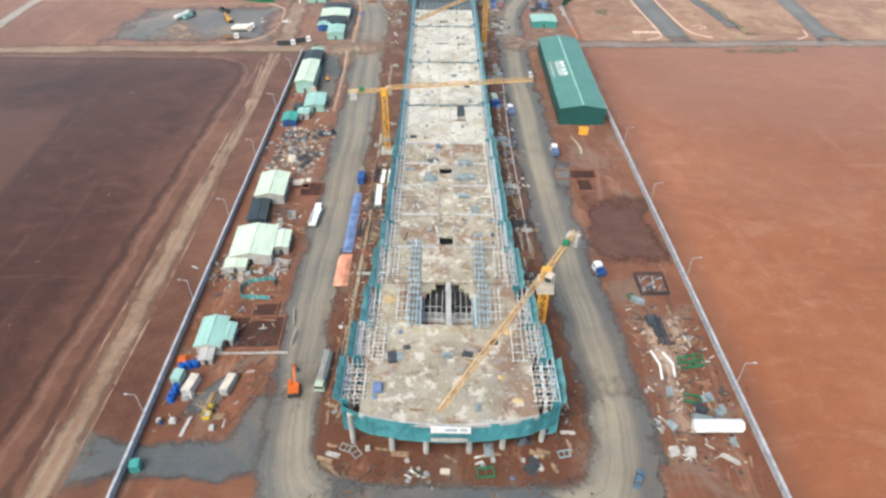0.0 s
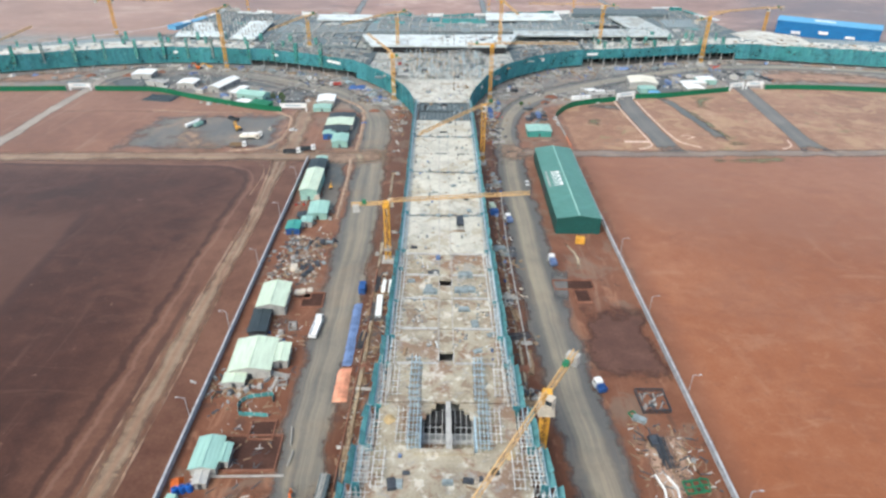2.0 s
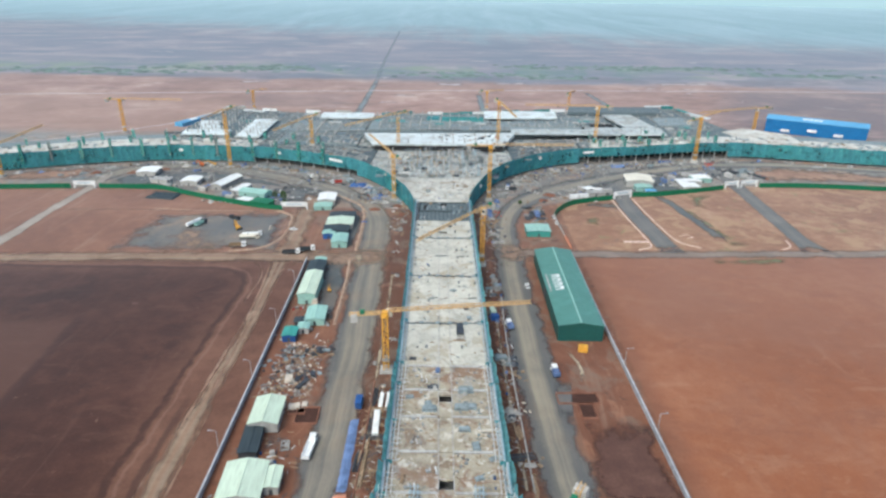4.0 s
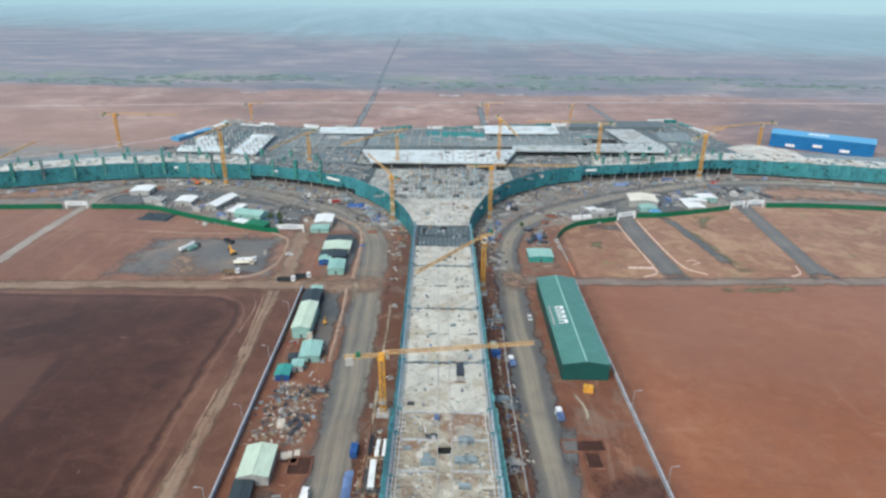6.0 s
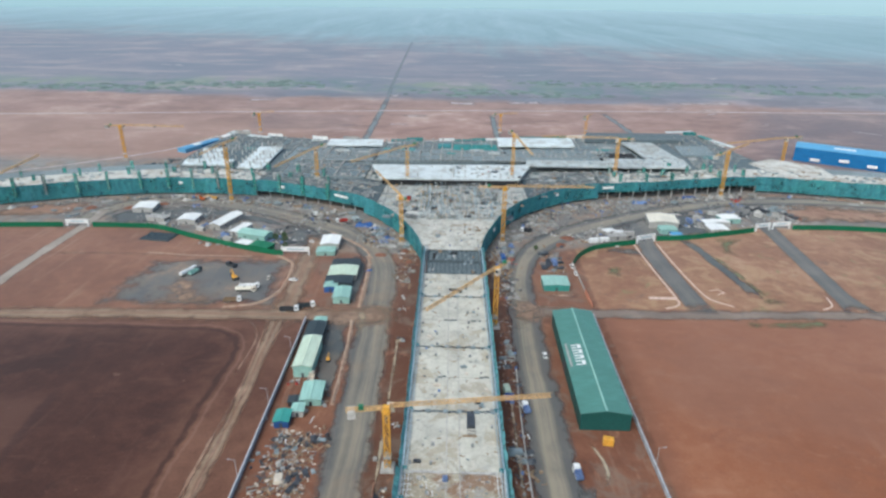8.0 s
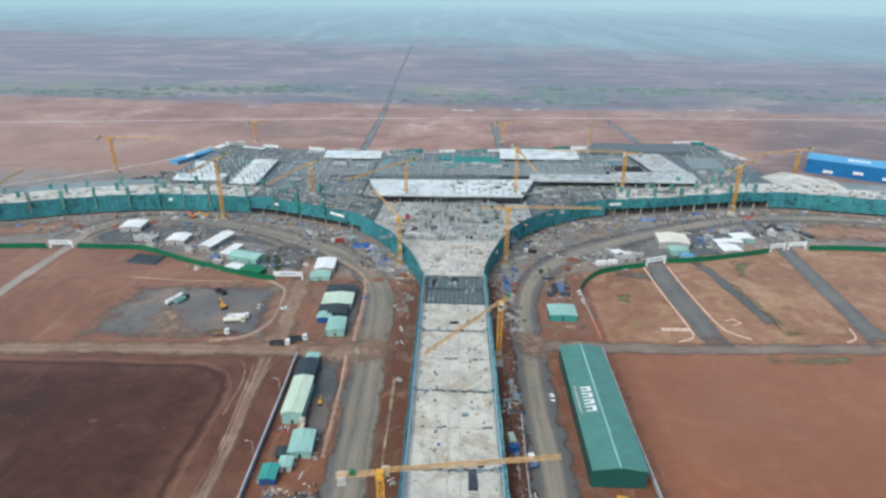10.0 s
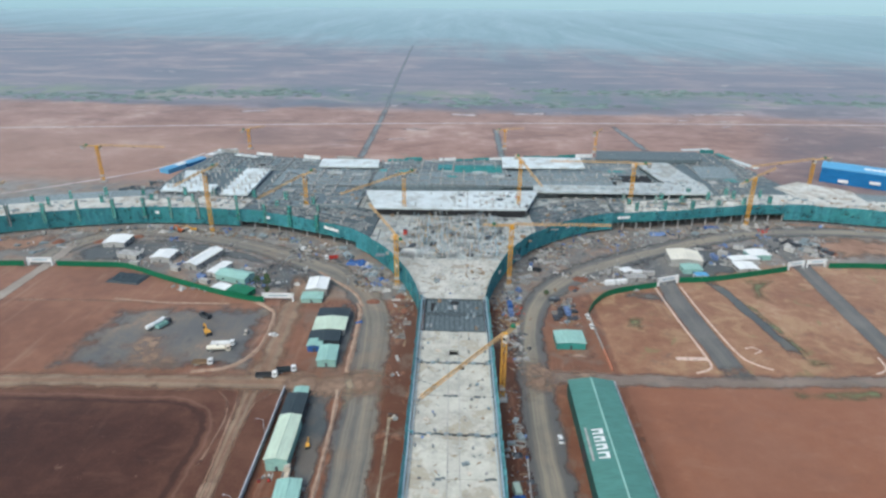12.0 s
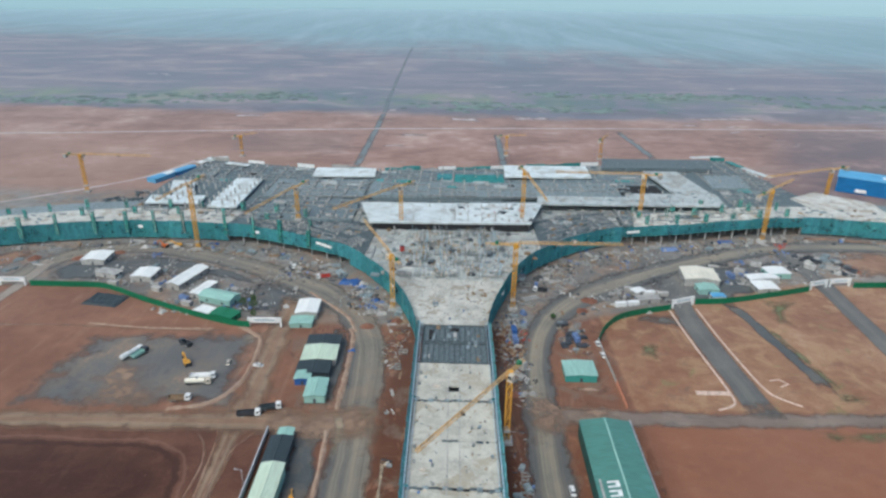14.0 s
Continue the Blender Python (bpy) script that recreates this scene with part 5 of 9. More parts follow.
for x, y in ((xc(110) + 8.0, 108.0), (xc(128) - 9.8, 124.6), (xc(128) + 7.6, 124.6)):
    copy_thing(well_scaffold, pose(x, y, 0))
inner = make_scaffold(3, 5, 1.2, 2.5, 10.4, 13.4)
inner.matrix_basis = pose(xc(110) - 12.6, 110.0, 0)
tagged(inner, group="scaffolds at the stair wells")
for x, y in ((xc(110) + 10.8, 110.0), (xc(128) - 15.6, 126), (xc(128) + 13, 126), (xc(90) - 17.6, 96.5), (xc(90) + 15, 96.5)):
    copy_thing(inner, pose(x, y, 0))

# ---- terminal ----
M["hall"] = make_slab("grey_hall_deck", [(0.34, (0.214, 0.240, 0.240)), (0.5, (0.321, 0.350, 0.342)), (0.66, (0.484, 0.515, 0.495))], (0.316, 0.310, 0.265), 0.7)
terminal = thing("terminal_building", "vast concrete terminal frame under construction with curved netted front", "building")
FRONT_W = [(-440, 405), (-390, 443), (-345, 466), (-300, 485), (-268, 495.5), (-234, 502.5), (-197, 504.5), (-157, 501.5), (-137, 498), (-97, 482), (-69, 467), (-52, 447), (-40.3, 429), (-31, 410), (-24, 390), (-21.5, 379)]
FRONT_E = [(11.8, 379), (14.6, 397), (20.2, 417), (27.6, 438), (37, 456.5), (48.6, 471.5), (68.5, 490), (85, 501), (105, 509), (144, 516), (186, 527), (215, 533), (247, 535), (287, 527), (335, 516), (390, 500), (450, 470)]
FW, FE = curve(FRONT_W, 9.0), curve(FRONT_E, 9.0)


def shift(P, d):
    """The line moved sideways by d."""
    out = []
    for i, p in enumerate(P):
        t = (P[min(i + 1, len(P) - 1)] - P[max(i - 1, 0)]).normalized()
        out.append(p + Vector((-t.y, t.x)) * d)
    return out


# nets and columns of the curved front
for side_no, P in enumerate((FW, FE)):
    O = shift(P, -0.6)
    for i, (a, b) in enumerate(zip(O, O[1:])):
        zb = 1.2 if side_no == 0 else 1.6
        if side_no == 0 and -165 < a.x < -75:
            zb = 4.6
        if side_no == 1 and 100 < a.x < 235:
            zb = 6.2
        part("net_panel", net_sheet(Mb(), a, b, zb, 13.5 + 0.3 * math.sin(i * 1.7), 0.25, 300 + i + 100 * side_no, 4, 3), M["net"], terminal)
        c = shift(P, 1.2)[i]
        column(c.x, c.y, 0, 11, terminal, 0.9)
    for i, c in enumerate(shift(P, 9.0)):
        column(c.x, c.y, 0, 11, terminal, 0.9)
# near-black walls painted as the shade inside, under the decks
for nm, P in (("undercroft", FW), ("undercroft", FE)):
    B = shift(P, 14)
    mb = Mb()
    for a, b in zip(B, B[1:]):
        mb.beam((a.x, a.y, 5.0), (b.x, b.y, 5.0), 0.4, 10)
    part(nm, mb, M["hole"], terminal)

# decks: neck, wings and the body, level by level
west_in = [p for p in FW if p.x > -140]
east_in = [p for p in FE if p.x < 107]
neck = [(p.x, p.y) for p in west_in if p.y < 432][::-1]
part("neck_slab", Mb().prism([(p.x, p.y) for p in east_in if p.y < 432] + [(p.x, p.y) for p in west_in if p.y < 432], 10.0, 11.0), M["neck"], terminal, "pale concrete neck between the pier and the hall")
hall = [(p.x, p.y) for p in east_in if p.y >= 424] + [(107, 560), (-140, 560)] + [(p.x, p.y) for p in west_in if p.y >= 424]
part("hall_slab", Mb().prism(hall, 9.6, 10.9), M["hall"], terminal, "grey hall deck covered with formwork")
part("body_slab", Mb().prism([(-236, 520), (-140, 503), (-140, 559), (107, 559), (107, 515), (200, 535), (262, 560), (250, 620), (238, 688), (213, 692), (135, 668), (38, 652), (-68, 637), (-130, 642), (-192, 655), (-228, 662), (-238, 600)], 8.5, 12.2), M["form"], terminal, "dark unfinished roof deck of the terminal")


def wing(P, depth, z0, z1, mat, lo, hi, inset=0.0, nm="wing_slab"):
    A = [p for p in shift(P, inset) if lo < p.x < hi]
    B = [p for p in shift(P, depth) if lo < p.x < hi]
    for j in range(0, len(A) - 1, 3):
        a = A[j:j + 4]
        b = [min(B, key=lambda q: (q - p).length) for p in a]
        poly = [(p.x, p.y) for p in a] + [(p.x, p.y) for p in b[::-1]]
        clean = [p for n, p in enumerate(poly) if n == 0 or (Vector(p) - Vector(poly[n - 1])).length > 0.3]
        part(nm, Mb().prism(clean, z0, z1), mat, terminal)


wing(FW, 27, 10.4, 12.5, M["slab_wing"], -445, -150, 0.8)
wing(FW, 46, 9.4, 11.6, M["form_mid"], -445, -205, 26, "wing_back_deck")
wing(FE, 26, 10.4, 12.3, M["slab_wing"], 110, 455, 0.8)
wing(FE, 46, 9.4, 11.4, M["form_mid"], 215, 455, 25, "wing_back_deck")
wing(FW, 40, 10.3, 11.7, M["form_dark"], -152, -52, 0.8, "hall_edge_deck")
wing(FE, 36, 10.3, 11.7, M["form_dark"], 44, 112, 0.8, "hall_edge_deck")


part("wing_slab", Mb().prism([(256, 538), (300, 536), (303, 573), (273, 597), (247, 580)], 11.0, 12.45), M["slab_wing"], terminal, "white wing slab with rough edges")


def deck(x0, x1, y0, y1, z, mat, label, skew=0.0, thick=1.2, nm="deck_slab"):
    return part(nm, Mb().prism([(x0, y0), (x1, y0 + 0.02 * (x1 - x0)), (x1 + skew, y1 + 0.02 * (x1 - x0)), (x0 + skew, y1)], z - thick, z), mat, terminal, label)


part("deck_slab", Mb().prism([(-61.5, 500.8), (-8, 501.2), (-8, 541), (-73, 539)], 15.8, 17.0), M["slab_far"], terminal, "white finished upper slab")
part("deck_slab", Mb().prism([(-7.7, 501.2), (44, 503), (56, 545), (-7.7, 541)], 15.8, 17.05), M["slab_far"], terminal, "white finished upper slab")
# Black strip painted for the shade below the slab's edge.
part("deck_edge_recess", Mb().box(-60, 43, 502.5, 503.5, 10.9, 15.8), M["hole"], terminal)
deck(52, 118, 543, 561, 17.0, M["slab_grey"], "white finished upper slab", 2)
deck(118.3, 186, 544, 571, 17.0, M["slab_grey"], "white finished upper slab", 2)
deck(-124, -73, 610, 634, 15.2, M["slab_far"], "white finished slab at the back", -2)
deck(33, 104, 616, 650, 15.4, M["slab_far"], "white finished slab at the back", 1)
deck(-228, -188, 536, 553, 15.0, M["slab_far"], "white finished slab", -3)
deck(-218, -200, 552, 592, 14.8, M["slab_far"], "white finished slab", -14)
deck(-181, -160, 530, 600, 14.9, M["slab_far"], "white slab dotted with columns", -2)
deck(159, 187, 577, 638, 15.6, M["slab_grey"], "white finished slab", -8)
deck(196, 226, 600, 634, 13.6, M["form_mid"], "grey formwork deck", 4, 1.4)
deck(112, 152, 578, 600, 14.0, M["hole"], "black slab painted as the shade of an open bay", 0)
deck(-8, 32, 596, 622, 14.6, M["net_green"], "green netted deck", 0)
deck(-22, -10, 606, 618, 16.0, M["net"], "teal netted core", 0, 4)
deck(118, 212, 646, 676, 16.0, M["form"], "dark formwork roof at the back", 6, 3)
deck(-72, 118, 560, 596, 15.4, M["form_mid"], "grey formwork deck", 0, 2)
deck(-142, -76, 512, 556, 12.9, M["form"], "dark grey beam deck", 0, 1.5)
deck(-150, -76, 560, 605, 13.4, M["form_mid"], "grey beam deck", 0, 1.5)
deck(-68, 30, 560, 635, 13.6, M["form"], "dark grey beam deck", 0, 1.5)
deck(62, 150, 565, 640, 13.0, M["form"], "dark grey beam deck", 0, 1.5)

# beams over the unfinished decks, and columns standing on them
beam_x = Mb().box(-4.4, 4.4, -0.35, 0.35, 0, 0.8).mesh("beam", M["concrete"])
beam_y = Mb().box(-0.35, 0.35, -4.4, 4.4, 0, 0.8).mesh("beam", M["concrete"])
tall_me = Mb().box(-0.5, 0.5, -0.5, 0.5, 0, 4.0, 0.03).mesh("column", M["concrete_pale"])
form_me = [Mb().box(-1.6, 1.6, -1.1, 1.1, 0, 0.5).box(-1.2, 1.3, -0.8, 0.7, 0.5, 0.9).mesh("formwork_panel", M[m]) for m in ("form_mid", "offwhite", "form", "timber")]
rt = random.Random(11)


def in_poly(x, y, P):
    c = False
    for (x0, y0), (x1, y1) in zip(P, P[1:] + P[:1]):
        if (y0 > y) != (y1 > y) and x < (x1 - x0) * (y - y0) / (y1 - y0) + x0:
            c = not c
    return c


WHITE = [(-72, 46, 500, 541), (50, 190, 543, 573), (-126, -73, 609, 636), (32, 106, 614, 655), (-231, -188, 534, 592), (-185, -158, 528, 602), (150, 190, 575, 640)]
BODY = [(-140, 503), (-100, 486), (-70, 470), (-45, 440), (30, 440), (50, 475), (88, 504), (107, 515), (200, 535), (250, 600), (238, 685), (135, 664), (38, 648), (-68, 633), (-130, 638), (-225, 655), (-236, 525)]


def level(x, y):
    if -72 < x < 118 and 560 < y < 596:
        return 15.4
    if -150 < x < -76 and 560 < y < 605:
        return 13.4
    if -142 < x < -76 and 512 < y < 556:
        return 12.9
    if -68 < x < 30 and 596 < y < 635:
        return 13.6
    if 62 < x < 150 and 565 < y < 640:
        return 13.0
    if y < 559 and -140 < x < 107:
        return 10.9
    return 12.2


rest = {nm: Mb() for nm in ("beam_grid", "column_field", "formwork_field", "timber_field", "dark_field", "pale_field")}


def far_box(nm, x, y, z, hx, hy, h, yaw=0.0):
    c, s = math.cos(radians(yaw)), math.sin(radians(yaw))
    mb = rest[nm]
    k = len(mb.v)
    mb.box(-hx, hx, -hy, hy, z, z + h)
    mb.v[k:] = [(x + a * c - b * s, y + a * s + b * c, q) for a, b, q in mb.v[k:]]


for y in np.arange(444, 690, 9.0):
    for x in np.arange(-234, 250, 9.0):
        if not in_poly(x, y, BODY):
            continue
        white = any(a < x < b and c < y < d for a, b, c, d in WHITE)
        z = level(x, y)
        if white:
            if x < -150 and rt.random() < 0.8:
                o = part("column", tall_me, None, terminal)
                o.matrix_basis = pose(x, y, 14.8)
            continue
        for me, p in ((beam_x, 0.75), (beam_y, 0.75)):
            if rt.random() < p and (y > 510 or rt.random() < 0.5):
                bx, by = x + (0 if me is beam_y else 4.5), y + (4.5 if me is beam_y else 0)
                if y > 518:
                    far_box("beam_grid", bx, by, z - 0.05, 0.35 if me is beam_y else 4.4, 4.4 if me is beam_y else 0.35, 0.8)
                    continue
                o = part("beam", me, None, terminal)
                o.matrix_basis = pose(bx, by, z - 0.05)
        if rt.random() < 0.45:
            if y > 505:
                far_box("column_field", x, y, z - 0.05, 0.5, 0.5, rt.choice((1.6, 2.8, 4.0)))
            else:
                o = part("column", tall_me, None, terminal)
                o.matrix_basis = Matrix.LocRotScale((x, y, z - 0.05), None, (1, 1, rt.choice((0.4, 0.7, 1.0))))
        if rt.random() < 0.55:
            if y > 545:
                far_box("formwork_field", x + rt.uniform(2, 7), y + rt.uniform(2, 7), z - 0.02, rt.uniform(.8, 2.2), rt.uniform(.6, 1.6), rt.uniform(.4, 1.2), rt.uniform(-8, 8))
                continue
            o = part("formwork_panel", rt.choice(form_me), None, terminal)
            o.matrix_basis = pose(x + rt.uniform(2, 7), y + rt.uniform(2, 7), z - 0.02, 0, 0, rt.choice((0, 90)) + rt.uniform(-8, 8)) @ Matrix.Diagonal((rt.uniform(.7, 1.5), rt.uniform(.7, 1.5), rt.uniform(.6, 1.6), 1))
# raised pours between the beams; dark boxes painted as shaded sunk bays and trenches
for k in range(90):
    x, y = rt.uniform(-225, 235), rt.uniform(515, 655)
    if not in_poly(x, y, BODY) or any(a - 8 < x < b + 8 and c - 8 < y < d + 8 for a, b, c, d in WHITE):
        continue
    z, hx, hy = level(x, y), rt.uniform(2.5, 9), rt.uniform(1.2, 4.5)
    m = rt.choice(("form_dark", "form_dark", "hole", "slab_grey", "concrete_pale", "form_mid", "net_light"))
    part("deck_bay", Mb().box(x - hx, x + hx, y - hy, y + hy, z - 0.4, z + (0.12 if m in ("form_dark", "hole") else rt.uniform(0.4, 1.4))), M[m], terminal)
for P, lo, hi in ((FW, -152, -54), (FE, 46, 112)):
    for d in np.arange(2.5, 36, 2.3):
        Q = [p for p in shift(P, d) if lo + 3 < p.x < hi - 3]
        for a, b in zip(Q, Q[1:]):
            if rt.random() < 0.75:
                rest["beam_grid"].beam((a.x, a.y, 11.9), (a.x + (b.x - a.x) * 0.9, a.y + (b.y - a.y) * 0.9, 11.9), 0.5, 0.5)
            if rt.random() < 0.45:
                far_box(rt.choice(("formwork_field", "timber_field", "dark_field", "pale_field")), a.x + rt.uniform(0, 5), a.y + 0.8, 11.68, rt.uniform(.5, 2), rt.uniform(.4, 1.0), rt.uniform(.4, 1.4), rt.uniform(0, 60))
# starter columns on the finished upper slabs, clutter and stacks along the wings
for y in np.arange(505, 572, 9.0):
    for x in np.arange(-60, 190, 9.0):
        if (x < 46 and y < 540) or (x > 52 and y > 545):
            if rt.random() < (0.25 if x < -8 else 0.75):
                far_box("column_field", x + rt.uniform(-0.4, 0.4), y, 17.0, 0.3, 0.3, rt.choice((1.2, 2.4, 3.2)))
            if x > -8 and rt.random() < 0.45:
                far_box("formwork_field", x + rt.uniform(2, 7), y + rt.uniform(1, 7), 17.0, rt.uniform(.4, 2.4), rt.uniform(.3, 1.2), rt.uniform(.2, .9), rt.uniform(-30, 30))
for P, lo, hi, zt in ((FW, -445, -150, 12.5), (FE, 112, 455, 12.3)):
    for d in np.arange(3, 25, 2.4):
        for a in shift(P, d):
            if lo < a.x < hi and rt.random() < (0.30 if P is FW else 0.5):
                far_box(rt.choice(("formwork_field", "beam_grid", "formwork_field", "timber_field")), a.x + rt.uniform(-4, 4), a.y + rt.uniform(-1, 1), zt - 0.02, rt.uniform(.3, 2.6), rt.uniform(.3, 1.3), rt.uniform(.2, 1.0), rt.uniform(-40, 40))
for nm, mat in (("dark_field", "form_dark"), ("pale_field", "offwhite"), ("timber_field", "timber"), ("beam_grid", "concrete"), ("column_field", "concrete_pale"), ("formwork_field", "form_mid")):
    tagged(part(nm, rest[nm], M[mat], terminal), kind="stuff")
# small pale column heads in rows, dark gaps and loose panels over the unfinished decks
rw = random.Random(17)
for x0, x1, y0, y1, z in ((-150, -78, 562, 604, 13.4), (-225, -132, 604, 652, 12.2), (-70, 30, 600, 634, 13.6), (106, 150, 606, 652, 13.0), (190, 244, 560, 680, 12.2), (-140, -80, 514, 554, 12.9)):
    for y in np.arange(y0, y1, 4.5):
        for x in np.arange(x0, x1, 3.4):
            if in_poly(x, y, BODY) and not any(a < x < b and c < y < d for a, b, c, d in WHITE):
                q = rw.random()
                if q < 0.36:
                    far_box("pale_field", x + rw.uniform(-.3, .3), y, z - 0.05, rw.uniform(.25, .55), rw.uniform(.25, .5), rw.uniform(.5, 1.8))
                elif q < 0.62:
                    far_box("dark_field", x, y + rw.uniform(-1, 1), z - 0.05, rw.uniform(.8, 3.0), rw.uniform(.25, .9), rw.uniform(.15, .6), rw.uniform(-4, 4))
                elif q < 0.70:
                    far_box("formwork_field", x, y, z - 0.05, rw.uniform(.8, 2.4), rw.uniform(.4, 1.0), rw.uniform(.5, 1.6), rw.uniform(-10, 10))
# stacks and stripped forms behind the wings
for P, lo, hi, d0, d1 in ((FW, -330, -205, 29, 45), (FE, 215, 300, 27, 45)):
    for d in np.arange(d0, d1, 2.6):
        for a in shift(P, d):
            if lo < a.x < hi:
                for _ in range(2):
                    far_box(rw.choice(("dark_field", "dark_field", "formwork_field", "pale_field", "timber_field")), a.x + rw.uniform(-5, 5), a.y + rw.uniform(-1, 1), 11.3, rw.uniform(.4, 3.2), rw.uniform(.3, 1.2), rw.uniform(.4, 1.8), rw.uniform(-40, 40))


def net_tower(x, y, z0, z1, w, yaw):
    """A column's scaffold wrapped in thin netting: four standards, ledgers and the sheet."""
    t = part("wrapped_column", Mb().box(-0.28, 0.28, -0.28, 0.28, z0, z1 - 0.6, 0.02), M["concrete_pale"], terminal)
    t.matrix_basis = pose(x, y, 0, 0, 0, yaw)
    fr = Mb()
    h = w / 2
    for sx, sy in ((-h, -h), (h, -h), (h, h), (-h, h)):
        fr.beam((sx, sy, z0), (sx, sy, z1 + rw.uniform(0.3, 1.4)), 0.09)
    for z in np.arange(z0 + 1.8, z1, 1.9):
        fr.beam((-h, -h, z), (h, -h, z), 0.1).beam((-h, h, z), (h, h, z), 0.1).beam((-h, -h, z), (-h, h, z), 0.1).beam((h, -h, z), (h, h, z), 0.1)
    part("scaffold_frame", fr, M["tube_old"], t)
    sheet_mb = Mb()
    top = z1 - rw.uniform(0, 1.5)
    ring = [(-h, -h), (h, -h), (h, h), (-h, h)]
    for (ax, ay), (bx, by) in zip(ring, ring[1:] + ring[:1]):
        if rw.random() < 0.85:
            net_sheet(sheet_mb, (ax * 1.06, ay * 1.06), (bx * 1.06, by * 1.06), z0 + rw.uniform(0, 1.5), top + rw.uniform(-.8, .4), 0.15, rw.randrange(9999), 3, 3)
    part("netting", sheet_mb, M["net_open"], t)


for P, lo, hi, rows_in in ((FW, -445, -96, ((-0.9, 5.0, 21.5, 17.0), (15, 12.4, 19.5, 24.0), (27, 12.4, 21.5, 20.0))), (FE, 118, 228, ((3.5, 12.2, 20.5, 12.0), (17, 12.2, 20.5, 15.0), (27, 11.4, 20.0, 22.0)))):
    for d, z0, z1, seq in rows_in:
        acc, Q = 0.0, shift(P, d)
        for a, b in zip(Q, Q[1:]):
            acc += (b - a).length
            if acc > seq and lo < a.x < hi:
                acc = rw.uniform(-4, 2)
                net_tower(a.x, a.y, z0, z1 - rw.uniform(0, 2.5), rw.uniform(1.5, 2.4), math.degrees(math.atan2(b.y - a.y, b.x - a.x)))
# white and teal edging boards along the north-east eaves, pale slabs at the north-west corner
for x0, y0, x1, y1, m in ((209, 692, 237, 697, "slab_far"), (238, 680, 243, 660, "net_light"), (243, 659, 254, 630, "slab_far"), (-231, 662, -214, 666, "slab_far"), (-208, 647, -186, 640, "slab_far"), (-232, 656, -222, 652, "slab_grey")):
    part("edge_board", Mb().beam((x0, y0, 14.2), (x1, y1, 14.2), 5.0, 0.7), M[m], terminal)
# paler pours and dark falsework where the hall meets the neck
frames = (Mb(), Mb())
for k in range(70):
    x, y = rt.uniform(-34, 24), rt.uniform(424, 498)
    if y < 448 and rt.random() < 0.5:
        far = Mb().box(x - rt.uniform(1, 4), x + rt.uniform(1, 4), y - rt.uniform(.6, 2), y + rt.uniform(.6, 2), 10.85, 11.06 + rt.uniform(0, 0.05))
        part("pour", far, M[rt.choice(("slab_wing", "slab_wing", "slab_grey"))], terminal)
    else:
        w, d, h = rt.uniform(1.2, 4.5), rt.uniform(0.8, 2.2), rt.uniform(1.0, 3.2)
        fw = frames[k % 2]
        for u in np.linspace(-w, w, 5):
            fw.beam((x + u, y - d, 10.9), (x + u, y - d, 10.9 + h), 0.14).beam((x + u, y + d, 10.9), (x + u, y + d, 10.9 + h), 0.14).beam((x + u, y - d, 10.9 + h), (x + u, y + d, 10.9 + h), 0.16)
        for z in (0.5, 1.0):
            fw.beam((x - w, y - d, 10.9 + h * z), (x + w, y - d, 10.9 + h * z), 0.14).beam((x - w, y + d, 10.9 + h * z), (x + w, y + d, 10.9 + h * z), 0.14)
posts = {nm: Mb() for nm in ("standard_field", "yellow_post_field", "blue_post_field")}
for k in range(520):
    x, y = rw.uniform(-36, 26), rw.uniform(430, 499)
    if not -36 + (499 - y) * 0.12 < x < 26 - (499 - y) * 0.12:
        continue
    fw = posts[rw.choice(("standard_field", "standard_field", "blue_post_field", "blue_post_field", "yellow_post_field"))]
    h = rw.uniform(2.0, 6.0)
    fw.beam((x, y, 10.9), (x, y, 10.9 + h), 0.2)
    if rw.random() < 0.5:
        fw.beam((x, y, 10.9 + h * 0.9), (x + rw.choice((-2.4, 2.4, 0)), y + rw.choice((-2.4, 2.4)), 10.9 + h * 0.9), 0.14)
for nm, mat in (("standard_field", "tube"), ("yellow_post_field", "jib"), ("blue_post_field", "tube_blue")):
    tagged(part(nm, posts[nm], M[mat], terminal), kind="stuff")
for nm, fw, mat in (("falsework", frames[0], "form_dark"), ("prop_field", frames[1], "tube_old")):
    tagged(part(nm, fw, M[mat], terminal), kind="stuff")
# nets along the back edge, tall wrapped columns in the hall
BACK = [(-228, 662), (-192, 655), (-130, 642), (-68, 637), (38, 652), (135, 668), (213, 692), (238, 688), (250, 620)]
for i, (a, b) in enumerate(zip(BACK, BACK[1:])):
    a, b = Vector(a), Vector(b)
    n = max(1, round((b - a).length / 16))
    for j in range(n):
        if rt.random() < 0.7:
            part("net_panel", net_sheet(Mb(), a + (b - a) * (j / n), a + (b - a) * ((j + 1) / n), 10.5, rt.uniform(13.5, 16.5), 0.3, 900 + 20 * i + j, 4, 2), M[rt.choice(("net_light", "net_light", "net_green", "offwhite", "white"))], terminal)
hall_col = Mb().box(-0.4, 0.4, -0.4, 0.4, 0, 6.5, 0.03).box(-0.7, 0.7, -0.7, 0.7, 0, 1.6, 0.1).mesh("wrapped_column", M["concrete_pale"])
hall_blue = Mb().box(-0.45, 0.45, -0.45, 0.45, 0, 6.0, 0.03).mesh("wrapped_column", M["tube_blue"])
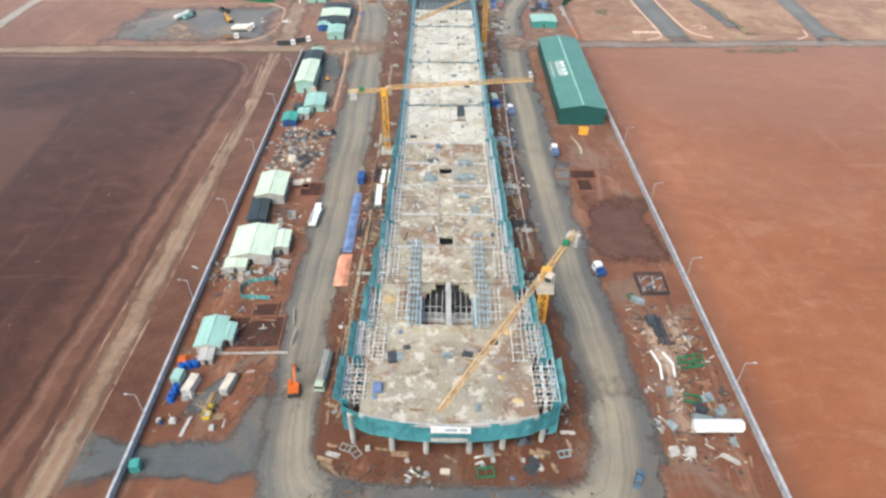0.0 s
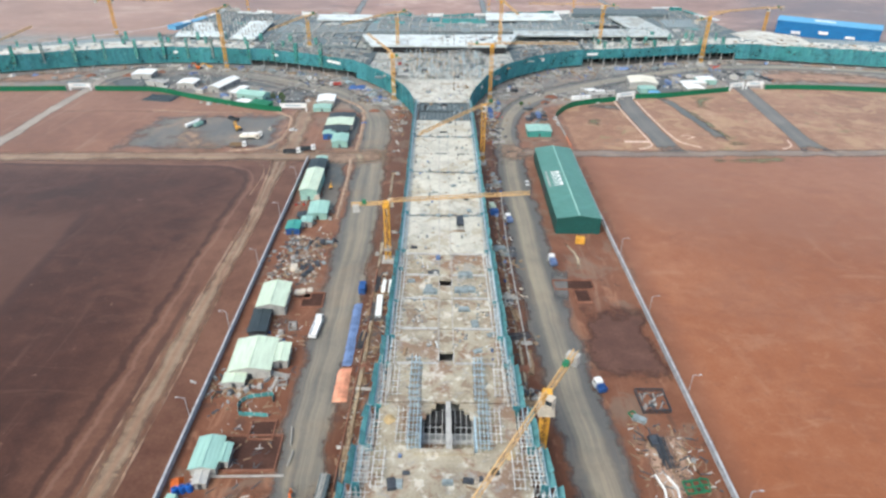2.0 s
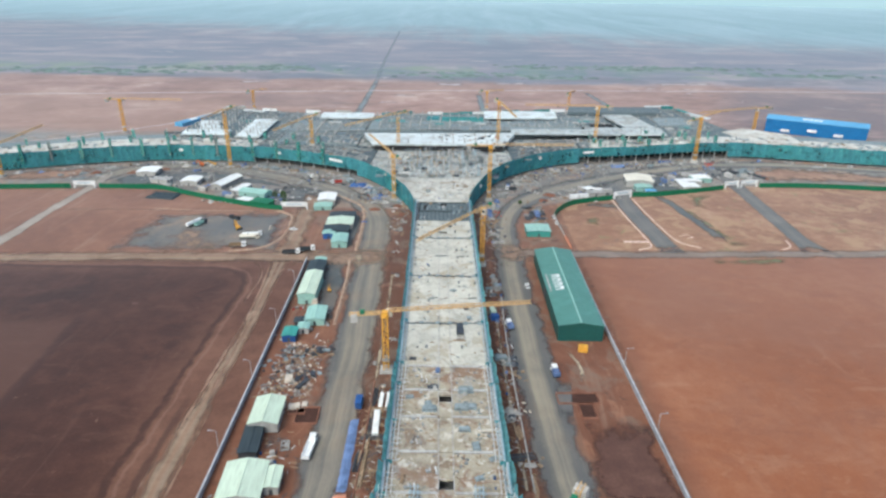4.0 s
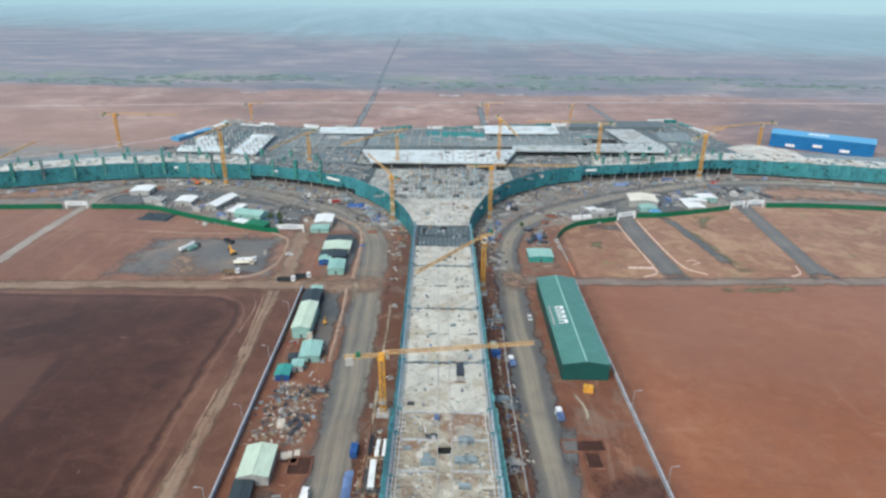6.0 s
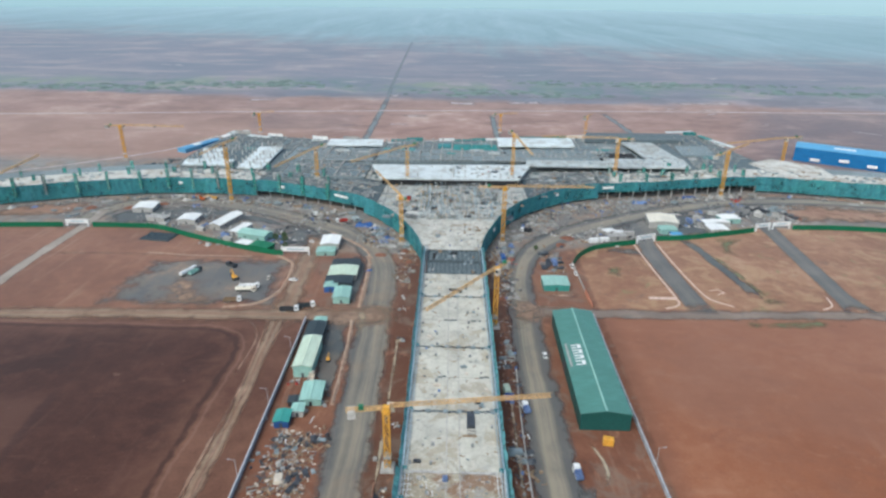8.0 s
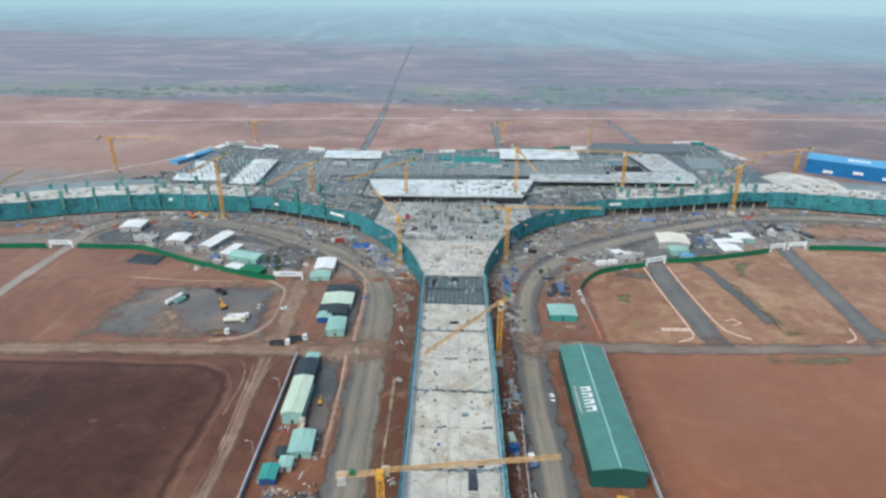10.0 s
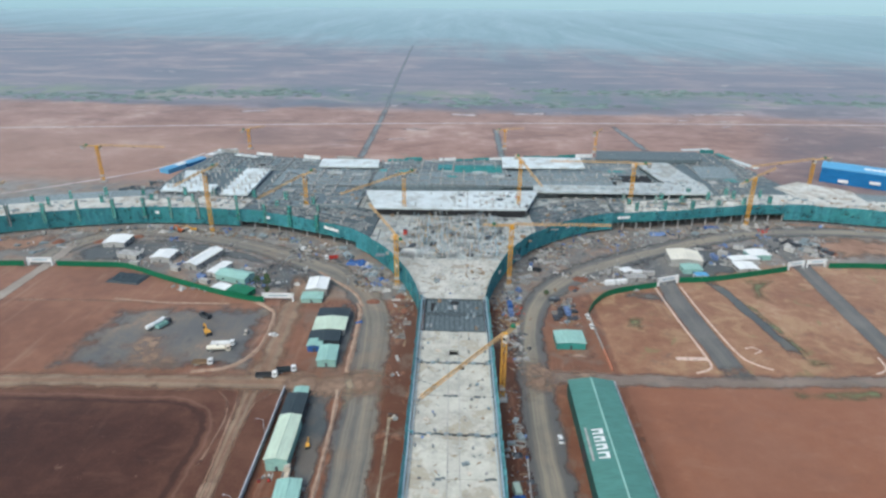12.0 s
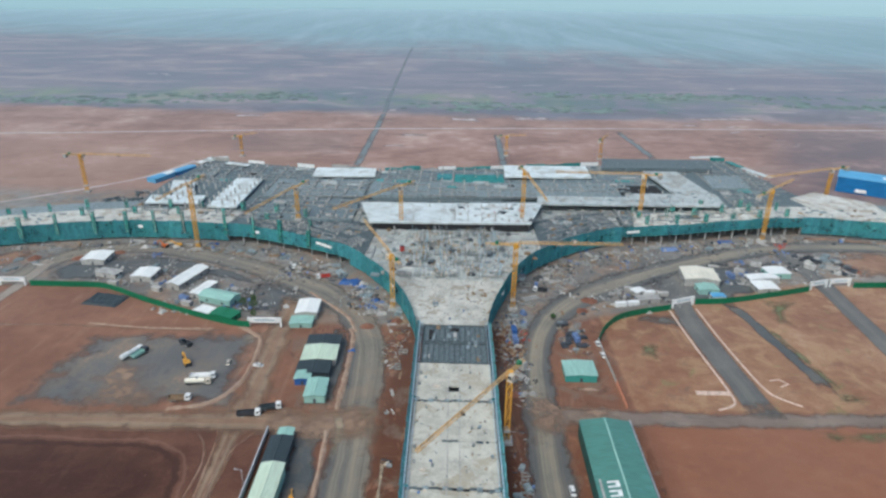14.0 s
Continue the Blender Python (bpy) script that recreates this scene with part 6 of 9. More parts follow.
for y in np.arange(436, 500, 8.0):
    for x in (-22, -12.5, -4.5, 2.5, 11, 21):
        if rt.random() < 0.75:
            o = part("wrapped_column", hall_blue if abs(x + 4.5) > 7.5 and rt.random() < 0.7 else hall_col, None, terminal)
            o.matrix_basis = Matrix.LocRotScale((x - 0.02 * (y - 436) + rt.uniform(-.6, .6), y + rt.uniform(-1, 1), 10.85), None, (1, 1, rt.uniform(0.4, 1.0)))
# banners on the nets
for (x, y, yaw, w) in ((-86, 476.6, -33, 13), (112, 510.2, 12, 9), (-36.5, 421, -60, 6), (-134, 496, -20, 3), (20.0, 415, 70, 3), (-215, 502.4, 3, 3), (70, 490, 40, 3)):
    b = thing("net_banner", "white banner hung on the teal netting", "sign", (x, y, 0), yaw, "banners on the netting")
    part("board", Mb().box(-w / 2, w / 2, -1.5, -1.38, 9.2, 11.0), M["white"], b)

# ---- tower cranes ----
def lattice(mb, p, q, w, h, seg, t, tri=False):
    """A latticed boom between two places."""
    p, q = Vector(p), Vector(q)
    d = q - p
    n = max(1, round(d.length / seg))
    dn = d.normalized()
    s = dn.cross(Vector((0, 0, 1)))
    s = s.normalized() if s.length > 1e-3 else Vector((1, 0, 0))
    u = s.cross(dn)
    cs = [-s * w / 2, s * w / 2, u * h] if tri else [-s * w / 2 - u * h / 2, s * w / 2 - u * h / 2, s * w / 2 + u * h / 2, -s * w / 2 + u * h / 2]
    for c in cs:
        mb.beam(p + c, q + c, t)
    for i in range(n):
        a, b = p + d * (i / n), p + d * ((i + 1) / n)
        for j in range(len(cs)):
            c0, c1 = cs[j], cs[(j + 1) % len(cs)]
            mb.beam(a + c0, b + c1, t * 0.6) if i % 2 else mb.beam(a + c1, b + c0, t * 0.6)
            mb.beam(a + c0, a + c1, t * 0.5)
    return mb


def tower_crane(x, y, h, az, jib, back, z0=0.0, rise=0.0, label="yellow tower crane beside the concrete works", thick=0.30):
    c = thing("tower_crane", label, "crane", (x, y, 0), 0, "tower cranes")
    part("base", Mb().box(-2.4, 2.4, -2.4, 2.4, z0, z0 + 1.2, 0.1), M["concrete_pale"], c, "pale concrete footing")
    part("mast", lattice(Mb(), (0, 0, z0 + 1), (0, 0, h - 1.4), 1.9, 1.9, 2.4, thick), M["yellow"], c)
    part("mast_tie", Mb().box(-1.3, 1.3, -1.3, 1.3, z0 + 5, z0 + 6.2), M["offwhite"], c, "white wrapped mast section")
    top = part("slewing_unit", Mb().tube((0, 0, h - 1.6), (0, 0, h - 0.6), 1.5, 12).box(-1.2, 1.2, -1.2, 1.2, h - 0.6, h + 0.8, 0.15), M["yellow"], c)
    a = radians(az)
    dx, dy = math.cos(a), math.sin(a)
    part("jib", lattice(Mb(), (dx * 1.2, dy * 1.2, h + 0.8), (dx * jib, dy * jib, h + 0.8 + rise), 1.1, 1.2, 2.6, thick * 0.7, True), M["jib"], c)
    part("counter_jib", lattice(Mb(), (-dx * 1.2, -dy * 1.2, h + 0.4), (-dx * back, -dy * back, h + 0.4), 1.2, 0.8, 2.6, thick * 0.8), M["jib"], c)
    part("counterweight", Mb().box(-1.7, 1.7, -1.3, 1.3, h - 2.2, h + 0.6, 0.1), M["offwhite"], c, "concrete counterweight blocks").matrix_basis = pose(-dx * (back - 1.8), -dy * (back - 1.8), 0, 0, 0, az + 90)
    part("winch", Mb().box(-0.9, 0.9, -0.8, 0.8, h + 0.5, h + 1.9, 0.1), M["green"], c, "green winch housing").matrix_basis = pose(-dx * back * 0.62, -dy * back * 0.62, 0, 0, 0, az)
    cab = part("cab", Mb().box(-1.2, 1.2, -1.0, 1.0, h - 2.0, h + 0.7, 0.12), M["cream"], c, "cream driver's cab")
    cab.matrix_basis = pose(dx * 1.6 - dy * 1.5, dy * 1.6 + dx * 1.5, 0, 0, 0, az)
    part("cab_window", Mb().box(1.1, 1.22, -0.8, 0.8, h - 0.8, h + 0.4), M["glass"], cab)
    part("trolley", Mb().box(-0.9, 0.9, -0.8, 0.8, h - 0.1, h + 0.35), M["steel"], c).matrix_basis = pose(dx * jib * 0.55, dy * jib * 0.55, rise * 0.55)
    return c


first = tower_crane(24.6, 114, 24, -121, 49, 18)
part("climbing_cabin", Mb().box(-1.9, 1.9, -1.9, 1.9, 18.6, 21.4, 0.1).box(-2.1, 2.1, -2.1, 2.1, 18.4, 18.6), M["cream"], first, "cream sheeted cabin round the mast")
tower_crane(-23, 212, 25, 8.5, 55, 13)
tower_crane(17.5, 310, 31, -125, 54, 10)
tower_crane(-37, 413, 31, 116, 48, 12, rise=3)
tower_crane(27, 417, 37, 1, 55, 16)
tower_crane(-41, 504, 40, -125, 60, 14, 10)
tower_crane(-112, 514, 35, -106, 58, 16, 12)
tower_crane(-172, 488, 44, -97, 36, 20)
tower_crane(-310, 602, 31, -3, 60, 14)
tower_crane(39, 514, 48, -83, 62, 16, 10)
tower_crane(122, 533, 42, 179, 60, 12, 11)
tower_crane(204, 523, 36, 44, 35, 22)
tower_crane(285, 600, 30, -156, 70, 18)
tower_crane(-332, 456, 22, 95, 70, 20)
tower_crane(-222, 725, 20, 40, 18, 8, label="yellow tower crane behind the terminal", thick=0.26)
tower_crane(135, 735, 20, 60, 18, 8, label="yellow tower crane behind the terminal", thick=0.26)
tower_crane(42, 742, 20, 10, 20, 10, label="yellow tower crane behind the terminal", thick=0.26)

# ---- sheds and site offices ----
def shed(name, x, y, yaw, w, d, eave, rise, roof, wall, label, group="", over=0.4, doors=1, windows=2):
    """A sheeted building with pitched roof; its ridge runs along its depth."""
    s = thing(name, label, "building" if w * d > 300 else "site office", (x, y, 0), yaw, group)
    body = Mb()
    a, b = w / 2, d / 2
    ring = [(-a, 0), (a, 0), (a, eave), (0, eave + rise), (-a, eave)]
    v = [(p, -b, z) for p, z in ring] + [(p, b, z) for p, z in ring]
    body.add(v, [(0, 1, 2, 3, 4), (9, 8, 7, 6, 5), (0, 4, 9, 5), (1, 6, 7, 2), (0, 5, 6, 1)])
    part("wall", body, wall, s)
    part("roof", Mb().gable(w, d, eave + 0.05, rise, 0.16, over), roof, s)
    part("ridge_cap", Mb().box(-0.35, 0.35, -b - over, b + over, eave + rise + 0.14, eave + rise + 0.32, 0.1), roof, s)
    for i in range(doors):
        u = -a + (i + 0.5) * w / doors
        part("door", Mb().box(u - 0.55, u + 0.55, -b - 0.06, -b + 0.02, 0, min(2.1, eave * 0.8)), M["steel"], s)
    for i in range(windows):
        for sg in (-1, 1):
            u = -b + (i + 0.5) * d / windows
            part("window", Mb().box(sg * a - 0.05, sg * a + 0.05, u - 0.7, u + 0.7, 1.0, min(2.1, eave * 0.8)), M["glass"], s)
    return s


big = shed("workshop_shed", 54.9, 275, 0.3, 18.6, 79, 7.2, 1.5, M["roof_green"], M["wall_green"], "long dark green metal workshop shed with white roof marks", over=0.25, doors=0, windows=0)
for c in big.children:
    if c.name.startswith("ridge_cap"):
        c.data.materials[0] = M["roof_teal"]
# white roof mark: plain blocks in place of lettering
slope = math.atan2(1.5, 9.55)
for dy, ln in ((5.6, 2.9), (1.5, 2.9), (-2.6, 2.9), (-6.9, 3.3)):
    m = part("roof_mark", Mb().box(-2.0, 2.0, -ln / 2, -ln / 2 + 0.8, 0, 0.03).box(-2.0, 2.0, ln / 2 - 0.8, ln / 2, 0, 0.03).box(0.6, 2.0, -ln / 2, ln / 2, 0, 0.035), M["white"], big, "white painted block on the roof")
    m.matrix_basis = pose(-3.9, dy, 7.2 + 1.5 * (1 - 3.9 / 9.55) + 0.26, 0, -math.degrees(slope), 0)
m = part("roof_mark", Mb().box(-0.4, 0.4, -8.8, 8.8, 0, 0.03), M["offwhite"], big, "thin white painted line on the roof")
m.matrix_basis = pose(-7.9, -0.5, 7.2 + 1.5 * (1 - 7.9 / 9.55) + 0.26, 0, -math.degrees(slope), 0)
for i in range(11):
    part("wall_rib", Mb().box(-9.42, -9.28, -36 + i * 7.2, -35.6 + i * 7.2, 0, 7.1), M["wall_green"], big)
part("roller_door", Mb().box(-9.45, -9.3, -4, 2, 0, 5), M["steel"], big)

hangar = shed("blue_hangar", 360.5, 631.2, 58.8, 27.4, 87, 12.8, 2.15, M["blue_roof"], M["blue_wall"], "large blue metal hangar with light blue roof", over=0.5, doors=0, windows=0)
for at, z in ((0.21, 1.2), (0.475, 3.4), (0.735, 1.6)):
    u = 43.5 - at * 87
    part("canopy", Mb().box(-15.2, -13.72, u - 4, u + 4, z + 0.9, z + 3.2, 0.1), M["white"], hangar, "white door canopy")
for i in range(12):
    part("wall_rib", Mb().box(-13.84, -13.72, -41.5 + i * 7.5, -41.2 + i * 7.5, 0, 12.6), M["blue_wall"], hangar)
m = part("roof_mark", Mb().box(-1.9, 1.9, -8.6, -5.2, 0, 0.04).box(-1.9, 1.9, -4.6, -1.0, 0, 0.04).box(-1.9, 1.9, -0.4, 3.0, 0, 0.04).box(-1.9, 1.9, 3.6, 8.6, 0, 0.04), M["white"], hangar, "white painted blocks on the roof")
m.matrix_basis = pose(-5.2, 3.5, 12.8 + 2.15 * (1 - 5.2 / 13.7) + 0.28, 0, -math.degrees(math.atan2(2.15, 13.7)), 0)

shed("site_office", -60.5, 113.0, 3, 6.3, 10.0, 2.8, 0.9, M["roof_teal"], M["offwhite"], "site office with pale teal sheet roof", "site offices")
shed("office_annex", -56.3, 113.4, 3, 2.6, 5.6, 2.5, 0.4, M["roof_teal"], M["offwhite"], "small annex with pale teal sheet roof", "site offices", windows=1)
shed("office_porch", -59.9, 106.0, 6, 2.9, 3.8, 2.2, 0.3, M["concrete_pale"], M["offwhite"], "small porch hut with grey roof", "site offices", windows=1)
shed("site_office", -58.8, 150.8, 4, 12.0, 14.5, 3.4, 1.3, M["roof_mint"], M["offwhite"], "wide site office with mint sheet roof", "site offices")
shed("office_annex", -50.6, 152.5, 4, 4.2, 8.2, 3.0, 0.5, M["roof_mint"], M["offwhite"], "annex with mint sheet roof", "site offices", windows=1)
shed("office_porch", -62.2, 141.6, 4, 6.0, 4.0, 2.3, 0.4, M["roof_mint"], M["offwhite"], "low lean-to with mint roof", "site offices", windows=1)
shed("site_office", -60.3, 182.5, 3, 9.4, 14.2, 3.6, 1.3, M["roof_mint"], M["offwhite"], "site office with mint gable roof", "site offices")
shed("awning", -62, 169.5, 5, 5.6, 12.6, 2.4, 0.35, M["roof_dark"], M["steel"], "charcoal sheet awning in front of an office", "site offices", windows=0, doors=0)
shed("site_office", -65.1, 235.0, 3, 5.4, 7.0, 2.8, 0.6, M["roof_sea"], M["blue"], "small office with sea green roof", "site offices", windows=1)
shed("office_annex", -60.6, 240.4, 3, 4.4, 5.0, 2.6, 0.4, M["roof_teal"], M["offwhite"], "annex with pale teal roof", "site offices", windows=1)
shed("site_office", -57.4, 251, 4, 8.0, 12.0, 2.9, 0.6, M["roof_teal"], M["roof_teal"], "site office with pale teal roof", "site offices")
shed("awning", -63.2, 246.5, 5, 5.0, 4.0, 2.0, 0.25, M["roof_dark"], M["steel"], "low charcoal sheet awning on posts", "site offices", windows=0, doors=0)
shed("storage_shed", -65.0, 276.3, 2, 7.8, 24.4, 5.2, 0.9, M["roof_mint"], M["roof_teal"], "long pale green sheet storage shed", "site offices", windows=0)
shed("dark_shed", -66.5, 297.5, 2, 8.0, 14.5, 3.6, 0.6, M["roof_dark"], M["steel"], "shed with charcoal sheet roof", "site offices", windows=0)
shed("site_office", -66.4, 308.0, 2, 5.4, 5.0, 2.8, 0.4, M["roof_teal"], M["offwhite"], "small office with pale teal roof", "site offices", windows=1)
shed("dark_shed", -65.6, 375, 3, 15.5, 8.5, 3.2, 0.5, M["roof_dark"], M["offwhite"], "shed with charcoal roof", "camp offices", windows=1)
shed("site_office", -65.2, 363.5, 3, 15.4, 12.4, 3.4, 0.8, M["roof_mint"], M["offwhite"], "camp office with mint green roof", "camp offices")
shed("dark_shed", -65.6, 351.8, 3, 14.4, 9.6, 3.2, 0.5, M["roof_dark"], M["steel"], "shed with charcoal roof", "camp offices", windows=1)
shed("site_office", -68.8, 345.4, 3, 6.6, 6.0, 3.2, 0.5, M["roof_teal"], M["blue"], "camp office with pale teal roof and blue wall", "camp offices", windows=1)
shed("site_office", -61.0, 336.5, 4, 8.4, 12.6, 3.4, 0.7, M["roof_teal"], M["roof_teal"], "camp office with pale teal roof", "camp offices")
shed("canteen", -80.8, 406.5, 4, 11.0, 14.6, 4.2, 0.8, M["roof_white"], M["offwhite"], "canteen with a wide white sheet roof", "camp offices")
shed("site_office", -81.5, 395.0, 4, 11.0, 8.0, 2.4, 0.4, M["roof_teal"], M["roof_teal"], "low office with pale teal roof", "camp offices", windows=1)
shed("camp_shed", -227, 467.4, 3, 14, 14, 3.2, 0.8, M["roof_white"], M["offwhite"], "white roofed camp shed", "camp sheds")
shed("camp_shed", -208.8, 446.3, -14, 14, 6.4, 2.6, 0.5, M["concrete_pale"], M["offwhite"], "grey roofed camp hut", "camp sheds")
shed("camp_shed", -186.0, 445, -2, 12, 12.4, 3.2, 0.8, M["roof_white"], M["offwhite"], "white roofed camp shed", "camp sheds")
shed("camp_shed", -159.6, 441.8, -16, 8.6, 26, 3.6, 1.4, M["roof_white"], M["offwhite"], "long white roofed camp shed", "camp sheds")
shed("camp_shed", -132.2, 418, 72, 9.4, 20, 3.6, 1.3, M["roof_teal"], M["roof_teal"], "pale teal roofed camp shed", "camp sheds")
shed("camp_shed", -134.0, 402.6, -23, 10, 6.4, 2.8, 0.3, M["roof_white"], M["offwhite"], "flat white roofed hut at the hoarding", "camp sheds", windows=1)
shed("camp_shed", -122.6, 399.4, -20, 13.5, 8.0, 3.0, 0.4, M["green"], M["green"], "green roofed hut at the hoarding", "camp sheds", windows=1)
shed("camp_shed", -145, 428, -16, 6, 16, 2.8, 0.4, M["roof_white"], M["offwhite"], "narrow white camp hut", "camp sheds", windows=1)
shed("site_office", 52.5, 356, 1, 13.6, 11.5, 3.4, 0.5, M["roof_teal"], M["roof_sea"], "office with pale teal roof east of the road", "camp offices")
shed("gate_hall", 139, 457, -6, 19, 17, 4.6, 1.2, M["roof_cream"], M["offwhite"], "gate hall with wide cream roof", "camp offices")
shed("site_office", 139, 443.0, 2, 11, 8.0, 3.0, 0.5, M["roof_teal"], M["roof_teal"], "gate office with pale teal roof", "camp offices", windows=1)
shed("guard_hut", 141.5, 433.0, 4, 7.0, 4.4, 2.8, 0.3, M["blue_roof"], M["white"], "white and blue guard hut", "camp offices", windows=1)
shed("camp_shed", 173.2, 447.2, 3, 12, 11, 2.8, 0.5, M["roof_white"], M["offwhite"], "white roofed camp shed", "camp sheds")
shed("camp_shed", 176.5, 458.8, 8, 18, 6.5, 2.8, 0.4, M["roof_white"], M["offwhite"], "white roofed camp shed", "camp sheds")
shed("camp_shed", 188.5, 467, 6, 13, 10, 3.2, 0.5, M["roof_white"], M["roof_teal"], "white roofed camp shed", "camp sheds")
shed("camp_shed", 102, 429, 6, 12, 5, 2.4, 0.3, M["offwhite"], M["offwhite"], "long low white hut", "camp sheds", windows=1)
shed("camp_shed", 99, 438, 30, 7, 5, 2.4, 0.3, M["roof_white"], M["offwhite"], "small white hut at the hoarding", "camp sheds", windows=1)


def gate(name, x, y, yaw, w, label):
    g = thing(name, label, "gate", (x, y, 0), yaw)
    part("post", Mb().box(-w / 2, -w / 2 + 0.8, -0.5, 0.5, 0, 5.2), M["white"], g)
    part("post", Mb().box(w / 2 - 0.8, w / 2, -0.5, 0.5, 0, 5.2), M["white"], g)
    part("sign_board", Mb().box(-w / 2, w / 2, -0.25, 0.25, 2.3, 5.2), M["white"], g, "white sign board")
    part("lettering", Mb().box(-w * 0.3, w * 0.3, -0.3, -0.24, 3.4, 4.2), M["tube_blue"], g)
    return g


gate("entrance_gate", -256.5, 431, 2, 15, "white entrance gate in the green hoarding")
gate("entrance_gate", -99.5, 391.5, 1, 17, "white entrance gate in the green hoarding")
gate("entrance_gate", 119.5, 424.0, 22, 14, "white entrance gate in the green hoarding")
gate("entrance_gate", 205, 450.0, 18, 12, "white entrance gate in the green hoarding")
gate("entrance_gate", 219, 453.5, 10, 13, "white entrance gate in the green hoarding")

# ---- vehicles and machines ----
def wheel(mb, x, y, r=0.5, w=0.35):
    return mb.tube((x - w / 2, y, r), (x + w / 2, y, r), r, 12)


def add_wheels(v, half_w, ys, r=0.5):
    for y in ys:
        for s in (-1, 1):
            w = part("wheel", wheel(Mb(), s * half_w, y, r), M["dark"], v)
            part("rim", Mb().tube((s * (half_w + 0.16) - 0.06, y, r), (s * (half_w + 0.16) + 0.06, y, r), r * 0.5, 8), M["tube"], w)


def truck(x, y, yaw, length, cab, bed, label, tank=False, name="truck"):
    """A lorry that faces along its own y."""
    t = thing(name, label, "truck", (x, y, 0), yaw, "lorries on the site")
    h = length / 2
    part("chassis", Mb().box(-0.9, 0.9, -h, h, 0.6, 0.95), M["steel"], t)
    c = part("cab", Mb().box(-1.2, 1.2, h - 2.3, h, 0.7, 2.9, 0.18), cab, t)
    part("windscreen", Mb().box(-1.0, 1.0, h - 0.16, h + 0.02, 1.7, 2.5), M["glass"], c)
    part("side_window", Mb().box(-1.17, 1.17, h - 1.6, h - 0.6, 1.75, 2.5), M["glass"], c)
    if tank:
        part("tank", Mb().tube((0, -h + 0.2, 2.0), (0, h - 2.6, 2.0), 1.15, 16).tube((0, -h - 0.05, 2.0), (0, -h + 0.2, 2.0), 0.8, 16), bed, t)
        part("hatch", Mb().tube((0, -0.5, 3.1), (0, -0.5, 3.4), 0.4, 10), M["steel"], t)
    else:
        part("load_bed", Mb().box(-1.25, 1.25, -h, h - 2.5, 0.95, 1.15).box(-1.25, -1.13, -h, h - 2.5, 1.15, 2.2).box(1.13, 1.25, -h, h - 2.5, 1.15, 2.2).box(-1.13, 1.13, -h, -h + 0.12, 1.15, 2.2).box(-1.13, 1.13, h - 2.62, h - 2.5, 1.15, 2.4), bed, t)
    add_wheels(t, 1.0, (h - 1.4, -h + 1.2, -h + 2.5))
    return t


def car(x, y, yaw, mat, label, name="car"):
    c = thing(name, label, "car", (x, y, 0), yaw, "cars on the site")
    part("body", Mb().box(-0.9, 0.9, -2.25, 2.25, 0.35, 0.95, 0.08), mat, c)
    cabin = part("cabin", Mb().add([(-0.85, -1.7, 0.95), (0.85, -1.7, 0.95), (0.85, 1.1, 0.95), (-0.85, 1.1, 0.95), (-0.68, -1.2, 1.5), (0.68, -1.2, 1.5), (0.68, 0.4, 1.5), (-0.68, 0.4, 1.5)],
                                   [(4, 5, 6, 7), (0, 1, 5, 4), (1, 2, 6, 5), (2, 3, 7, 6), (3, 0, 4, 7)]), M["glass"], c)
    part("roof_panel", Mb().box(-0.68, 0.68, -1.2, 0.4, 1.49, 1.54, 0.05), mat, cabin)
    add_wheels(c, 0.8, (-1.4, 1.4), 0.34)
    for s in (-1, 1):
        part("headlight", Mb().box(s * 0.6 - 0.18, s * 0.6 + 0.18, 2.2, 2.28, 0.6, 0.8), M["white"], c)
    return c


def excavator(x, y, yaw, mat, label):
    e = thing("excavator", label, "excavator", (x, y, 0), yaw)
    for s in (-1, 1):
        part("crawler", Mb().box(s * 1.1 - 0.3, s * 1.1 + 0.3, -1.9, 1.9, 0, 0.85, 0.15), M["dark"], e)
    part("house", Mb().box(-1.35, 1.35, -2.2, 1.1, 1.0, 2.1, 0.12), mat, e)
    cab = part("cab", Mb().box(-1.3, -0.3, 0.1, 1.5, 1.9, 3.0, 0.12), mat, e)
    part("cab_window", Mb().box(-1.2, -0.4, 1.4, 1.53, 2.1, 2.8), M["glass"], cab)
    part("boom", Mb().beam((0.2, 1.0, 1.8), (0.2, 3.6, 4.4), 0.5, 0.6).beam((0.2, 3.6, 4.4), (0.2, 5.6, 3.6), 0.4, 0.5), mat, e)
    part("arm", Mb().beam((0.2, 5.5, 3.7), (0.2, 6.4, 1.5), 0.35, 0.45), mat, e)
    part("bucket", Mb().box(-0.4, 0.8, 5.7, 6.6, 0.5, 1.5, 0.15), M["steel"], e)
    part("counterweight", Mb().box(-1.3, 1.3, -2.6, -2.2, 1.0, 2.0, 0.1), M["steel"], e)
    return e


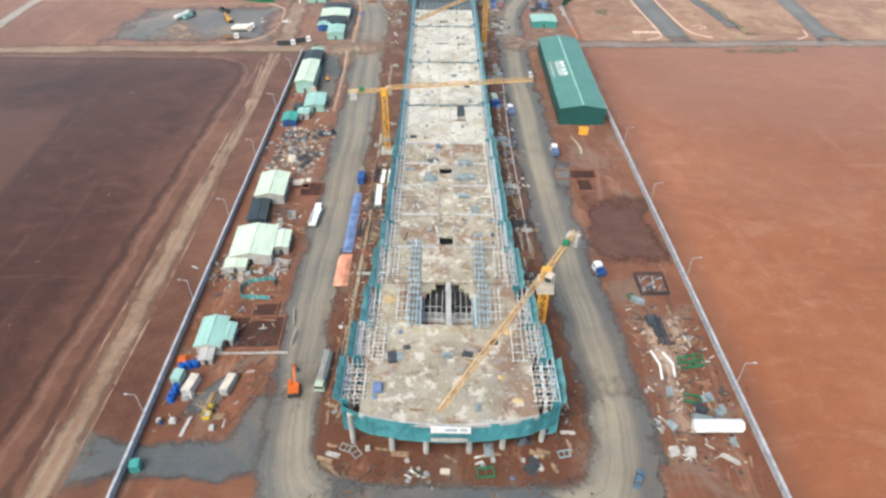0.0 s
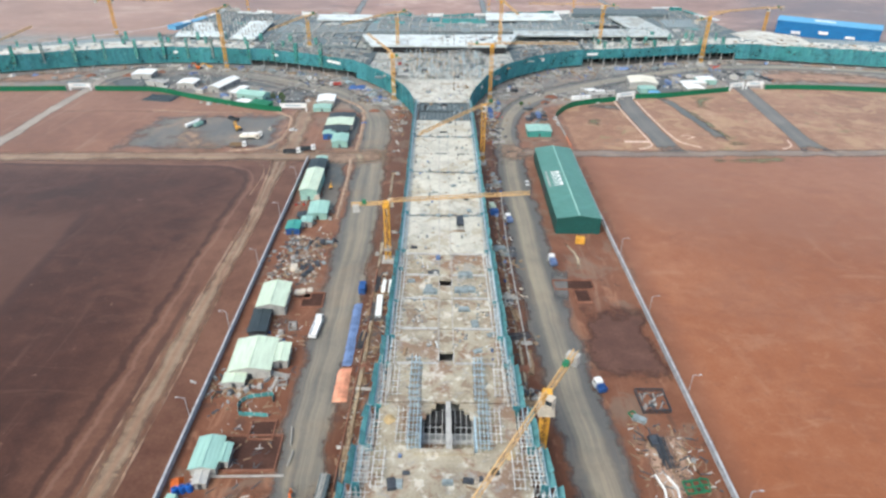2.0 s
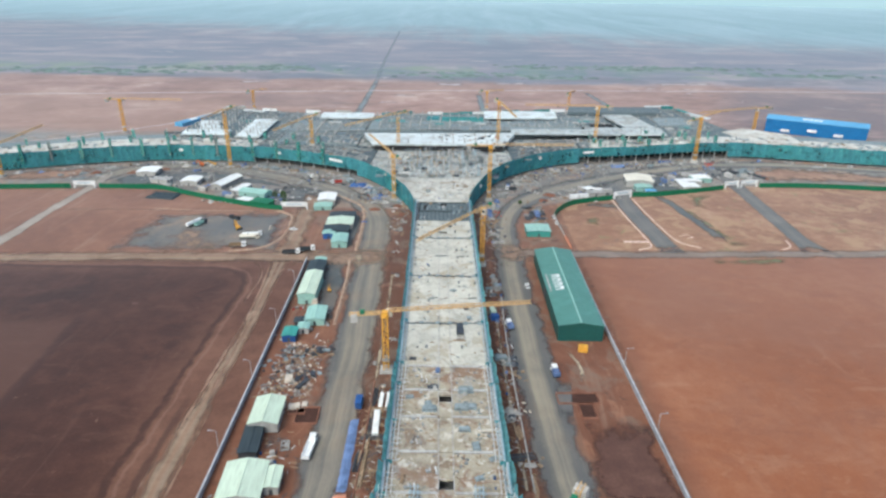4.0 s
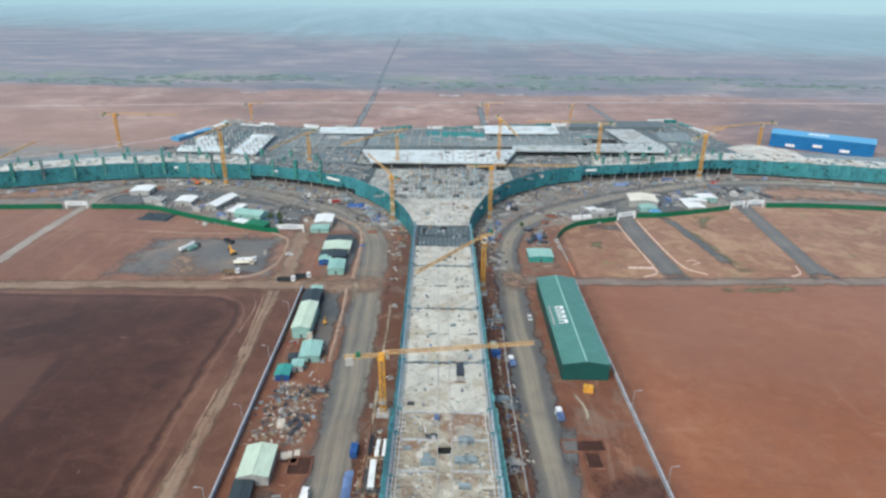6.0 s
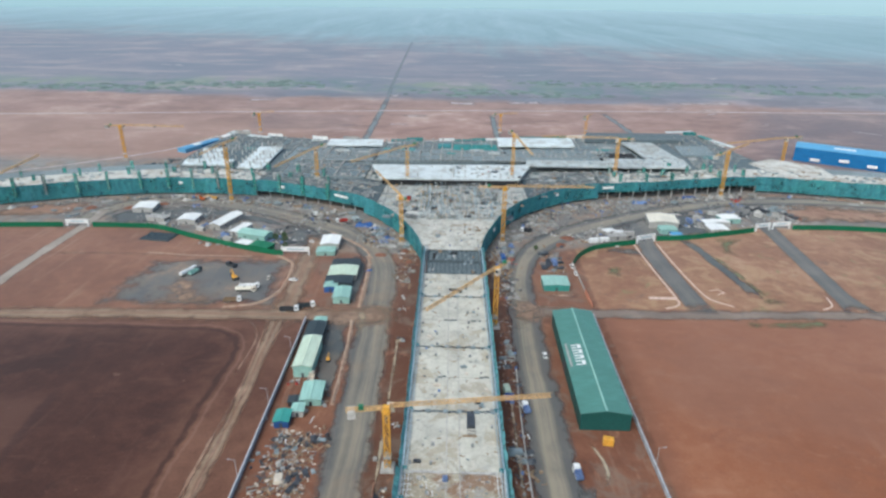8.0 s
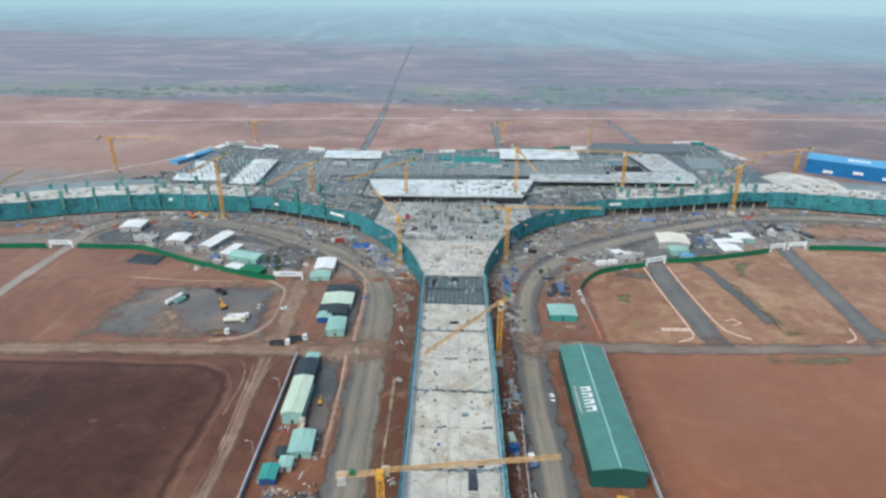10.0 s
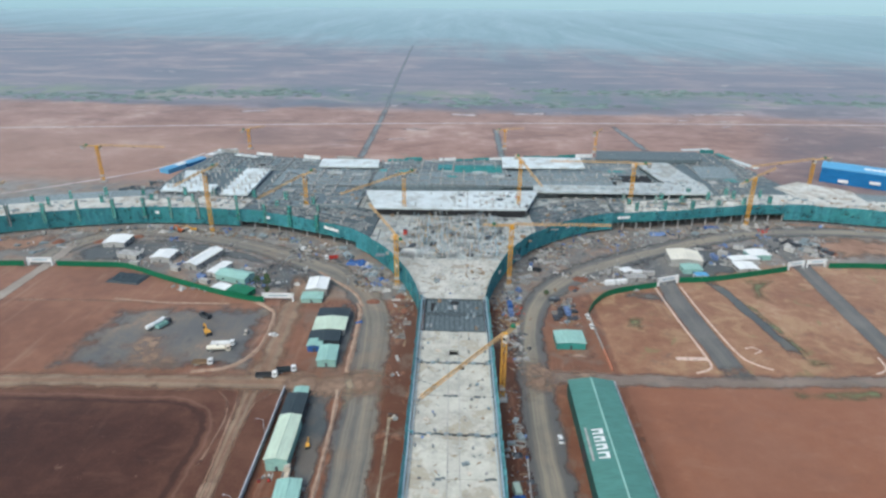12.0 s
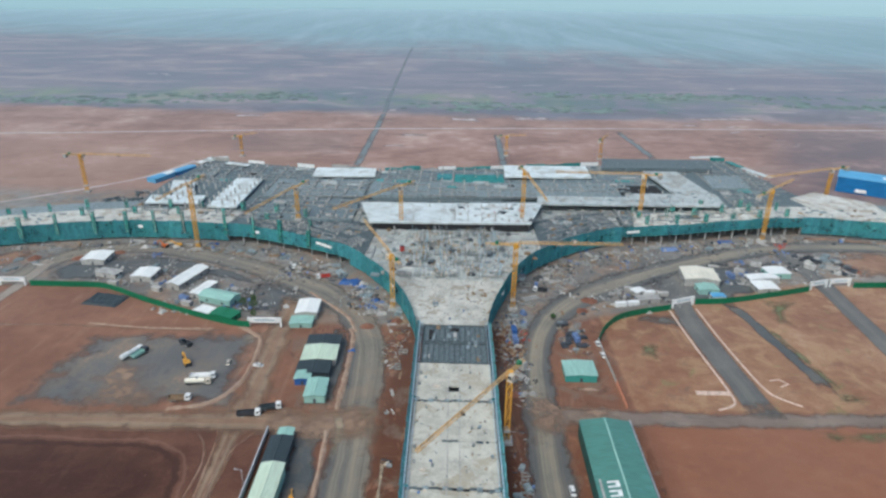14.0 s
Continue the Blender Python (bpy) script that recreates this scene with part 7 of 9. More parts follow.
def dumper(x, y, yaw):
    """A site dumper: an open skip ahead of the driver's seat and the engine."""
    d = thing("dumper", "small yellow site dumper in the store yard", "dumper", (x, y, 0), yaw)
    part("chassis", Mb().box(-0.55, 0.55, -1.9, 1.5, 0.5, 0.85, 0.05), M["steel"], d)
    skip = Mb()
    skip.box(-0.95, 0.95, 0.35, 2.2, 0.9, 1.05, 0.05).box(-0.95, -0.85, 0.35, 2.2, 1.05, 1.65).box(0.85, 0.95, 0.35, 2.2, 1.05, 1.65).box(-0.85, 0.85, 0.35, 0.45, 1.05, 1.8).box(-0.85, 0.85, 2.1, 2.2, 1.05, 1.4)
    part("skip", skip, M["bright"], d)
    part("engine_cover", Mb().box(-0.6, 0.6, -1.95, -0.75, 0.85, 1.55, 0.12), M["bright"], d)
    part("seat", Mb().box(-0.3, 0.3, -0.65, -0.2, 0.85, 1.3, 0.06).box(-0.3, 0.3, -0.75, -0.65, 1.3, 1.8, 0.04), M["dark"], d)
    part("roll_bar", Mb().beam((-0.6, -0.8, 1.4), (-0.6, -0.8, 2.7), 0.08, 0.08).beam((0.6, -0.8, 1.4), (0.6, -0.8, 2.7), 0.08, 0.08).beam((-0.64, -0.8, 2.7), (0.64, -0.8, 2.7), 0.08, 0.08), M["steel"], d)
    part("steering_column", Mb().beam((0, 0.0, 0.85), (0, -0.12, 1.5), 0.07, 0.07), M["steel"], d)
    add_wheels(d, 0.85, (1.2, -1.3), 0.5)
    return d


def container(x, y, yaw, mat, label, length=6.06, z=0.0, width=2.44, tall=2.58, roof=None):
    c = thing("shipping_container", label, "container", (x, y, z), yaw, "containers in the store yard")
    h = length / 2
    shell = Mb()
    ring = []
    n = int(length / 0.5) * 2
    for k in range(n + 1):
        ring.append((width / 2 - (0 if k % 4 in (1, 2) else 0.05), -h + length * k / n))
    shell.prism([(-a, y) for a, y in ring] + [(a, y) for a, y in reversed(ring)], 0.0, tall)
    part("shell", shell, mat, c)
    part("door", Mb().box(0.12 - width / 2, width / 2 - 0.12, -h - 0.05, -h, 0.25, tall - 0.13), mat, c)
    part("lock_bar", Mb().box(-0.1, 0.0, -h - 0.1, -h - 0.05, 0.3, tall - 0.18), M["steel"], c)
    if roof:
        part("roof_panel", Mb().box(0.3 - width / 2, width / 2 - 0.3, 0.35 - h, h - 0.35, tall, tall + 0.03), roof, c, "weathered roof panel")
    return c


def lying_tank(x, y, yaw, r, length, mat, label, saddle=True):
    t = thing("storage_tank", label, "tank", (x, y, 0), yaw)
    h = length / 2
    z = r + 0.35
    part("shell", Mb().tube((-h, 0, z), (h, 0, z), r, 20).tube((-h - 0.35, 0, z), (-h, 0, z), r * 0.75, 20).tube((h, 0, z), (h + 0.35, 0, z), r * 0.75, 20), mat, t)
    for s in (-0.6, 0.6):
        part("saddle", Mb().box(s * h - 0.25, s * h + 0.25, -r, r, 0, 0.7), M["steel"], t)
    return t


car(42.0, 73.7, -27, M["blue_car"], "slate blue saloon car on the gravel road")
truck(45.6, 141.5, 15, 4.8, M["white"], M["blue"], "small lorry with white cab and blue bed by the road")
excavator(-36, 96.2, 8, M["orange"], "orange excavator standing on the haul road")
truck(-43, 167.5, -4, 10.6, M["white"], M["white"], "long white lorry on the gravel road")
m = truck(-29.6, 101.6, 178, 12, M["roof_mint"], M["form_mid"], "grey green crane lorry with folded boom", name="crane_lorry")
part("boom", lattice(Mb(), (0, 5, 3.2), (0, -5.5, 3.0), 0.9, 0.9, 1.5, 0.18), M["offwhite"], m, "folded lattice boom")
truck(-153.2, 362.0, -24, 11.5, M["white"], M["white"], "white tanker lorry in the gravel yard", True, "tanker")
truck(-149.5, 362.5, -24, 8.5, M["steel"], M["roof_teal"], "grey lorry beside the tanker in the yard")
truck(-113.2, 345.6, 276, 11.0, M["white"], M["white"], "long white lorry in the gravel yard")
truck(-113.5, 341.2, 276, 11.0, M["cream"], M["roof_cream"], "cream tanker lorry in the gravel yard", True, "tanker")
truck(-116.7, 329.6, 276, 9.0, M["white"], M["timber"], "tipper lorry with white cab at the yard edge")
truck(-85, 321.0, 276, 9.5, M["white"], M["steel"], "dark tipper lorry on the crossroad")
truck(-77.6, 325.5, 284, 9.0, M["white"], M["roof_dark"], "dark tipper lorry with white cab on the crossroad")
for x, y, a in ((-124.5, 355.6, 40),):
    excavator(x, y, a, M["yellow"], "yellow excavator in the gravel yard")
car(-106.2, 357.6, 10, M["cream"], "cream van in the gravel yard", "van")
truck(-132, 372, 60, 7.0, M["steel"], M["steel"], "dark lorry at the back of the yard")
car(-92, 356, 80, M["white"], "white car in the gravel yard")
dumper(-54.5, 89.3, 175)
truck(41.2, 211.5, 5, 6.0, M["white"], M["tarp"], "small lorry with white cab east of the road")
truck(26.8, 246, 12, 5.5, M["white"], M["tarp"], "blue and white lorry beside the pier")
car(38.8, 285, 3, M["white"], "white car on the haul road")
car(66.0, 382, 8, M["white"], "white van by the red wall", "van")
car(66.5, 372, 4, M["white"], "white van by the red wall", "van")
truck(-60.5, 262, 3, 6.5, M["cream"], M["cream"], "cream lorry in front of the storage shed")
excavator(-195, 490, 70, M["orange"], "orange excavator under the terminal front")
excavator(-187, 492, 110, M["yellow"], "yellow excavator under the terminal front")
loader = excavator(-56.5, 277, 10, M["yellow"], "small yellow loader beside the storage shed")
loader.matrix_basis = loader.matrix_basis @ Matrix.Diagonal((0.6, 0.6, 0.6, 1))
truck(44, 438, 80, 8, M["white"], M["steel"], "lorry with white cab under the terminal front")
truck(-100, 460, 60, 8, M["white"], M["offwhite"], "white lorry below the terminal front")
truck(-82, 449, 110, 8, M["white"], M["red"], "lorry with red bed below the terminal front")
container(-61.2, 97.0, -10, M["offwhite"], "white shipping container with a tan roof panel in the store yard", 5.4, 0.0, 2.3, 2.1, M["cream"])
container(-52.2, 97.3, -10, M["offwhite"], "white shipping container with a tan roof panel in the store yard", 5.4, 0.0, 2.2, 2.1, M["cream"])
container(-65.0, 99.2, -6, M["roof_teal"], "pale teal shipping container by the wall", 3.2)
for x, y in ((-65.3, 102.7), (-63.8, 103.3), (-62.2, 103.7), (-64.5, 96.1), (-64.6, 94.4), (-64.7, 92.8)):
    w = thing("water_tank", "round blue plastic water tank by the wall", "tank", (x, y, 0), 0, "water tanks by the wall")
    body = Mb().tube((0, 0, 0), (0, 0, 1.9), 0.82, 18).tube((0, 0, 0.5), (0, 0, 0.62), 0.86, 18).tube((0, 0, 1.2), (0, 0, 1.32), 0.86, 18).tube((0, 0, 1.9), (0, 0, 2.1), 0.62, 18)
    part("lid", Mb().tube((0, 0, 2.1), (0, 0, 2.25), 0.3, 12), M["dark"], part("body", body, M["tank_blue"], w))
lying_tank(62.6, 86.6, 1, 1.55, 10.6, M["white"], "long white storage tank on steel saddles")
container(-66.0, 74.9, 15, M["roof_sea"], "sea green guard cabin at the wall", 2.2, 0.0, 2.0, 2.2)
container(-30.6, 191, 0, M["blue"], "blue container on the road edge", 5)
container(54.8, 228, 80, M["yellow"], "yellow generator box beside the green shed", 3.6)
container(20.2, 257.5, 10, M["roof_mint"], "pale green site cabin beside the pier", 5)
container(20.8, 252.5, 95, M["blue"], "blue cabin beside the pier", 3.5)
for x, y, a, mat, lb in ((86, 422.5, 100, "white", "white site cabin behind the hoarding"), (93, 424, 100, "white", "white site cabin behind the hoarding"), (105, 437, 98, "white", "white site cabin behind the hoarding"),
                         (112, 436, 100, "offwhite", "off-white site cabin behind the hoarding"), (95, 441, 70, "offwhite", "off-white site cabin behind the hoarding"), (26, 383, 5, "tarp", "blue site cabin by the pier"), (26, 392, 5, "blue", "blue site cabin by the pier"),
                         (56, 386, 8, "tarp", "blue cabin in the gravel store"), (214, 478, 40, "offwhite", "white cabin at the far gate"), (222, 486, 40, "steel", "dark cabin at the far gate"), (226, 476, 40, "offwhite", "white cabin at the far gate"),
                         (168, 470, 60, "offwhite", "white cabin in the east camp"), (182, 480, 70, "concrete_pale", "grey cabin in the east camp"), (160, 463, 10, "tarp", "blue cabin in the east camp"),
                         (-172, 428, 70, "offwhite", "white cabin behind the hoarding"), (-200, 434, 80, "offwhite", "white cabin behind the hoarding"), (-152, 418, 60, "tarp", "blue cabin in the west camp"), (-148, 412, 70, "offwhite", "white cabin in the west camp")):
    container(x, y, a, M[mat], lb)

# ---- laid out sheets, trenches and stores ----
def sheet(name, x, y, yaw, w, d, mat, label, h=0.35, category="sheet", seed=1):
    """A tarpaulin or a covered pile: a lumpy sheet on the ground."""
    r = random.Random(seed)
    nx, ny = max(3, int(w / 1.2)), max(3, int(d / 1.2))
    v, f = [], []
    for j in range(ny + 1):
        for i in range(nx + 1):
            e = min(i, nx - i, j, ny - j)
            v.append((-w / 2 + w * i / nx + r.uniform(-.15, .15), -d / 2 + d * j / ny + r.uniform(-.15, .15), 0.02 if e == 0 else h * r.uniform(0.6, 1.1)))
    for j in range(ny):
        for i in range(nx):
            a = j * (nx + 1) + i
            f.append((a, a + 1, a + nx + 2, a + nx + 1))
    t = tagged(new(name, Mb().add(v, f).mesh(name, mat)), label, category)
    t.matrix_basis = pose(x, y, 0, 0, 0, yaw)
    return t


def mound(x, y, r, h, mat, label, seed):
    rr = random.Random(seed)
    v, f = [(0, 0, h)], []
    n, rings = 14, 4
    for k in range(1, rings + 1):
        for i in range(n):
            a = 2 * math.pi * i / n
            q = r * k / rings * rr.uniform(0.85, 1.15)
            v.append((math.cos(a) * q, math.sin(a) * q * 0.8, max(0.0, h * (1 - (k / rings) ** 1.3) + rr.uniform(-.1, .12) * h) if k < rings else -0.05))
    f += [(0, 1 + i, 1 + (i + 1) % n) for i in range(n)]
    for k in range(rings - 1):
        b = 1 + k * n
        f += [(b + i, b + n + i, b + n + (i + 1) % n, b + (i + 1) % n) for i in range(n)]
    t = tagged(new("soil_mound", Mb().add(v, f).mesh("soil_mound", mat)), label, "mound")
    t.matrix_basis = pose(x, y, 0, 0, 0, rr.uniform(0, 360))
    return t


sheet("tarpaulin", -30.7, 166.5, 1, 3.0, 33, M["tarp"], "long blue tarpaulin strip along the road", 0.5, seed=3)
sheet("tarpaulin", -30.6, 141.8, 1, 4.2, 14.6, M["salmon"], "salmon orange sheets spread beside the road", 0.8, seed=4)
sheet("tarpaulin", -65, 443.5, -10, 13, 7, M["blue"], "bright blue tarpaulin over a heap below the terminal", 1.8, seed=6)
sheet("tarpaulin", -47.6, 422, 30, 5, 4, M["blue"], "bright blue tarpaulin over a heap", 1.3, seed=7)
sheet("tarpaulin", -52, 371, 40, 4, 3, M["blue"], "blue tarpaulin on the ground", 0.8, seed=8)
sheet("tarpaulin", 136, 504, 10, 12, 6, M["tarp"], "blue tarpaulin below the east wing", 1.4, seed=9)
sheet("tarpaulin", 178, 519, 5, 11, 5, M["blue"], "blue tarpaulin below the east wing", 1.2, seed=10)
sheet("tarpaulin", -166, 497, 0, 8, 3, M["blue"], "blue tarpaulin below the west wing", 1.0, seed=12)
sheet("dark_platform", -194.4, 415.5, -8, 21, 14, M["roof_dark"], "dark grey sheeted platform on red soil", 0.9, "platform", 11)
sheet("tarpaulin", -66, 105.4, 20, 3.2, 4.5, M["orange"], "orange sheet heaped by the wall", 1.2, seed=13)
for x, y, a, l, w in ((-23.5, 181, 2, 13, 2.2), (-23.0, 193.3, 0, 8, 1.5), (-20.6, 193.6, 0, 8, 1.5)):
    b = thing("white_panel_stack", "white panels stacked on timbers beside the pier", "panels", (x, y, 0), a, "white panels beside the pier")
    for k in range(3):
        part("panel", Mb().box(-w / 2 + k * 0.08, w / 2 - k * 0.05, -l / 2 + k * 0.3, l / 2 - k * 0.2, 0.25 + k * 0.3, 0.5 + k * 0.3), M["white"], b)
    for s in (-0.4, 0, 0.4):
        part("bearer", Mb().box(-w / 2, w / 2, s * l - 0.15, s * l + 0.15, 0, 0.25), M["timber"], b)


def trench(x, y, yaw, w, d, label):
    t = thing("excavation", label, "trench", (x, y, 0), yaw)
    part("pit_floor", Mb().box(-w / 2, w / 2, -d / 2, d / 2, 0.03, 0.08), M["trench"], t, "dark pit floor")
    for a, b, c, e in ((-w / 2 - .5, w / 2 + .5, d / 2, d / 2 + .6), (-w / 2 - .5, w / 2 + .5, -d / 2 - .6, -d / 2), (-w / 2 - .6, -w / 2, -d / 2, d / 2), (w / 2, w / 2 + .6, -d / 2, d / 2)):
        part("rim", Mb().box(a, b, c, e, 0, 0.55, 0.12), M["mound"], t, "raised earth rim")
    return t


trench(-51.0, 115.6, 2, 15, 11, "square excavation with dark floor and earth rim")
trench(-49.5, 123.5, 2, 6, 6, "small excavation with dark floor")
trench(-47.5, 184.5, 2, 7, 8, "shallow excavation with earth rim by the road")
trench(-51.6, 188.0, 2, 5, 5, "shallow excavation with earth rim")
trench(47.0, 196.4, 2, 14, 5.4, "dark excavation beside the haul road")
trench(49.2, 189.4, 2, 4.6, 7.4, "dark excavation arm beside the haul road")
for i, (x, y, a, l) in enumerate(((-41.0, 121, 100, 6), (-39.6, 113.5, 85, 5), (-50, 107.6, 2, 20))):
    b = thing("barrier", "white barrier rail round the excavation", "barrier", (x, y, 0), a, "barriers round the pit")
    part("rail", Mb().beam((-l / 2, 0, 1.0), (l / 2, 0, 1.0), 0.22).beam((-l / 2, 0, 0.5), (l / 2, 0, 0.5), 0.16), M["offwhite"], b)
    for s in (-0.48, 0, 0.48):
        part("post", Mb().box(s * l - 0.1, s * l + 0.1, -0.1, 0.1, 0, 1.1), M["offwhite"], b)
fence = thing("netting_fence", "teal netting fence standing in a curve", "fence")
P = curve([(-49.3, 128.3), (-53, 128.6), (-57.6, 129.0), (-58.6, 132), (-57, 135), (-53, 136.2), (-49.6, 136.4), (-49.2, 133.8)], 1.6)
for i, (a, b) in enumerate(zip(P, P[1:])):
    part("net_panel", net_sheet(Mb(), a, b, 0.05, 1.5, 0.1, 700 + i, 2, 2), M["net_light"], fence)
    part("post", Mb().tube((a.x, a.y, 0), (a.x, a.y, 1.7), 0.08, 6), M["tube"], fence)
cage = thing("wire_enclosure", "low dark wire enclosure with stored steel on red soil", "enclosure", (59.9, 136.4, 0), 2)
ring = [(-4, -4.4), (4, -4.4), (4.2, 4.4), (-4, 4.6)]
for a, b in zip(ring, ring[1:] + ring[:1]):
    mb = Mb().beam((*a, 1.15), (*b, 1.15), 0.16).beam((*a, 0.6), (*b, 0.6), 0.1).beam((*a, 0.1), (*b, 0.1), 0.12)
    for k in range(12):
        q = Vector((*a, 0)).lerp(Vector((*b, 0)), k / 12)
        mb.beam((q.x, q.y, 0), (q.x, q.y, 1.2), 0.1)
    part("mesh_panel", mb, M["steel"], cage)
rk = random.Random(5)
for i in range(34):
    x, y, a, l = rk.uniform(-3.2, 3.2), rk.uniform(-3.4, 3.4), rk.choice((0.1, 1.6, 0.9)) + rk.uniform(-.3, .3), rk.uniform(.5, 1.6)
    part("steel_section", Mb().beam((x - l * math.cos(a), y - l * math.sin(a), 0.2), (x + l * math.cos(a), y + l * math.sin(a), rk.uniform(.2, .6)), rk.uniform(.15, .5), rk.uniform(.15, .35)), M[rk.choice(("steel", "steel", "tube_old", "form_mid"))], cage)
redwall = thing("red_barrier", "faded red sheet fence behind the office", "fence")
for i in range(9):
    a, b = Vector((66.6 + i * 0.2, 386 - i * 6.0)), Vector((66.8 + i * 0.2, 380.2 - i * 6.0))
    part("panel", Mb().beam((a.x, a.y, 1.0), (b.x, b.y, 1.0), 0.12, 2.0), M["salmon"] if i > 5 else M["offwhite"], redwall)

# ---- street lamps along the walls ----
lamp = thing("street_lamp", "thin grey steel street lamp at the perimeter wall", "street lamp", group="street lamps along the walls")
part("pole", Mb().tube((0, 0, 0), (0, 0, 9), 0.09, 8), M["wall"], lamp)
part("arm", Mb().beam((0, 0, 8.9), (-1.8, 0, 9.3), 0.11), M["wall"], lamp)
part("lamp_head", Mb().box(-2.5, -1.7, -0.18, 0.18, 9.2, 9.4, 0.04), M["wall"], lamp)
lamp.matrix_basis = pose(-68.6, 87.5, 0)
for y in (126, 165, 204, 243, 281):
    copy_thing(lamp, pose(-67.0 - 0.0248 * (y - 20) - 0.3, y, 0))
for y in (61, 99, 138, 177, 216):
    copy_thing(lamp, pose(72.6 - 0.0223 * (y - 20) + 0.3, y, 0, 0, 0, 180))

# ---- stacked materials and clutter ----
rc = random.Random(21)


def make_planks(mat, n=4, l=4.0):
    t = thing("timber_stack", "stack of rough timber planks on the ground", "timber", group="timber stacks")
    for k in range(n):
        part("plank", Mb().box(-0.9 + 0.38 * k, -0.6 + 0.38 * k, -l / 2 + rc.uniform(-.4, .4), l / 2 + rc.uniform(-.4, .4), 0.0, 0.25 + 0.2 * (k % 3)), mat, t)
    return t


def make_pipes(mat, n=5, l=6.0, r=0.22):
    t = thing("pipe_stack", "stack of long steel pipes on the ground", "pipes", group="pipe stacks")
    for k in range(n):
        part("pipe", Mb().tube((-1.0 + k * r * 2.2, -l / 2 + rc.uniform(-.5, .5), r + (0.35 if k % 3 == 2 else 0)), (-1.0 + k * r * 2.2, l / 2 + rc.uniform(-.5, .5), r + (0.35 if k % 3 == 2 else 0)), r, 8), mat, t)
    return t


def make_pallet(mat, label):
    t = thing("pallet_load", label, "pallet", group="pallet loads")
    part("pallet", Mb().box(-0.6, -0.45, -0.75, 0.75, 0, 0.1).box(-0.08, 0.08, -0.75, 0.75, 0, 0.1).box(0.45, 0.6, -0.75, 0.75, 0, 0.1).box(-0.7, 0.7, -0.75, 0.75, 0.1, 0.14), M["timber"], t)
    part("load", Mb().box(-0.7, 0.7, -0.8, 0.8, 0.14, 0.9, 0.06).box(-0.5, 0.6, -0.6, 0.5, 0.9, 1.3, 0.06), mat, t)
    return t


def make_frames(mat, label):
    t = thing("scaffold_bundle", label, "frames", group="steel frames")
    for k in range(3):
        mb = Mb()
        for s in (-1, 1):
            mb.beam((s * 1.1, -1.8, 0.15 + k * 0.25), (s * 1.1, 1.8, 0.15 + k * 0.25), 0.16)
            mb.beam((-1.1, s * 1.8, 0.15 + k * 0.25), (1.1, s * 1.8, 0.15 + k * 0.25), 0.16)
        mb.beam((-1.1, 0, 0.15 + k * 0.25), (1.1, 0, 0.15 + k * 0.25), 0.12)
        part("frame", mb, mat, t)
    return t


def make_panels(mat, label):
    t = thing("formwork_stack", label, "formwork", group="formwork stacks")
    for k in range(3):
        part("panel", Mb().box(-1.4 + 0.15 * k, 1.3 - 0.1 * k, -2.2 + 0.2 * k, 2.1 - 0.15 * k, k * 0.3, k * 0.3 + 0.22), mat, t)
    return t


def make_scrap():
    t = thing("scrap_heap", "heap of mixed scrap and broken boards", "scrap", group="scrap heaps")
    for nm, mats in (("broken_board", ("timber", "cream")), ("broken_board", ("timber", "offwhite")), ("steel_rod", ("steel", "tube")), ("rubble_block", ("concrete_pale", "concrete"))):
        a, b, c = rc.uniform(-1.2, 1.2), rc.uniform(-1.2, 1.2), rc.uniform(0, 6.28)
        l = rc.uniform(0.8, 2.4) if nm != "rubble_block" else 0.7
        part(nm, Mb().beam((a - l * math.cos(c), b - l * math.sin(c), 0.12), (a + l * math.cos(c), b + l * math.sin(c), rc.uniform(.2, .7)), rc.uniform(.25, .6) if nm != "rubble_block" else 1.2, rc.uniform(.1, .25) if nm != "rubble_block" else 0.7), M[rc.choice(mats)], t)
    return t


def make_drums(mat):
    t = thing("steel_drum", "steel drum standing on the ground", "drum", group="steel drums")
    part("shell", Mb().tube((0, 0, 0), (0, 0, 1.1), 0.45, 12), mat, t)
    part("lid", Mb().tube((0, 0, 1.1), (0, 0, 1.16), 0.42, 12), M["steel"], t)
    return t


def make_board(mat, label):
    t = thing("loose_board", label, "board", group="loose boards")
    part("board", Mb().box(-0.35, 0.35, -2.6, 2.6, 0.02, 0.22), mat, t)
    part("board", Mb().box(0.1, 0.5, -2.0, 2.9, 0.22, 0.36), mat, t)
    return t


def make_tarped(mat, label, seed):
    return sheet("tarpaulin_cover", 0, 0, 0, 3.6, 3.0, mat, label, 1.1, "heap", seed)


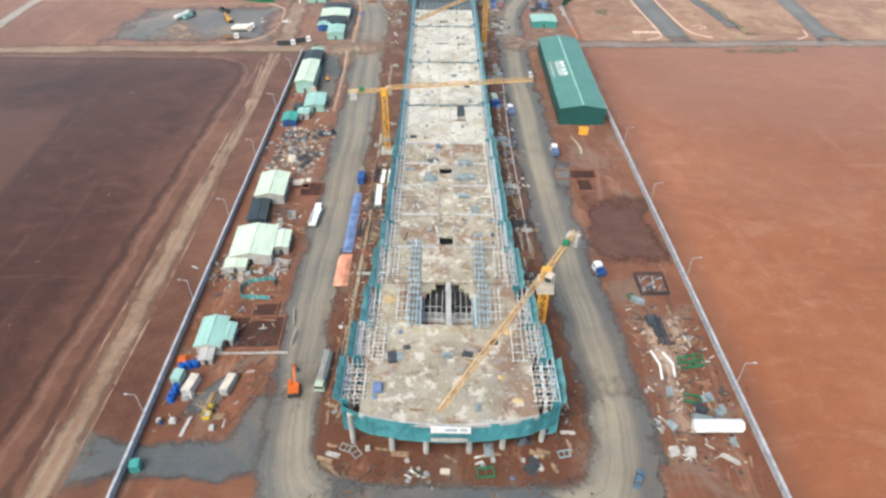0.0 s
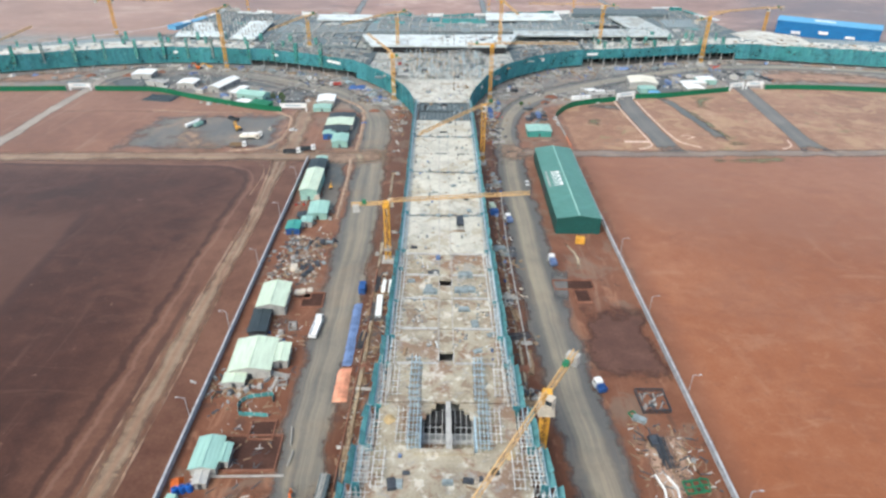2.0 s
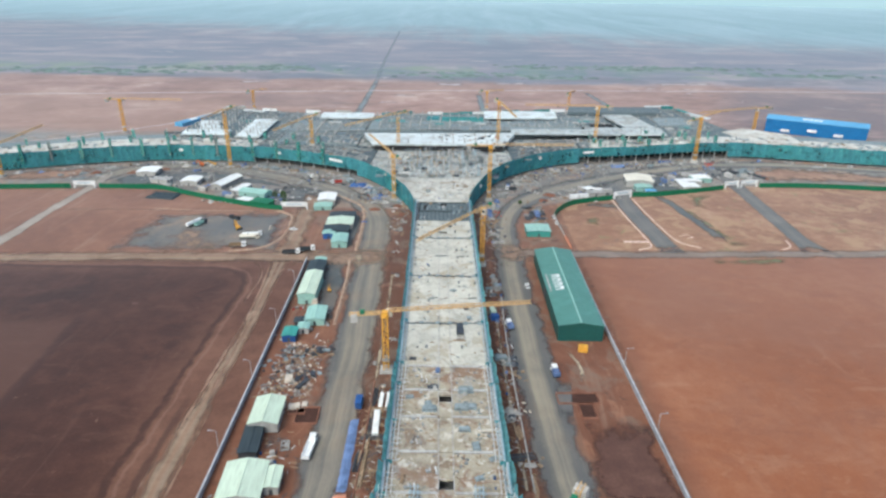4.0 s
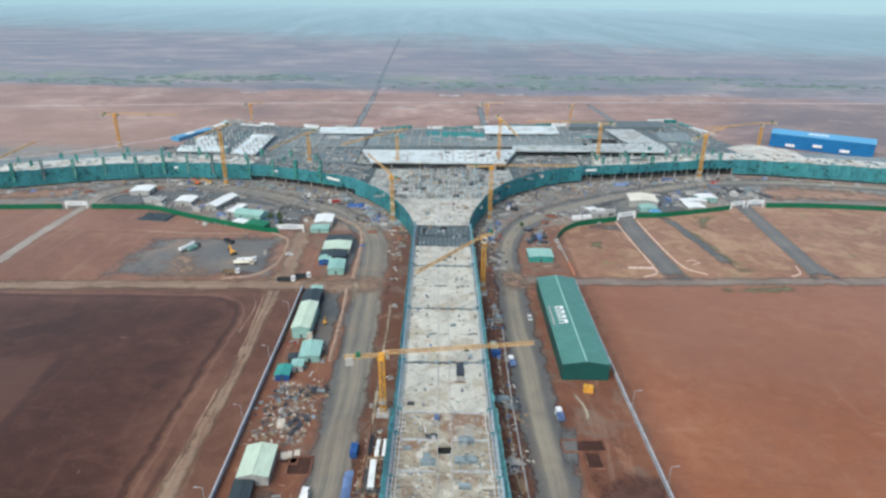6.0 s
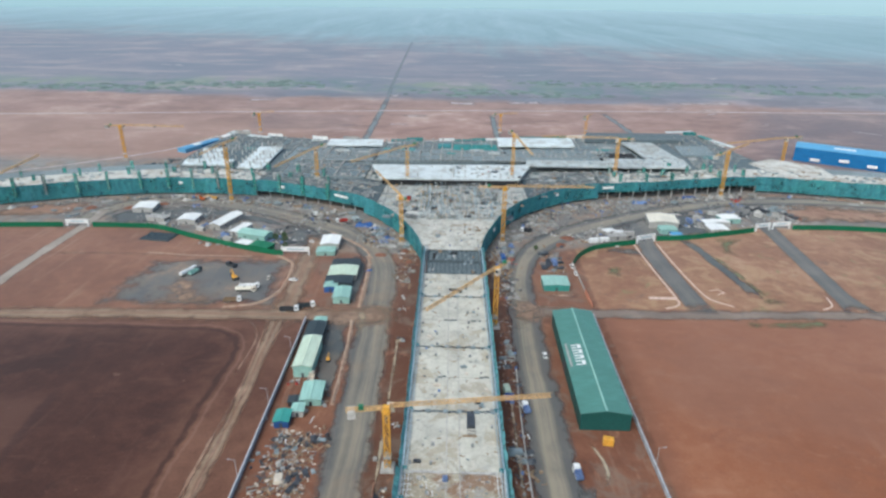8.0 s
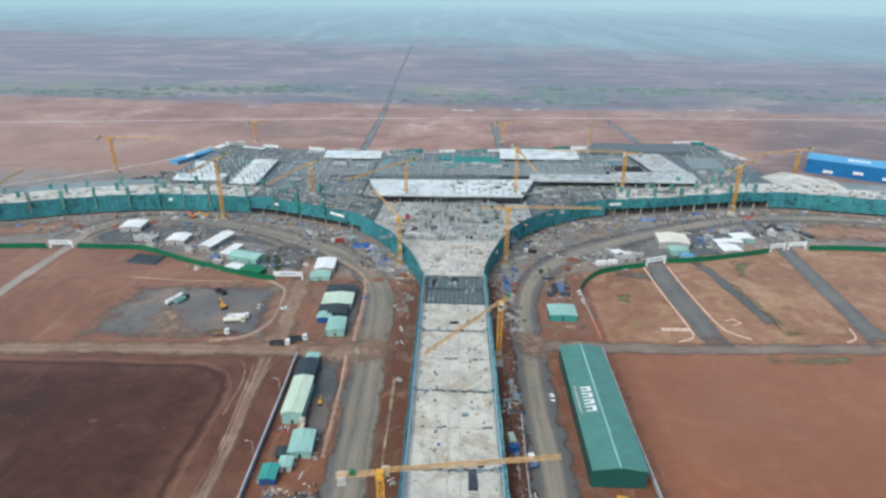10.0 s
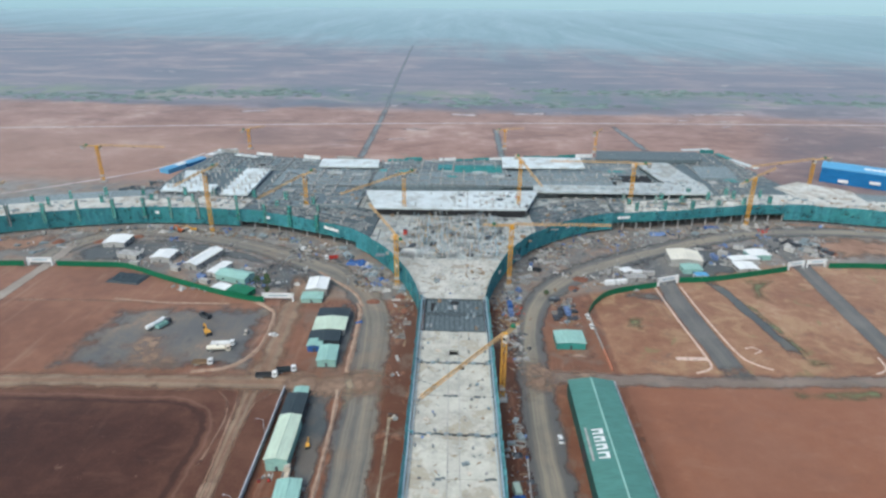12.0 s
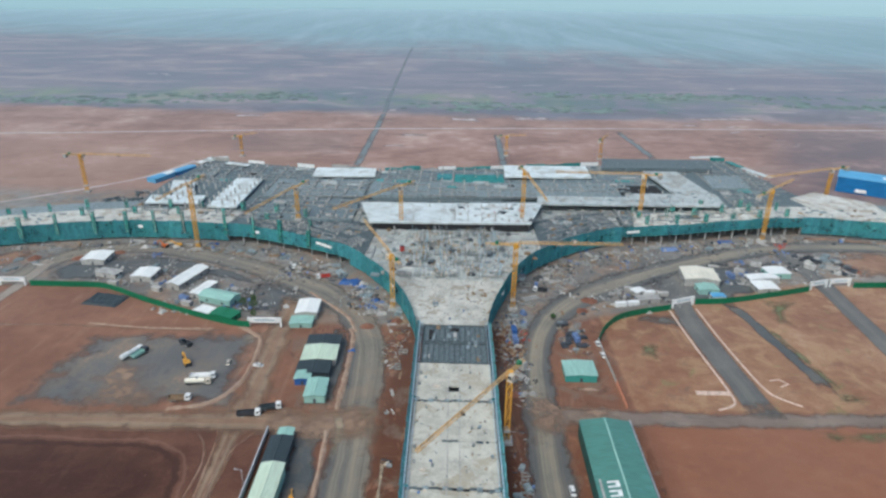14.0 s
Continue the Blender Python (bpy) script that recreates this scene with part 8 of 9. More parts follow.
KINDS = {
    "plank": make_planks(M["timber"]), "plank_pale": make_planks(M["offwhite"], 4, 5.0), "pipe": make_pipes(M["concrete_pale"]), "pipe_dark": make_pipes(M["steel"], 6, 8.0, 0.16),
    "pallet": make_pallet(M["concrete_pale"], "pallet of grey concrete blocks"), "pallet_blue": make_pallet(M["tarp"], "pallet load under blue sheet"), "pallet_white": make_pallet(M["offwhite"], "pallet of white sacks"),
    "frame": make_frames(M["tube_old"], "stacked galvanised scaffold frames"), "frame_blue": make_frames(M["tube_blue"], "stacked pale blue scaffold frames"), "frame_green": make_frames(M["green"], "stacked green steel frames"),
    "form": make_panels(M["form_mid"], "stack of grey formwork panels"), "form_dark": make_panels(M["steel"], "stack of dark formwork panels"), "form_pale": make_panels(M["cream"], "stack of pale plywood panels"),
    "scrap": make_scrap(), "scrap_b": make_scrap(), "drum": make_drums(M["blue"]), "drum_red": make_drums(M["red"]), "board": make_board(M["offwhite"], "pale boards lying loose"), "board_dark": make_board(M["timber"], "brown boards lying loose"),
    "heap_white": make_tarped(M["offwhite"], "heap under a dusty white sheet", 31), "heap_blue": make_tarped(M["tarp"], "heap under a blue sheet", 32), "heap_dark": make_tarped(M["steel"], "dark covered heap of steel", 33),
}
used = set()


def lay(kind, x, y, z=0.0, yaw=0.0, k=1.0):
    """One more of a kind of material, or the first one itself."""
    ob = KINDS[kind]
    m = pose(x, y, z, 0, 0, yaw)
    if kind in used:
        ob = copy_thing(ob, m)
    used.add(kind)
    ob.matrix_basis = m @ Matrix.Diagonal((k, k, k, 1))


def scatter(n, x0, x1, y0, y1, kinds, z=0.0, along=0.0, spread=20.0, lo=0.7, hi=1.3, lean=0.0):
    for _ in range(n):
        y = rc.uniform(y0, y1)
        lay(rc.choice(kinds), rc.uniform(x0, x1) + lean * (y - y0), y, z, along + rc.uniform(-spread, spread) + rc.choice((0, 0, 90)), rc.uniform(lo, hi))


SITE = ["plank", "pipe", "pallet", "frame", "form", "scrap", "board", "board_dark", "plank_pale", "pallet_white", "scrap_b", "heap_white", "pallet_blue", "heap_dark"]
LONG = ["pipe", "pipe_dark", "plank", "board", "board_dark", "plank_pale", "board_dark"]
# beside the pier, both sides
scatter(26, -27.5, -20.5, 98, 200, ["pipe_dark", "plank", "board_dark", "board_dark", "plank"], 0, 2, 8, 0.7, 1.2)
scatter(7, -27, -20, 100, 205, SITE)
scatter(5, -28, -21, 206, 340, SITE, lean=-0.016)
scatter(9, 19.5, 25, 178, 300, SITE, lean=-0.012)
scatter(10, 21.5, 28, 120, 190, LONG, 0, 2, 8, 0.9, 1.4, -0.012)
scatter(18, 20, 28, 196, 300, ["scrap", "frame", "form", "heap_dark", "pallet_blue", "drum"], lean=-0.01)
# round the head of the pier
for kind, x, y, yaw, k in (("frame_green", 9.5, 74.9, 97, 1.0), ("form", 10.4, 80.7, 2, 0.8), ("board_dark", 11.2, 79.5, 91, 0.7), ("pallet", 11.2, 78.0, 5, 0.7), ("pallet_white", 20.6, 78.9, 8, 0.6), ("pallet", 17.8, 78.1, 4, 0.6), ("pallet", 21.6, 76.0, 60, 0.6),
                           ("form_dark", 20.2, 77.4, 12, 0.8), ("form_dark", 19.2, 75.8, 50, 0.7), ("scrap_b", 20.8, 76.2, 70, 0.7), ("plank", -9.3, 79.5, 86, 0.9), ("board_dark", -13.2, 80.4, 84, 0.6), ("pipe", -24.1, 79.0, 75, 0.5), ("frame", -19.2, 79.6, 40, 0.8),
                           ("frame", -21.4, 80.6, 70, 0.7), ("pallet", -16.5, 80.5, 10, 0.8), ("scrap", -6.6, 74.2, 30, 0.8), ("frame_green", -5.4, 75.0, 40, 0.4), ("pallet", -5.0, 75.6, 20, 0.5), ("scrap_b", -3.6, 73.6, 100, 0.8), ("form_pale", 0.7, 75.2, 88, 0.5),
                           ("pallet_blue", 15.1, 73.7, 25, 0.5), ("plank", 22.5, 80.6, 70, 0.7), ("plank", 21.0, 79.9, 66, 0.8), ("heap_dark", 18.2, 83.4, 8, 1.0), ("scrap", 8.2, 78.0, 80, 0.8), ("pallet", -7.6, 77.6, 40, 0.6), ("plank", -24.8, 76.4, 60, 0.8),
                           ("plank", -25.6, 77.8, 75, 0.8), ("board_dark", -23.6, 75.0, 50, 0.7), ("board_dark", 2.0, 78.2, 60, 0.6), ("plank", 24.6, 76.4, 20, 0.6)):
    lay(kind, x, y, 0, yaw, k)
scatter(8, 24, 31, 78, 97, ["board_dark", "frame_blue", "scrap", "plank_pale", "plank"], 0, 0, 20, 0.5, 0.8)
scatter(6, -27, -24, 80, 95, ["board_dark", "plank", "scrap"], 0, 0, 20, 0.5, 0.8)
# store yard by the west wall
scatter(46, -66.5, -48, 195, 229, ["scrap", "scrap_b", "board_dark", "board_dark", "plank", "frame", "form", "pallet", "heap_dark", "form_dark", "pipe_dark"], 0, 0, 40, 0.45, 0.85)
lay("form_pale", -58.8, 205.5, 0, 10, 1.1), lay("pallet_white", -60.5, 212, 0, 30, 1.2)
scatter(10, -62, -48, 138, 146, ["frame", "plank_pale", "pallet_white", "board", "scrap"])
scatter(10, -66, -52, 84, 95, ["scrap", "pallet", "drum", "pallet_white", "board", "plank"])
scatter(9, -60, -50, 155, 172, ["scrap", "pallet_white", "frame", "drum"])
scatter(10, -70, -52, 230, 262, ["scrap", "pallet", "board", "pallet_white", "drum_red"])
for x, y in ((-52.0, 189.5), (-49.6, 190.2), (-54, 189.0)):
    lay("form_pale", x, y, 0, 5, 0.8)
# east store by the wall
lay("pipe_dark", 58, 118, 0, 0, 1.3), lay("pipe_dark", 57.2, 119.5, 0, 2, 1.0), lay("form_dark", 56.2, 121.6, 0, 5, 0.9)
for x, y, r in ((60.9, 106.7, 4), (63.2, 107.1, 8), (65.0, 107.6, -6), (59.7, 95.3, 84)):
    lay("frame_green", x, y, 0, r, 1.0)
for x, y, k in ((64.2, 96.2, 0.6), (64.8, 91.4, 0.6), (66.1, 92.6, 0.6), (62.6, 95.5, 0.5)):
    lay("form", x, y, 0, 8, k), lay("plank", x + 0.9, y - 2.4, 0, 9, k)
lay("form_dark", 60.8, 92.7, 0, 20, 0.8), lay("form", 60.3, 89.2, 0, 80, 1.1), lay("pallet_white", 51.4, 80.7, 0, 8, 1.3), lay("pallet_white", 54.9, 80.4, 0, 80, 1.4)
lay("plank_pale", 63.5, 79.4, 0, 55, 0.8), lay("scrap", 50.4, 89.3, 0, 20, 0.7), lay("scrap_b", 49.8, 86.6, 0, 60, 0.7), lay("scrap", 49.9, 98.1, 0, 10, 0.6), lay("scrap_b", 63.6, 115.1, 0, 35, 1.0), lay("frame_green", 53.2, 130.9, 0, 30, 0.8), lay("form", 54.4, 129.6, 0, 60, 0.9)
scatter(8, 50, 66, 78, 126, ["board_dark", "plank", "scrap", "scrap_b", "form"], 0, 10, 30, 0.4, 0.7)
# below the terminal front
for P, sgn in ((shift(FW, -9), 1), (shift(FE, -9), -1)):
    for p in P:
        if -330 < p.x < 330 and p.y > 400:
            for _ in range(3 if abs(p.x) < 240 else 1):
                q = p + Vector((rc.uniform(-6, 6), rc.uniform(-7, 5)))
                lay(rc.choice(SITE + ["frame", "heap_blue", "drum", "frame_blue"]), q.x, q.y, 0, rc.uniform(0, 180), rc.uniform(0.9, 1.7))
scatter(10, -38, -28, 385, 425, SITE)
scatter(10, -60, -46, 424, 440, SITE)
scatter(9, -34, -24, 345, 405, ["scrap", "board_dark", "pallet", "plank", "frame"], lean=-0.05)
scatter(16, 18, 30, 335, 405, ["scrap", "board", "pallet", "plank", "frame", "heap_blue"], lean=0.05)
scatter(34, 49, 60, 375, 404, ["form_dark", "form_dark", "form", "frame", "form_dark", "board_dark", "form_dark"], 0, 5, 6, 0.7, 1.1)
scatter(20, 50, 110, 410, 440, SITE, lean=0.0)
# the camps
scatter(26, -222, -150, 436, 462, ["pallet", "form", "heap_white", "pallet_white", "plank_pale", "scrap", "frame"])
scatter(26, -165, -112, 404, 436, ["heap_white", "pallet_white", "form", "pallet_blue", "scrap", "pallet"])
scatter(14, -112, -90, 405, 436, ["heap_dark", "pallet", "heap_white", "scrap"])
scatter(34, 150, 205, 452, 486, ["heap_white", "pallet_white", "form", "pallet_blue", "scrap", "pallet", "heap_dark", "plank_pale"])
scatter(22, 212, 240, 470, 500, ["form", "form_dark", "pipe", "heap_dark", "pipe_dark", "heap_white"], 0, 40, 15, 1.0, 1.7)
scatter(10, -300, -250, 448, 470, ["form", "scrap", "board"])
# on the pier deck
for x, y, k, r, q in ((-10.5, 105.7, "pallet_blue", 0, 0.6), (-8.7, 100.9, "form_dark", 90, 0.4), (-11.9, 98.5, "board_dark", 0, 0.7), (-10.1, 97.8, "form", 0, 0.6), (0.9, 98.4, "form", 90, 0.6), (5.7, 99.0, "board_dark", 90, 0.6),
                      (6.6, 96.8, "board_dark", 70, 0.6), (-15.0, 86.0, "pallet_blue", 10, 0.6), (-5.5, 82.9, "board_dark", 90, 0.6), (7.7, 83.7, "form", 0, 0.5), (-14.6, 91.8, "board_dark", 80, 0.5), (8.7, 99.5, "form_dark", 0, 0.35)):
    lay(k, x, y, DECK, r, q)
scatter(16, -14, -3, 140, 198, ["board_dark", "plank", "form", "scrap", "pallet", "scrap_b"], DECK, 0, 25, 0.45, 0.9)
scatter(16, 3, 14, 140, 198, ["board_dark", "plank", "form", "scrap", "pallet", "scrap_b", "drum"], DECK, 0, 25, 0.45, 0.9)
scatter(14, -14, -3, 202, 340, ["form", "board", "pallet", "drum_red", "pallet_blue", "form_pale"], DECK, 0, 20, 0.4, 0.7, -0.015)
scatter(14, 3, 13, 202, 340, ["form", "board", "pallet", "drum_red", "pallet_white", "form_pale"], DECK, 0, 20, 0.4, 0.7, -0.015)
for x, y, k in ((6.4, 185, 1.2), (4.9, 175.8, 1.1), (7.4, 176.1, 1.1), (-5.4, 174.8, 1.1)):
    lay("form", x, y, DECK, 90, k)
lay("heap_dark", -4.6, 186.5, DECK, 5, 1.1), lay("pallet_blue", -3.2, 195.8, DECK, 0, 1.2)
lay("form_dark", 5.1, 223.0, DECK, 0, 1.1), lay("form_dark", 5.0, 226.8, DECK, 0, 1.0), lay("board_dark", 4.8, 216.5, DECK, 90, 0.9), lay("frame", 5.2, 218.2, DECK, 80, 0.8)
lay("form_dark", -12.4, 203.7, DECK, 90, 0.6), lay("pallet_blue", -14.4, 88.3, DECK, 0, 1.5), lay("form_dark", -11.8, 97.7, DECK, 10, 0.8), lay("form_dark", 5.7, 98.9, DECK, 80, 0.6)
# on the neck and in the hall
scatter(30, -22, 16, 384, 424, ["board", "form", "pallet", "scrap", "drum", "plank"], DECK, 0, 30, 0.5, 0.9)
scatter(70, -50, 36, 430, 498, ["plank_pale", "form", "frame", "pallet", "scrap", "form_dark", "plank", "board", "scrap_b"], 10.92, 0, 30, 0.8, 1.5)
lay("drum_red", -37, 467, 10.92, 0, 3.0)
scatter(24, -8, 50, 505, 538, ["form_dark", "scrap", "pallet", "drum_red", "board_dark", "frame"], 17.06, 0, 30, 0.7, 1.2)

# pipelines beside the pier
for pts, mat, lb in (([(53.5, 110.5), (54.7, 106), (54.1, 101.3)], "white", "curved white pipe lying in the east store"), ([(56.4, 110.1), (58.0, 106.5), (57.5, 102.2)], "white", "curved white pipe lying in the east store"), ([(-27.3, 96), (-26.8, 130), (-26.3, 165), (-26.6, 205)], "mound", "long brown pipe lying along the haul road"), ([(-25.4, 100), (-25.0, 140), (-24.9, 178)], "timber", "long brown pipe lying beside the pier"),
                     ([(26.2, 150), (25.4, 185), (24.6, 230), (25.2, 275)], "concrete_pale", "long pale pipe lying beside the pier")):
    line = thing("pipeline", lb, "pipe")
    P = curve(pts, 6)
    for a, b in zip(P, P[1:]):
        part("pipe", Mb().tube((a.x, a.y, 0.3), (b.x, b.y, 0.3), 0.3, 8), M[mat], line)

# ---- loose debris ----
def debris(name, n, zones, mat, label, lo, hi, seed):
    """Countless chips and offcuts lying about, as one mesh."""
    r = random.Random(seed)
    mb = Mb()
    for _ in range(n):
        x0, x1, y0, y1, z = r.choice(zones)
        x, y, a, l, w = r.uniform(x0, x1), r.uniform(y0, y1), r.uniform(0, 3.14), r.uniform(lo, hi), r.uniform(0.1, 0.45)
        if z > 5:
            x += xc(y)
        mb.beam((x - math.cos(a) * l / 2, y - math.sin(a) * l / 2, z + 0.08), (x + math.cos(a) * l / 2, y + math.sin(a) * l / 2, z + 0.12), w, 0.16)
    return tagged(new(name, mb.mesh(name, mat)), label, "debris", "", "stuff")


SIDE = [(-28, -19, 92, 200, 0), (-28, -19, 92, 200, 0), (19, 25, 150, 320, 0), (-66, -49, 194, 230, 0), (-66, -49, 194, 230, 0), (50, 69, 78, 128, 0), (-66, -46, 84, 176, 0), (-38, -26, 360, 424, 0), (18, 29, 350, 420, 0), (50, 62, 372, 404, 0), (19, 29, 330, 408, 0)]
CAMP = [(-220, -100, 440, 492, 0), (-160, -60, 404, 470, 0), (40, 130, 430, 500, 0), (130, 245, 450, 522, 0), (-320, -220, 470, 492, 0)]
TOP = [(-15, -3, 126, 199, DECK), (3, 15, 126, 199, DECK), (-14, 14, 200, 344, DECK), (-18, 16, 382, 430, DECK), (-45, 40, 432, 498, 10.9)]
debris("timber_debris", 1200, SIDE, M["timber"], "offcuts of timber strewn over the red soil", 0.6, 3.0, 61)
debris("pale_debris", 800, SIDE + CAMP, M["offwhite"], "pale offcuts and rubble strewn over the site", 0.4, 2.2, 62)
debris("grey_debris", 1500, CAMP + CAMP + SIDE, M["steel"], "dark scrap strewn over the site", 0.6, 3.2, 63)
debris("light_debris", 420, CAMP, M["concrete"], "grey rubble strewn below the terminal", 0.8, 3.6, 64)
debris("deck_debris", 260, TOP, M["form"], "dark offcuts strewn over the concrete decks", 0.3, 1.6, 65)
debris("deck_timber", 330, TOP, M["timber"], "timber offcuts strewn over the concrete decks", 0.3, 1.8, 66)

def jumble(name, n, zones, mat, label, lo, hi, tall, seed):
    """Countless crates, offcuts, sheets and sacks standing about, as one mesh."""
    r = random.Random(seed)
    mb = Mb()
    knots = [(r.choice(zones), r.random(), r.random()) for _ in range(max(4, n // 6))]
    for _ in range(n):
        (x0, x1, y0, y1, z), u, w = r.choice(knots)
        x, y, a = x0 + (x1 - x0) * u + r.gauss(0, 3.0), y0 + (y1 - y0) * w + r.gauss(0, 3.0), r.uniform(0, 3.14)
        l, d, h = r.uniform(lo, hi), r.uniform(lo, hi) * 0.45, r.uniform(0.15, tall)
        k = len(mb.v)
        mb.box(-l / 2, l / 2, -d / 2, d / 2, z - 0.02, z + h, min(0.1, d * 0.2))
        c, q = math.cos(a), math.sin(a)
        mb.v[k:] = [(x + p[0] * c - p[1] * q, y + p[0] * q + p[1] * c, p[2]) for p in mb.v[k:]]
    return tagged(new(name, mb.mesh(name, mat)), label, "clutter", "", "stuff")


YARD = [(-225, -150, 436, 470, 0), (-165, -112, 404, 440, 0), (84, 120, 424, 444, 0), (150, 205, 452, 488, 0), (212, 244, 466, 502, 0)]
FRONT = [(-200, -110, 478, 492, 0), (-110, -66, 448, 466, 0), (-62, -44, 408, 436, 0), (40, 66, 432, 474, 0), (66, 130, 474, 500, 0), (130, 220, 500, 516, 0), (20, 30, 340, 408, 0)]
STORE = [(-66, -49, 194, 230, 0), (-66, -58, 136, 143, 0), (20, 25, 130, 240, 0)]
BACK_W = [(-318, -300, 542, 556, 0), (-300, -280, 548, 574, 0), (-286, -262, 556, 588, 0), (-268, -244, 560, 604, 0)]
HEAD = [(-24, 28, 70, 78, 0), (24, 31, 80, 96, 0), (50, 68, 78, 122, 0)]
jumble("white_clutter", 420, YARD + FRONT, M["offwhite"], "white crates, sheets and sacks in the camps", 0.6, 3.2, 1.4, 71)
jumble("grey_clutter", 520, YARD + FRONT + STORE, M["concrete"], "grey blocks and formwork offcuts on the site", 0.5, 2.6, 1.0, 72)
jumble("dark_clutter", 520, YARD + FRONT + STORE, M["steel"], "dark steel and sheeting lying on the site", 0.5, 2.8, 0.9, 73)
jumble("blue_clutter", 90, YARD + FRONT, M["tarp"], "blue sheeted goods on the site", 0.8, 3.2, 1.2, 74)
jumble("red_clutter", 26, YARD + FRONT, M["red"], "red painted goods on the site", 0.6, 2.2, 1.0, 75)
jumble("brown_clutter", 300, STORE + FRONT, M["timber"], "timber crates and plywood on the site", 0.5, 2.6, 0.8, 76)
jumble("pale_clutter", 70, STORE, M["cream"], "pale plywood and sacks on the site", 0.4, 1.8, 0.7, 77)
jumble("muddy_clutter", 300, HEAD, M["muddy"], "mud-caked boards and clods round the pier's head", 0.3, 1.7, 0.3, 78)
jumble("small_clutter", 160, HEAD, M["steel"], "dark steel offcuts round the pier's head", 0.3, 1.2, 0.3, 79)
jumble("stone_clutter", 36, HEAD, M["concrete"], "broken grey concrete round the pier's head", 0.3, 1.1, 0.4, 80)

jumble("stacked_clutter", 260, BACK_W, M["form_dark"], "dark formwork stacked behind the west wing", 1.0, 5.0, 2.2, 81)
jumble("pale_stacks", 150, BACK_W, M["concrete"], "grey concrete pieces behind the west wing", 0.8, 3.5, 1.6, 82)
jumble("white_stacks", 60, BACK_W, M["offwhite"], "white goods behind the west wing", 0.8, 3.0, 1.6, 83)

# ---- soil heaps ----
for i, (x, y, r, h) in enumerate(((-34, 400, 4, 1.5), (-30, 385, 3, 1.2), (23, 340, 3, 1.0), (25, 150, 2.5, 0.9), (-24.5, 150, 2.5, 0.8), (-48, 394, 4, 1.2), (70, 428, 5, 1.4), (64, 416, 4, 1.2), (-240, 470, 5, 1.4), (-268, 468, 5, 1.4), (-220, 480, 4, 1.2), (240, 478, 6, 1.6))):
    mound(x, y, r, h, M["mound"], "low heap of loose red soil", 53 + i)
for i, (x, y, r, h) in enumerate(((-14.0, 117.6, 1.9, 1.0), (15.9, 106.5, 1.6, 0.7), (13.2, 92.2, 1.0, 0.5), (16.3, 85.8, 1.3, 0.4))):
    mound(x, y, r, h, M["sand"], "small heap of yellow sand on the deck", 80 + i).matrix_basis.translation.z = DECK

# ---- trees behind the hoarding ----
def tree(x, y, h, seed):
    r = random.Random(seed)
    t = thing("tree", "small dark green tree among the site huts", "tree", (x, y, 0), 0, "trees in the camp")
    tr = Mb().tube((0, 0, 0), (0.1, 0, h * 0.5), 0.16, 7)
    for k in range(4):
        a = r.uniform(0, 6.28)
        tr.beam((0.1, 0, h * (0.35 + 0.06 * k)), (math.cos(a) * h * 0.25, math.sin(a) * h * 0.25, h * (0.6 + 0.06 * k)), 0.1)
    part("trunk", tr, M["timber"], t)
    v, f = [], []
    for k in range(420):
        p = Vector((r.gauss(0, 1), r.gauss(0, 1), r.gauss(0, 1))).normalized() * r.uniform(0.5, 1.0) ** 0.6
        c = Vector((p.x * h * 0.34, p.y * h * 0.34, h * 0.66 + p.z * h * 0.32))
        n = Vector((r.uniform(-1, 1), r.uniform(-1, 1), r.uniform(0, 1))).normalized()
        a = n.orthogonal().normalized() * r.uniform(.18, .36)
        b = n.cross(a)
        q = len(v)
        v += [c - a, c + b * 0.6, c + a, c - b * 0.6]
        f.append((q, q + 1, q + 2, q + 3))
    part("crown", Mb().add(v, f), M["leaf"], t)


def make_leaf():
    n = Nodes("tree_leaf")
    return n.done(n.mix(n.island(), (0.035, 0.085, 0.030), (0.085, 0.130, 0.045)), 0.6)


M["leaf"] = make_leaf()
for i, (x, y, h) in enumerate(((-117, 411, 6), (-110.5, 408.5, 6.5), (-113, 416, 5), (-108, 400, 4.5), (47, 405, 4))):
    tree(x, y, h, 90 + i)
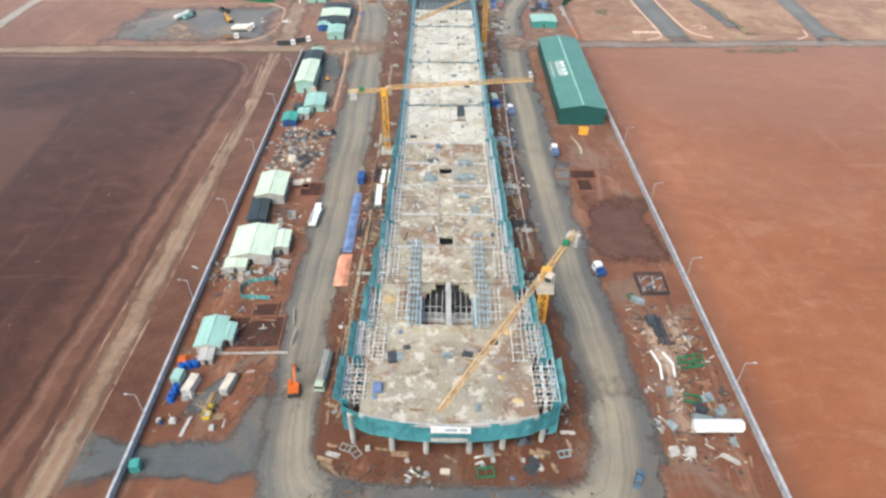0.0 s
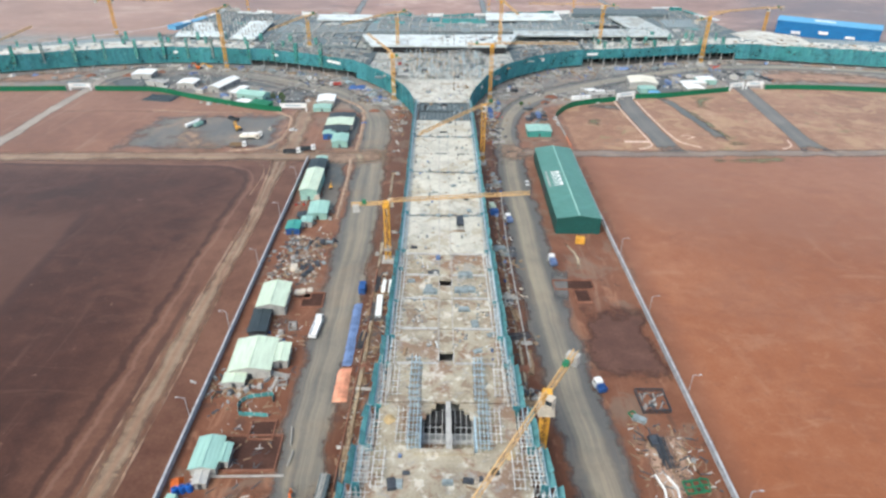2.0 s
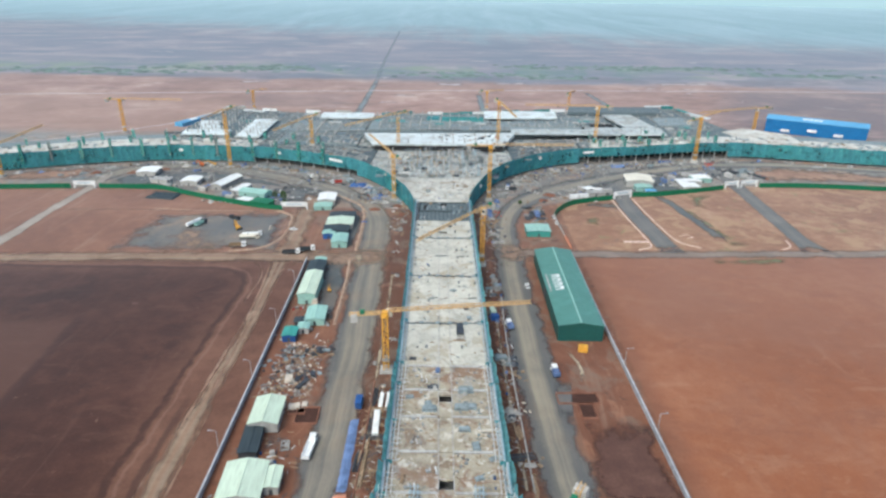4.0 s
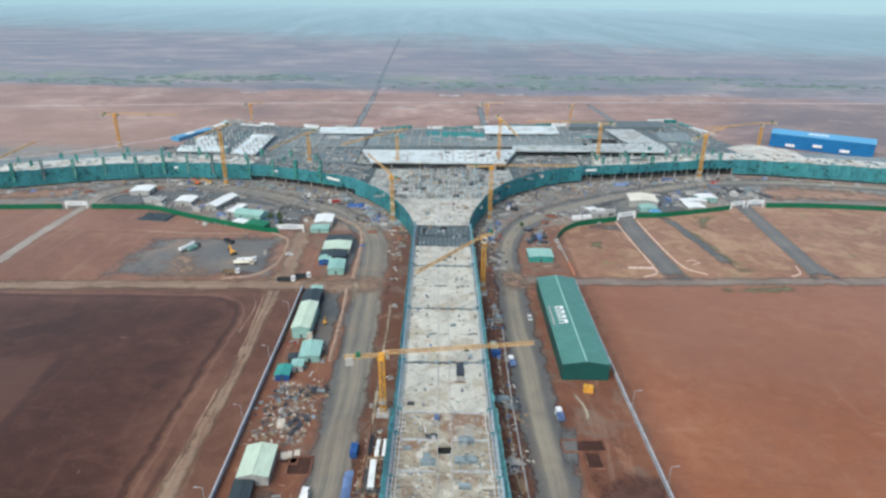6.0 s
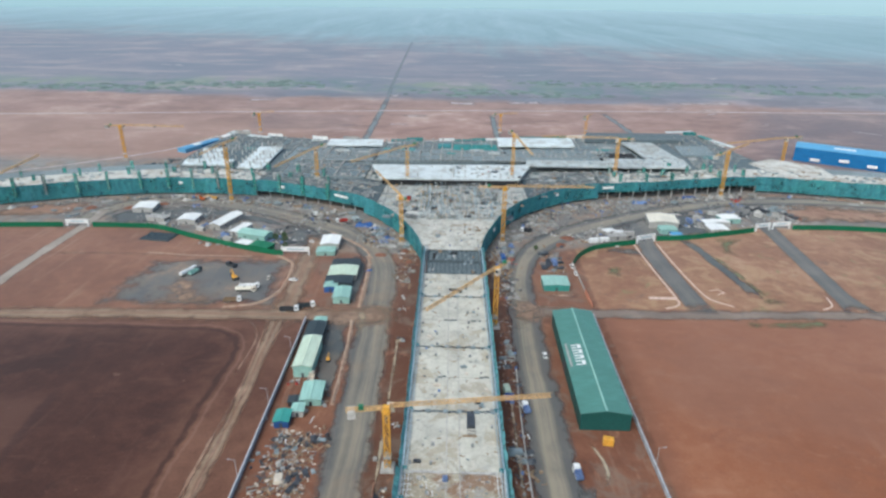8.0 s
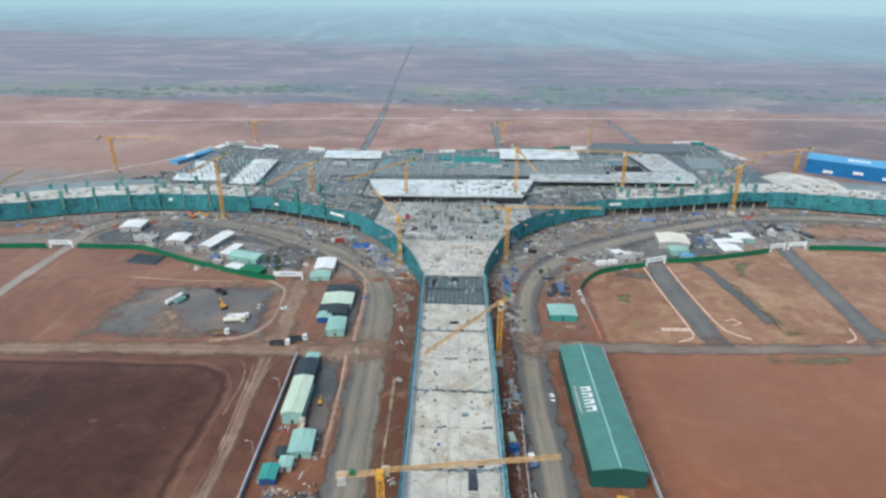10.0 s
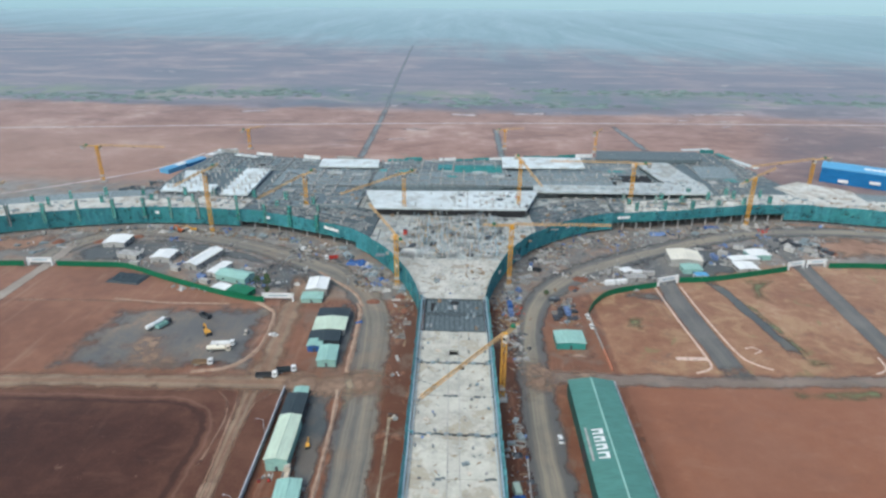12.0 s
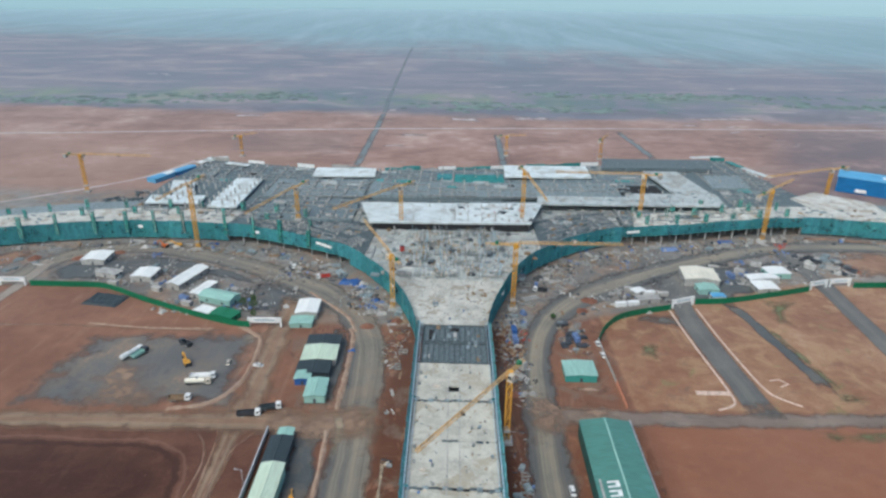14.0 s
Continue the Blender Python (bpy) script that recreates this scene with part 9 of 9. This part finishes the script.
# blue hall beside the terminal's west corner
shed("blue_store", -266.0, 641, -22, 10, 22, 3.6, 1.0, M["blue_roof"], M["blue_roof"], "low store with light blue roof and blue walls", over=0.3, doors=0, windows=0)
shed("blue_store", -256.5, 665, -22, 9, 24, 3.2, 0.8, M["blue_roof"], M["blue_wall"], "long low store with light blue roof", over=0.3, doors=0, windows=0)
shed("camp_shed", -262.5, 648, -22, 6, 9, 4.2, 0.5, M["roof_white"], M["offwhite"], "white roofed hut beside the blue stores", "camp sheds", windows=1)
shed("camp_shed", -247.0, 690, -22, 7, 14, 3.6, 0.5, M["roof_white"], M["offwhite"], "white roofed hut behind the terminal", "camp sheds", windows=1)


# ---- woods and scrub far behind the terminal ----
def far_growth(name, label, mat, spots):
    """Countless small irregular crowns as one mesh."""
    r = random.Random(91)
    v, f = [], []
    for x, y, w, h in spots:
        k, a0 = len(v), r.uniform(0, 6.28)
        for ring, (rad, z) in enumerate(((1.0, 0.0), (1.05, 0.45), (0.6, 0.9))):
            for i in range(6):
                a, q = a0 + i * 1.047 + 0.5 * ring, w * rad * r.uniform(0.7, 1.3)
                v.append((x + math.cos(a) * q, y + math.sin(a) * q, h * z * r.uniform(0.8, 1.2)))
        v.append((x, y, h * r.uniform(0.95, 1.2)))
        for ring in range(2):
            b = k + 6 * ring
            f += [(b + i, b + (i + 1) % 6, b + 6 + (i + 1) % 6, b + 6 + i) for i in range(6)]
        f += [(k + 12 + i, k + 12 + (i + 1) % 6, k + 18) for i in range(6)]
    return tagged(new(name, Mb().add(v, f).mesh(name, mat)), label, "trees", "", "stuff")


rf = random.Random(92)
spots = []
for cx, cy, wx, wy, n in ((-560, 1025, 120, 20, 90), (-320, 1070, 130, 25, 130), (30, 1020, 90, 25, 60), (330, 1125, 200, 18, 150), (560, 1050, 90, 18, 70), (-900, 1030, 160, 25, 90), (180, 1000, 60, 12, 30)):
    spots += [(rf.gauss(cx, wx * 0.6), rf.gauss(cy, wy * 0.7), rf.uniform(2, 9), rf.uniform(0.6, 1.6)) for _ in range(n)]
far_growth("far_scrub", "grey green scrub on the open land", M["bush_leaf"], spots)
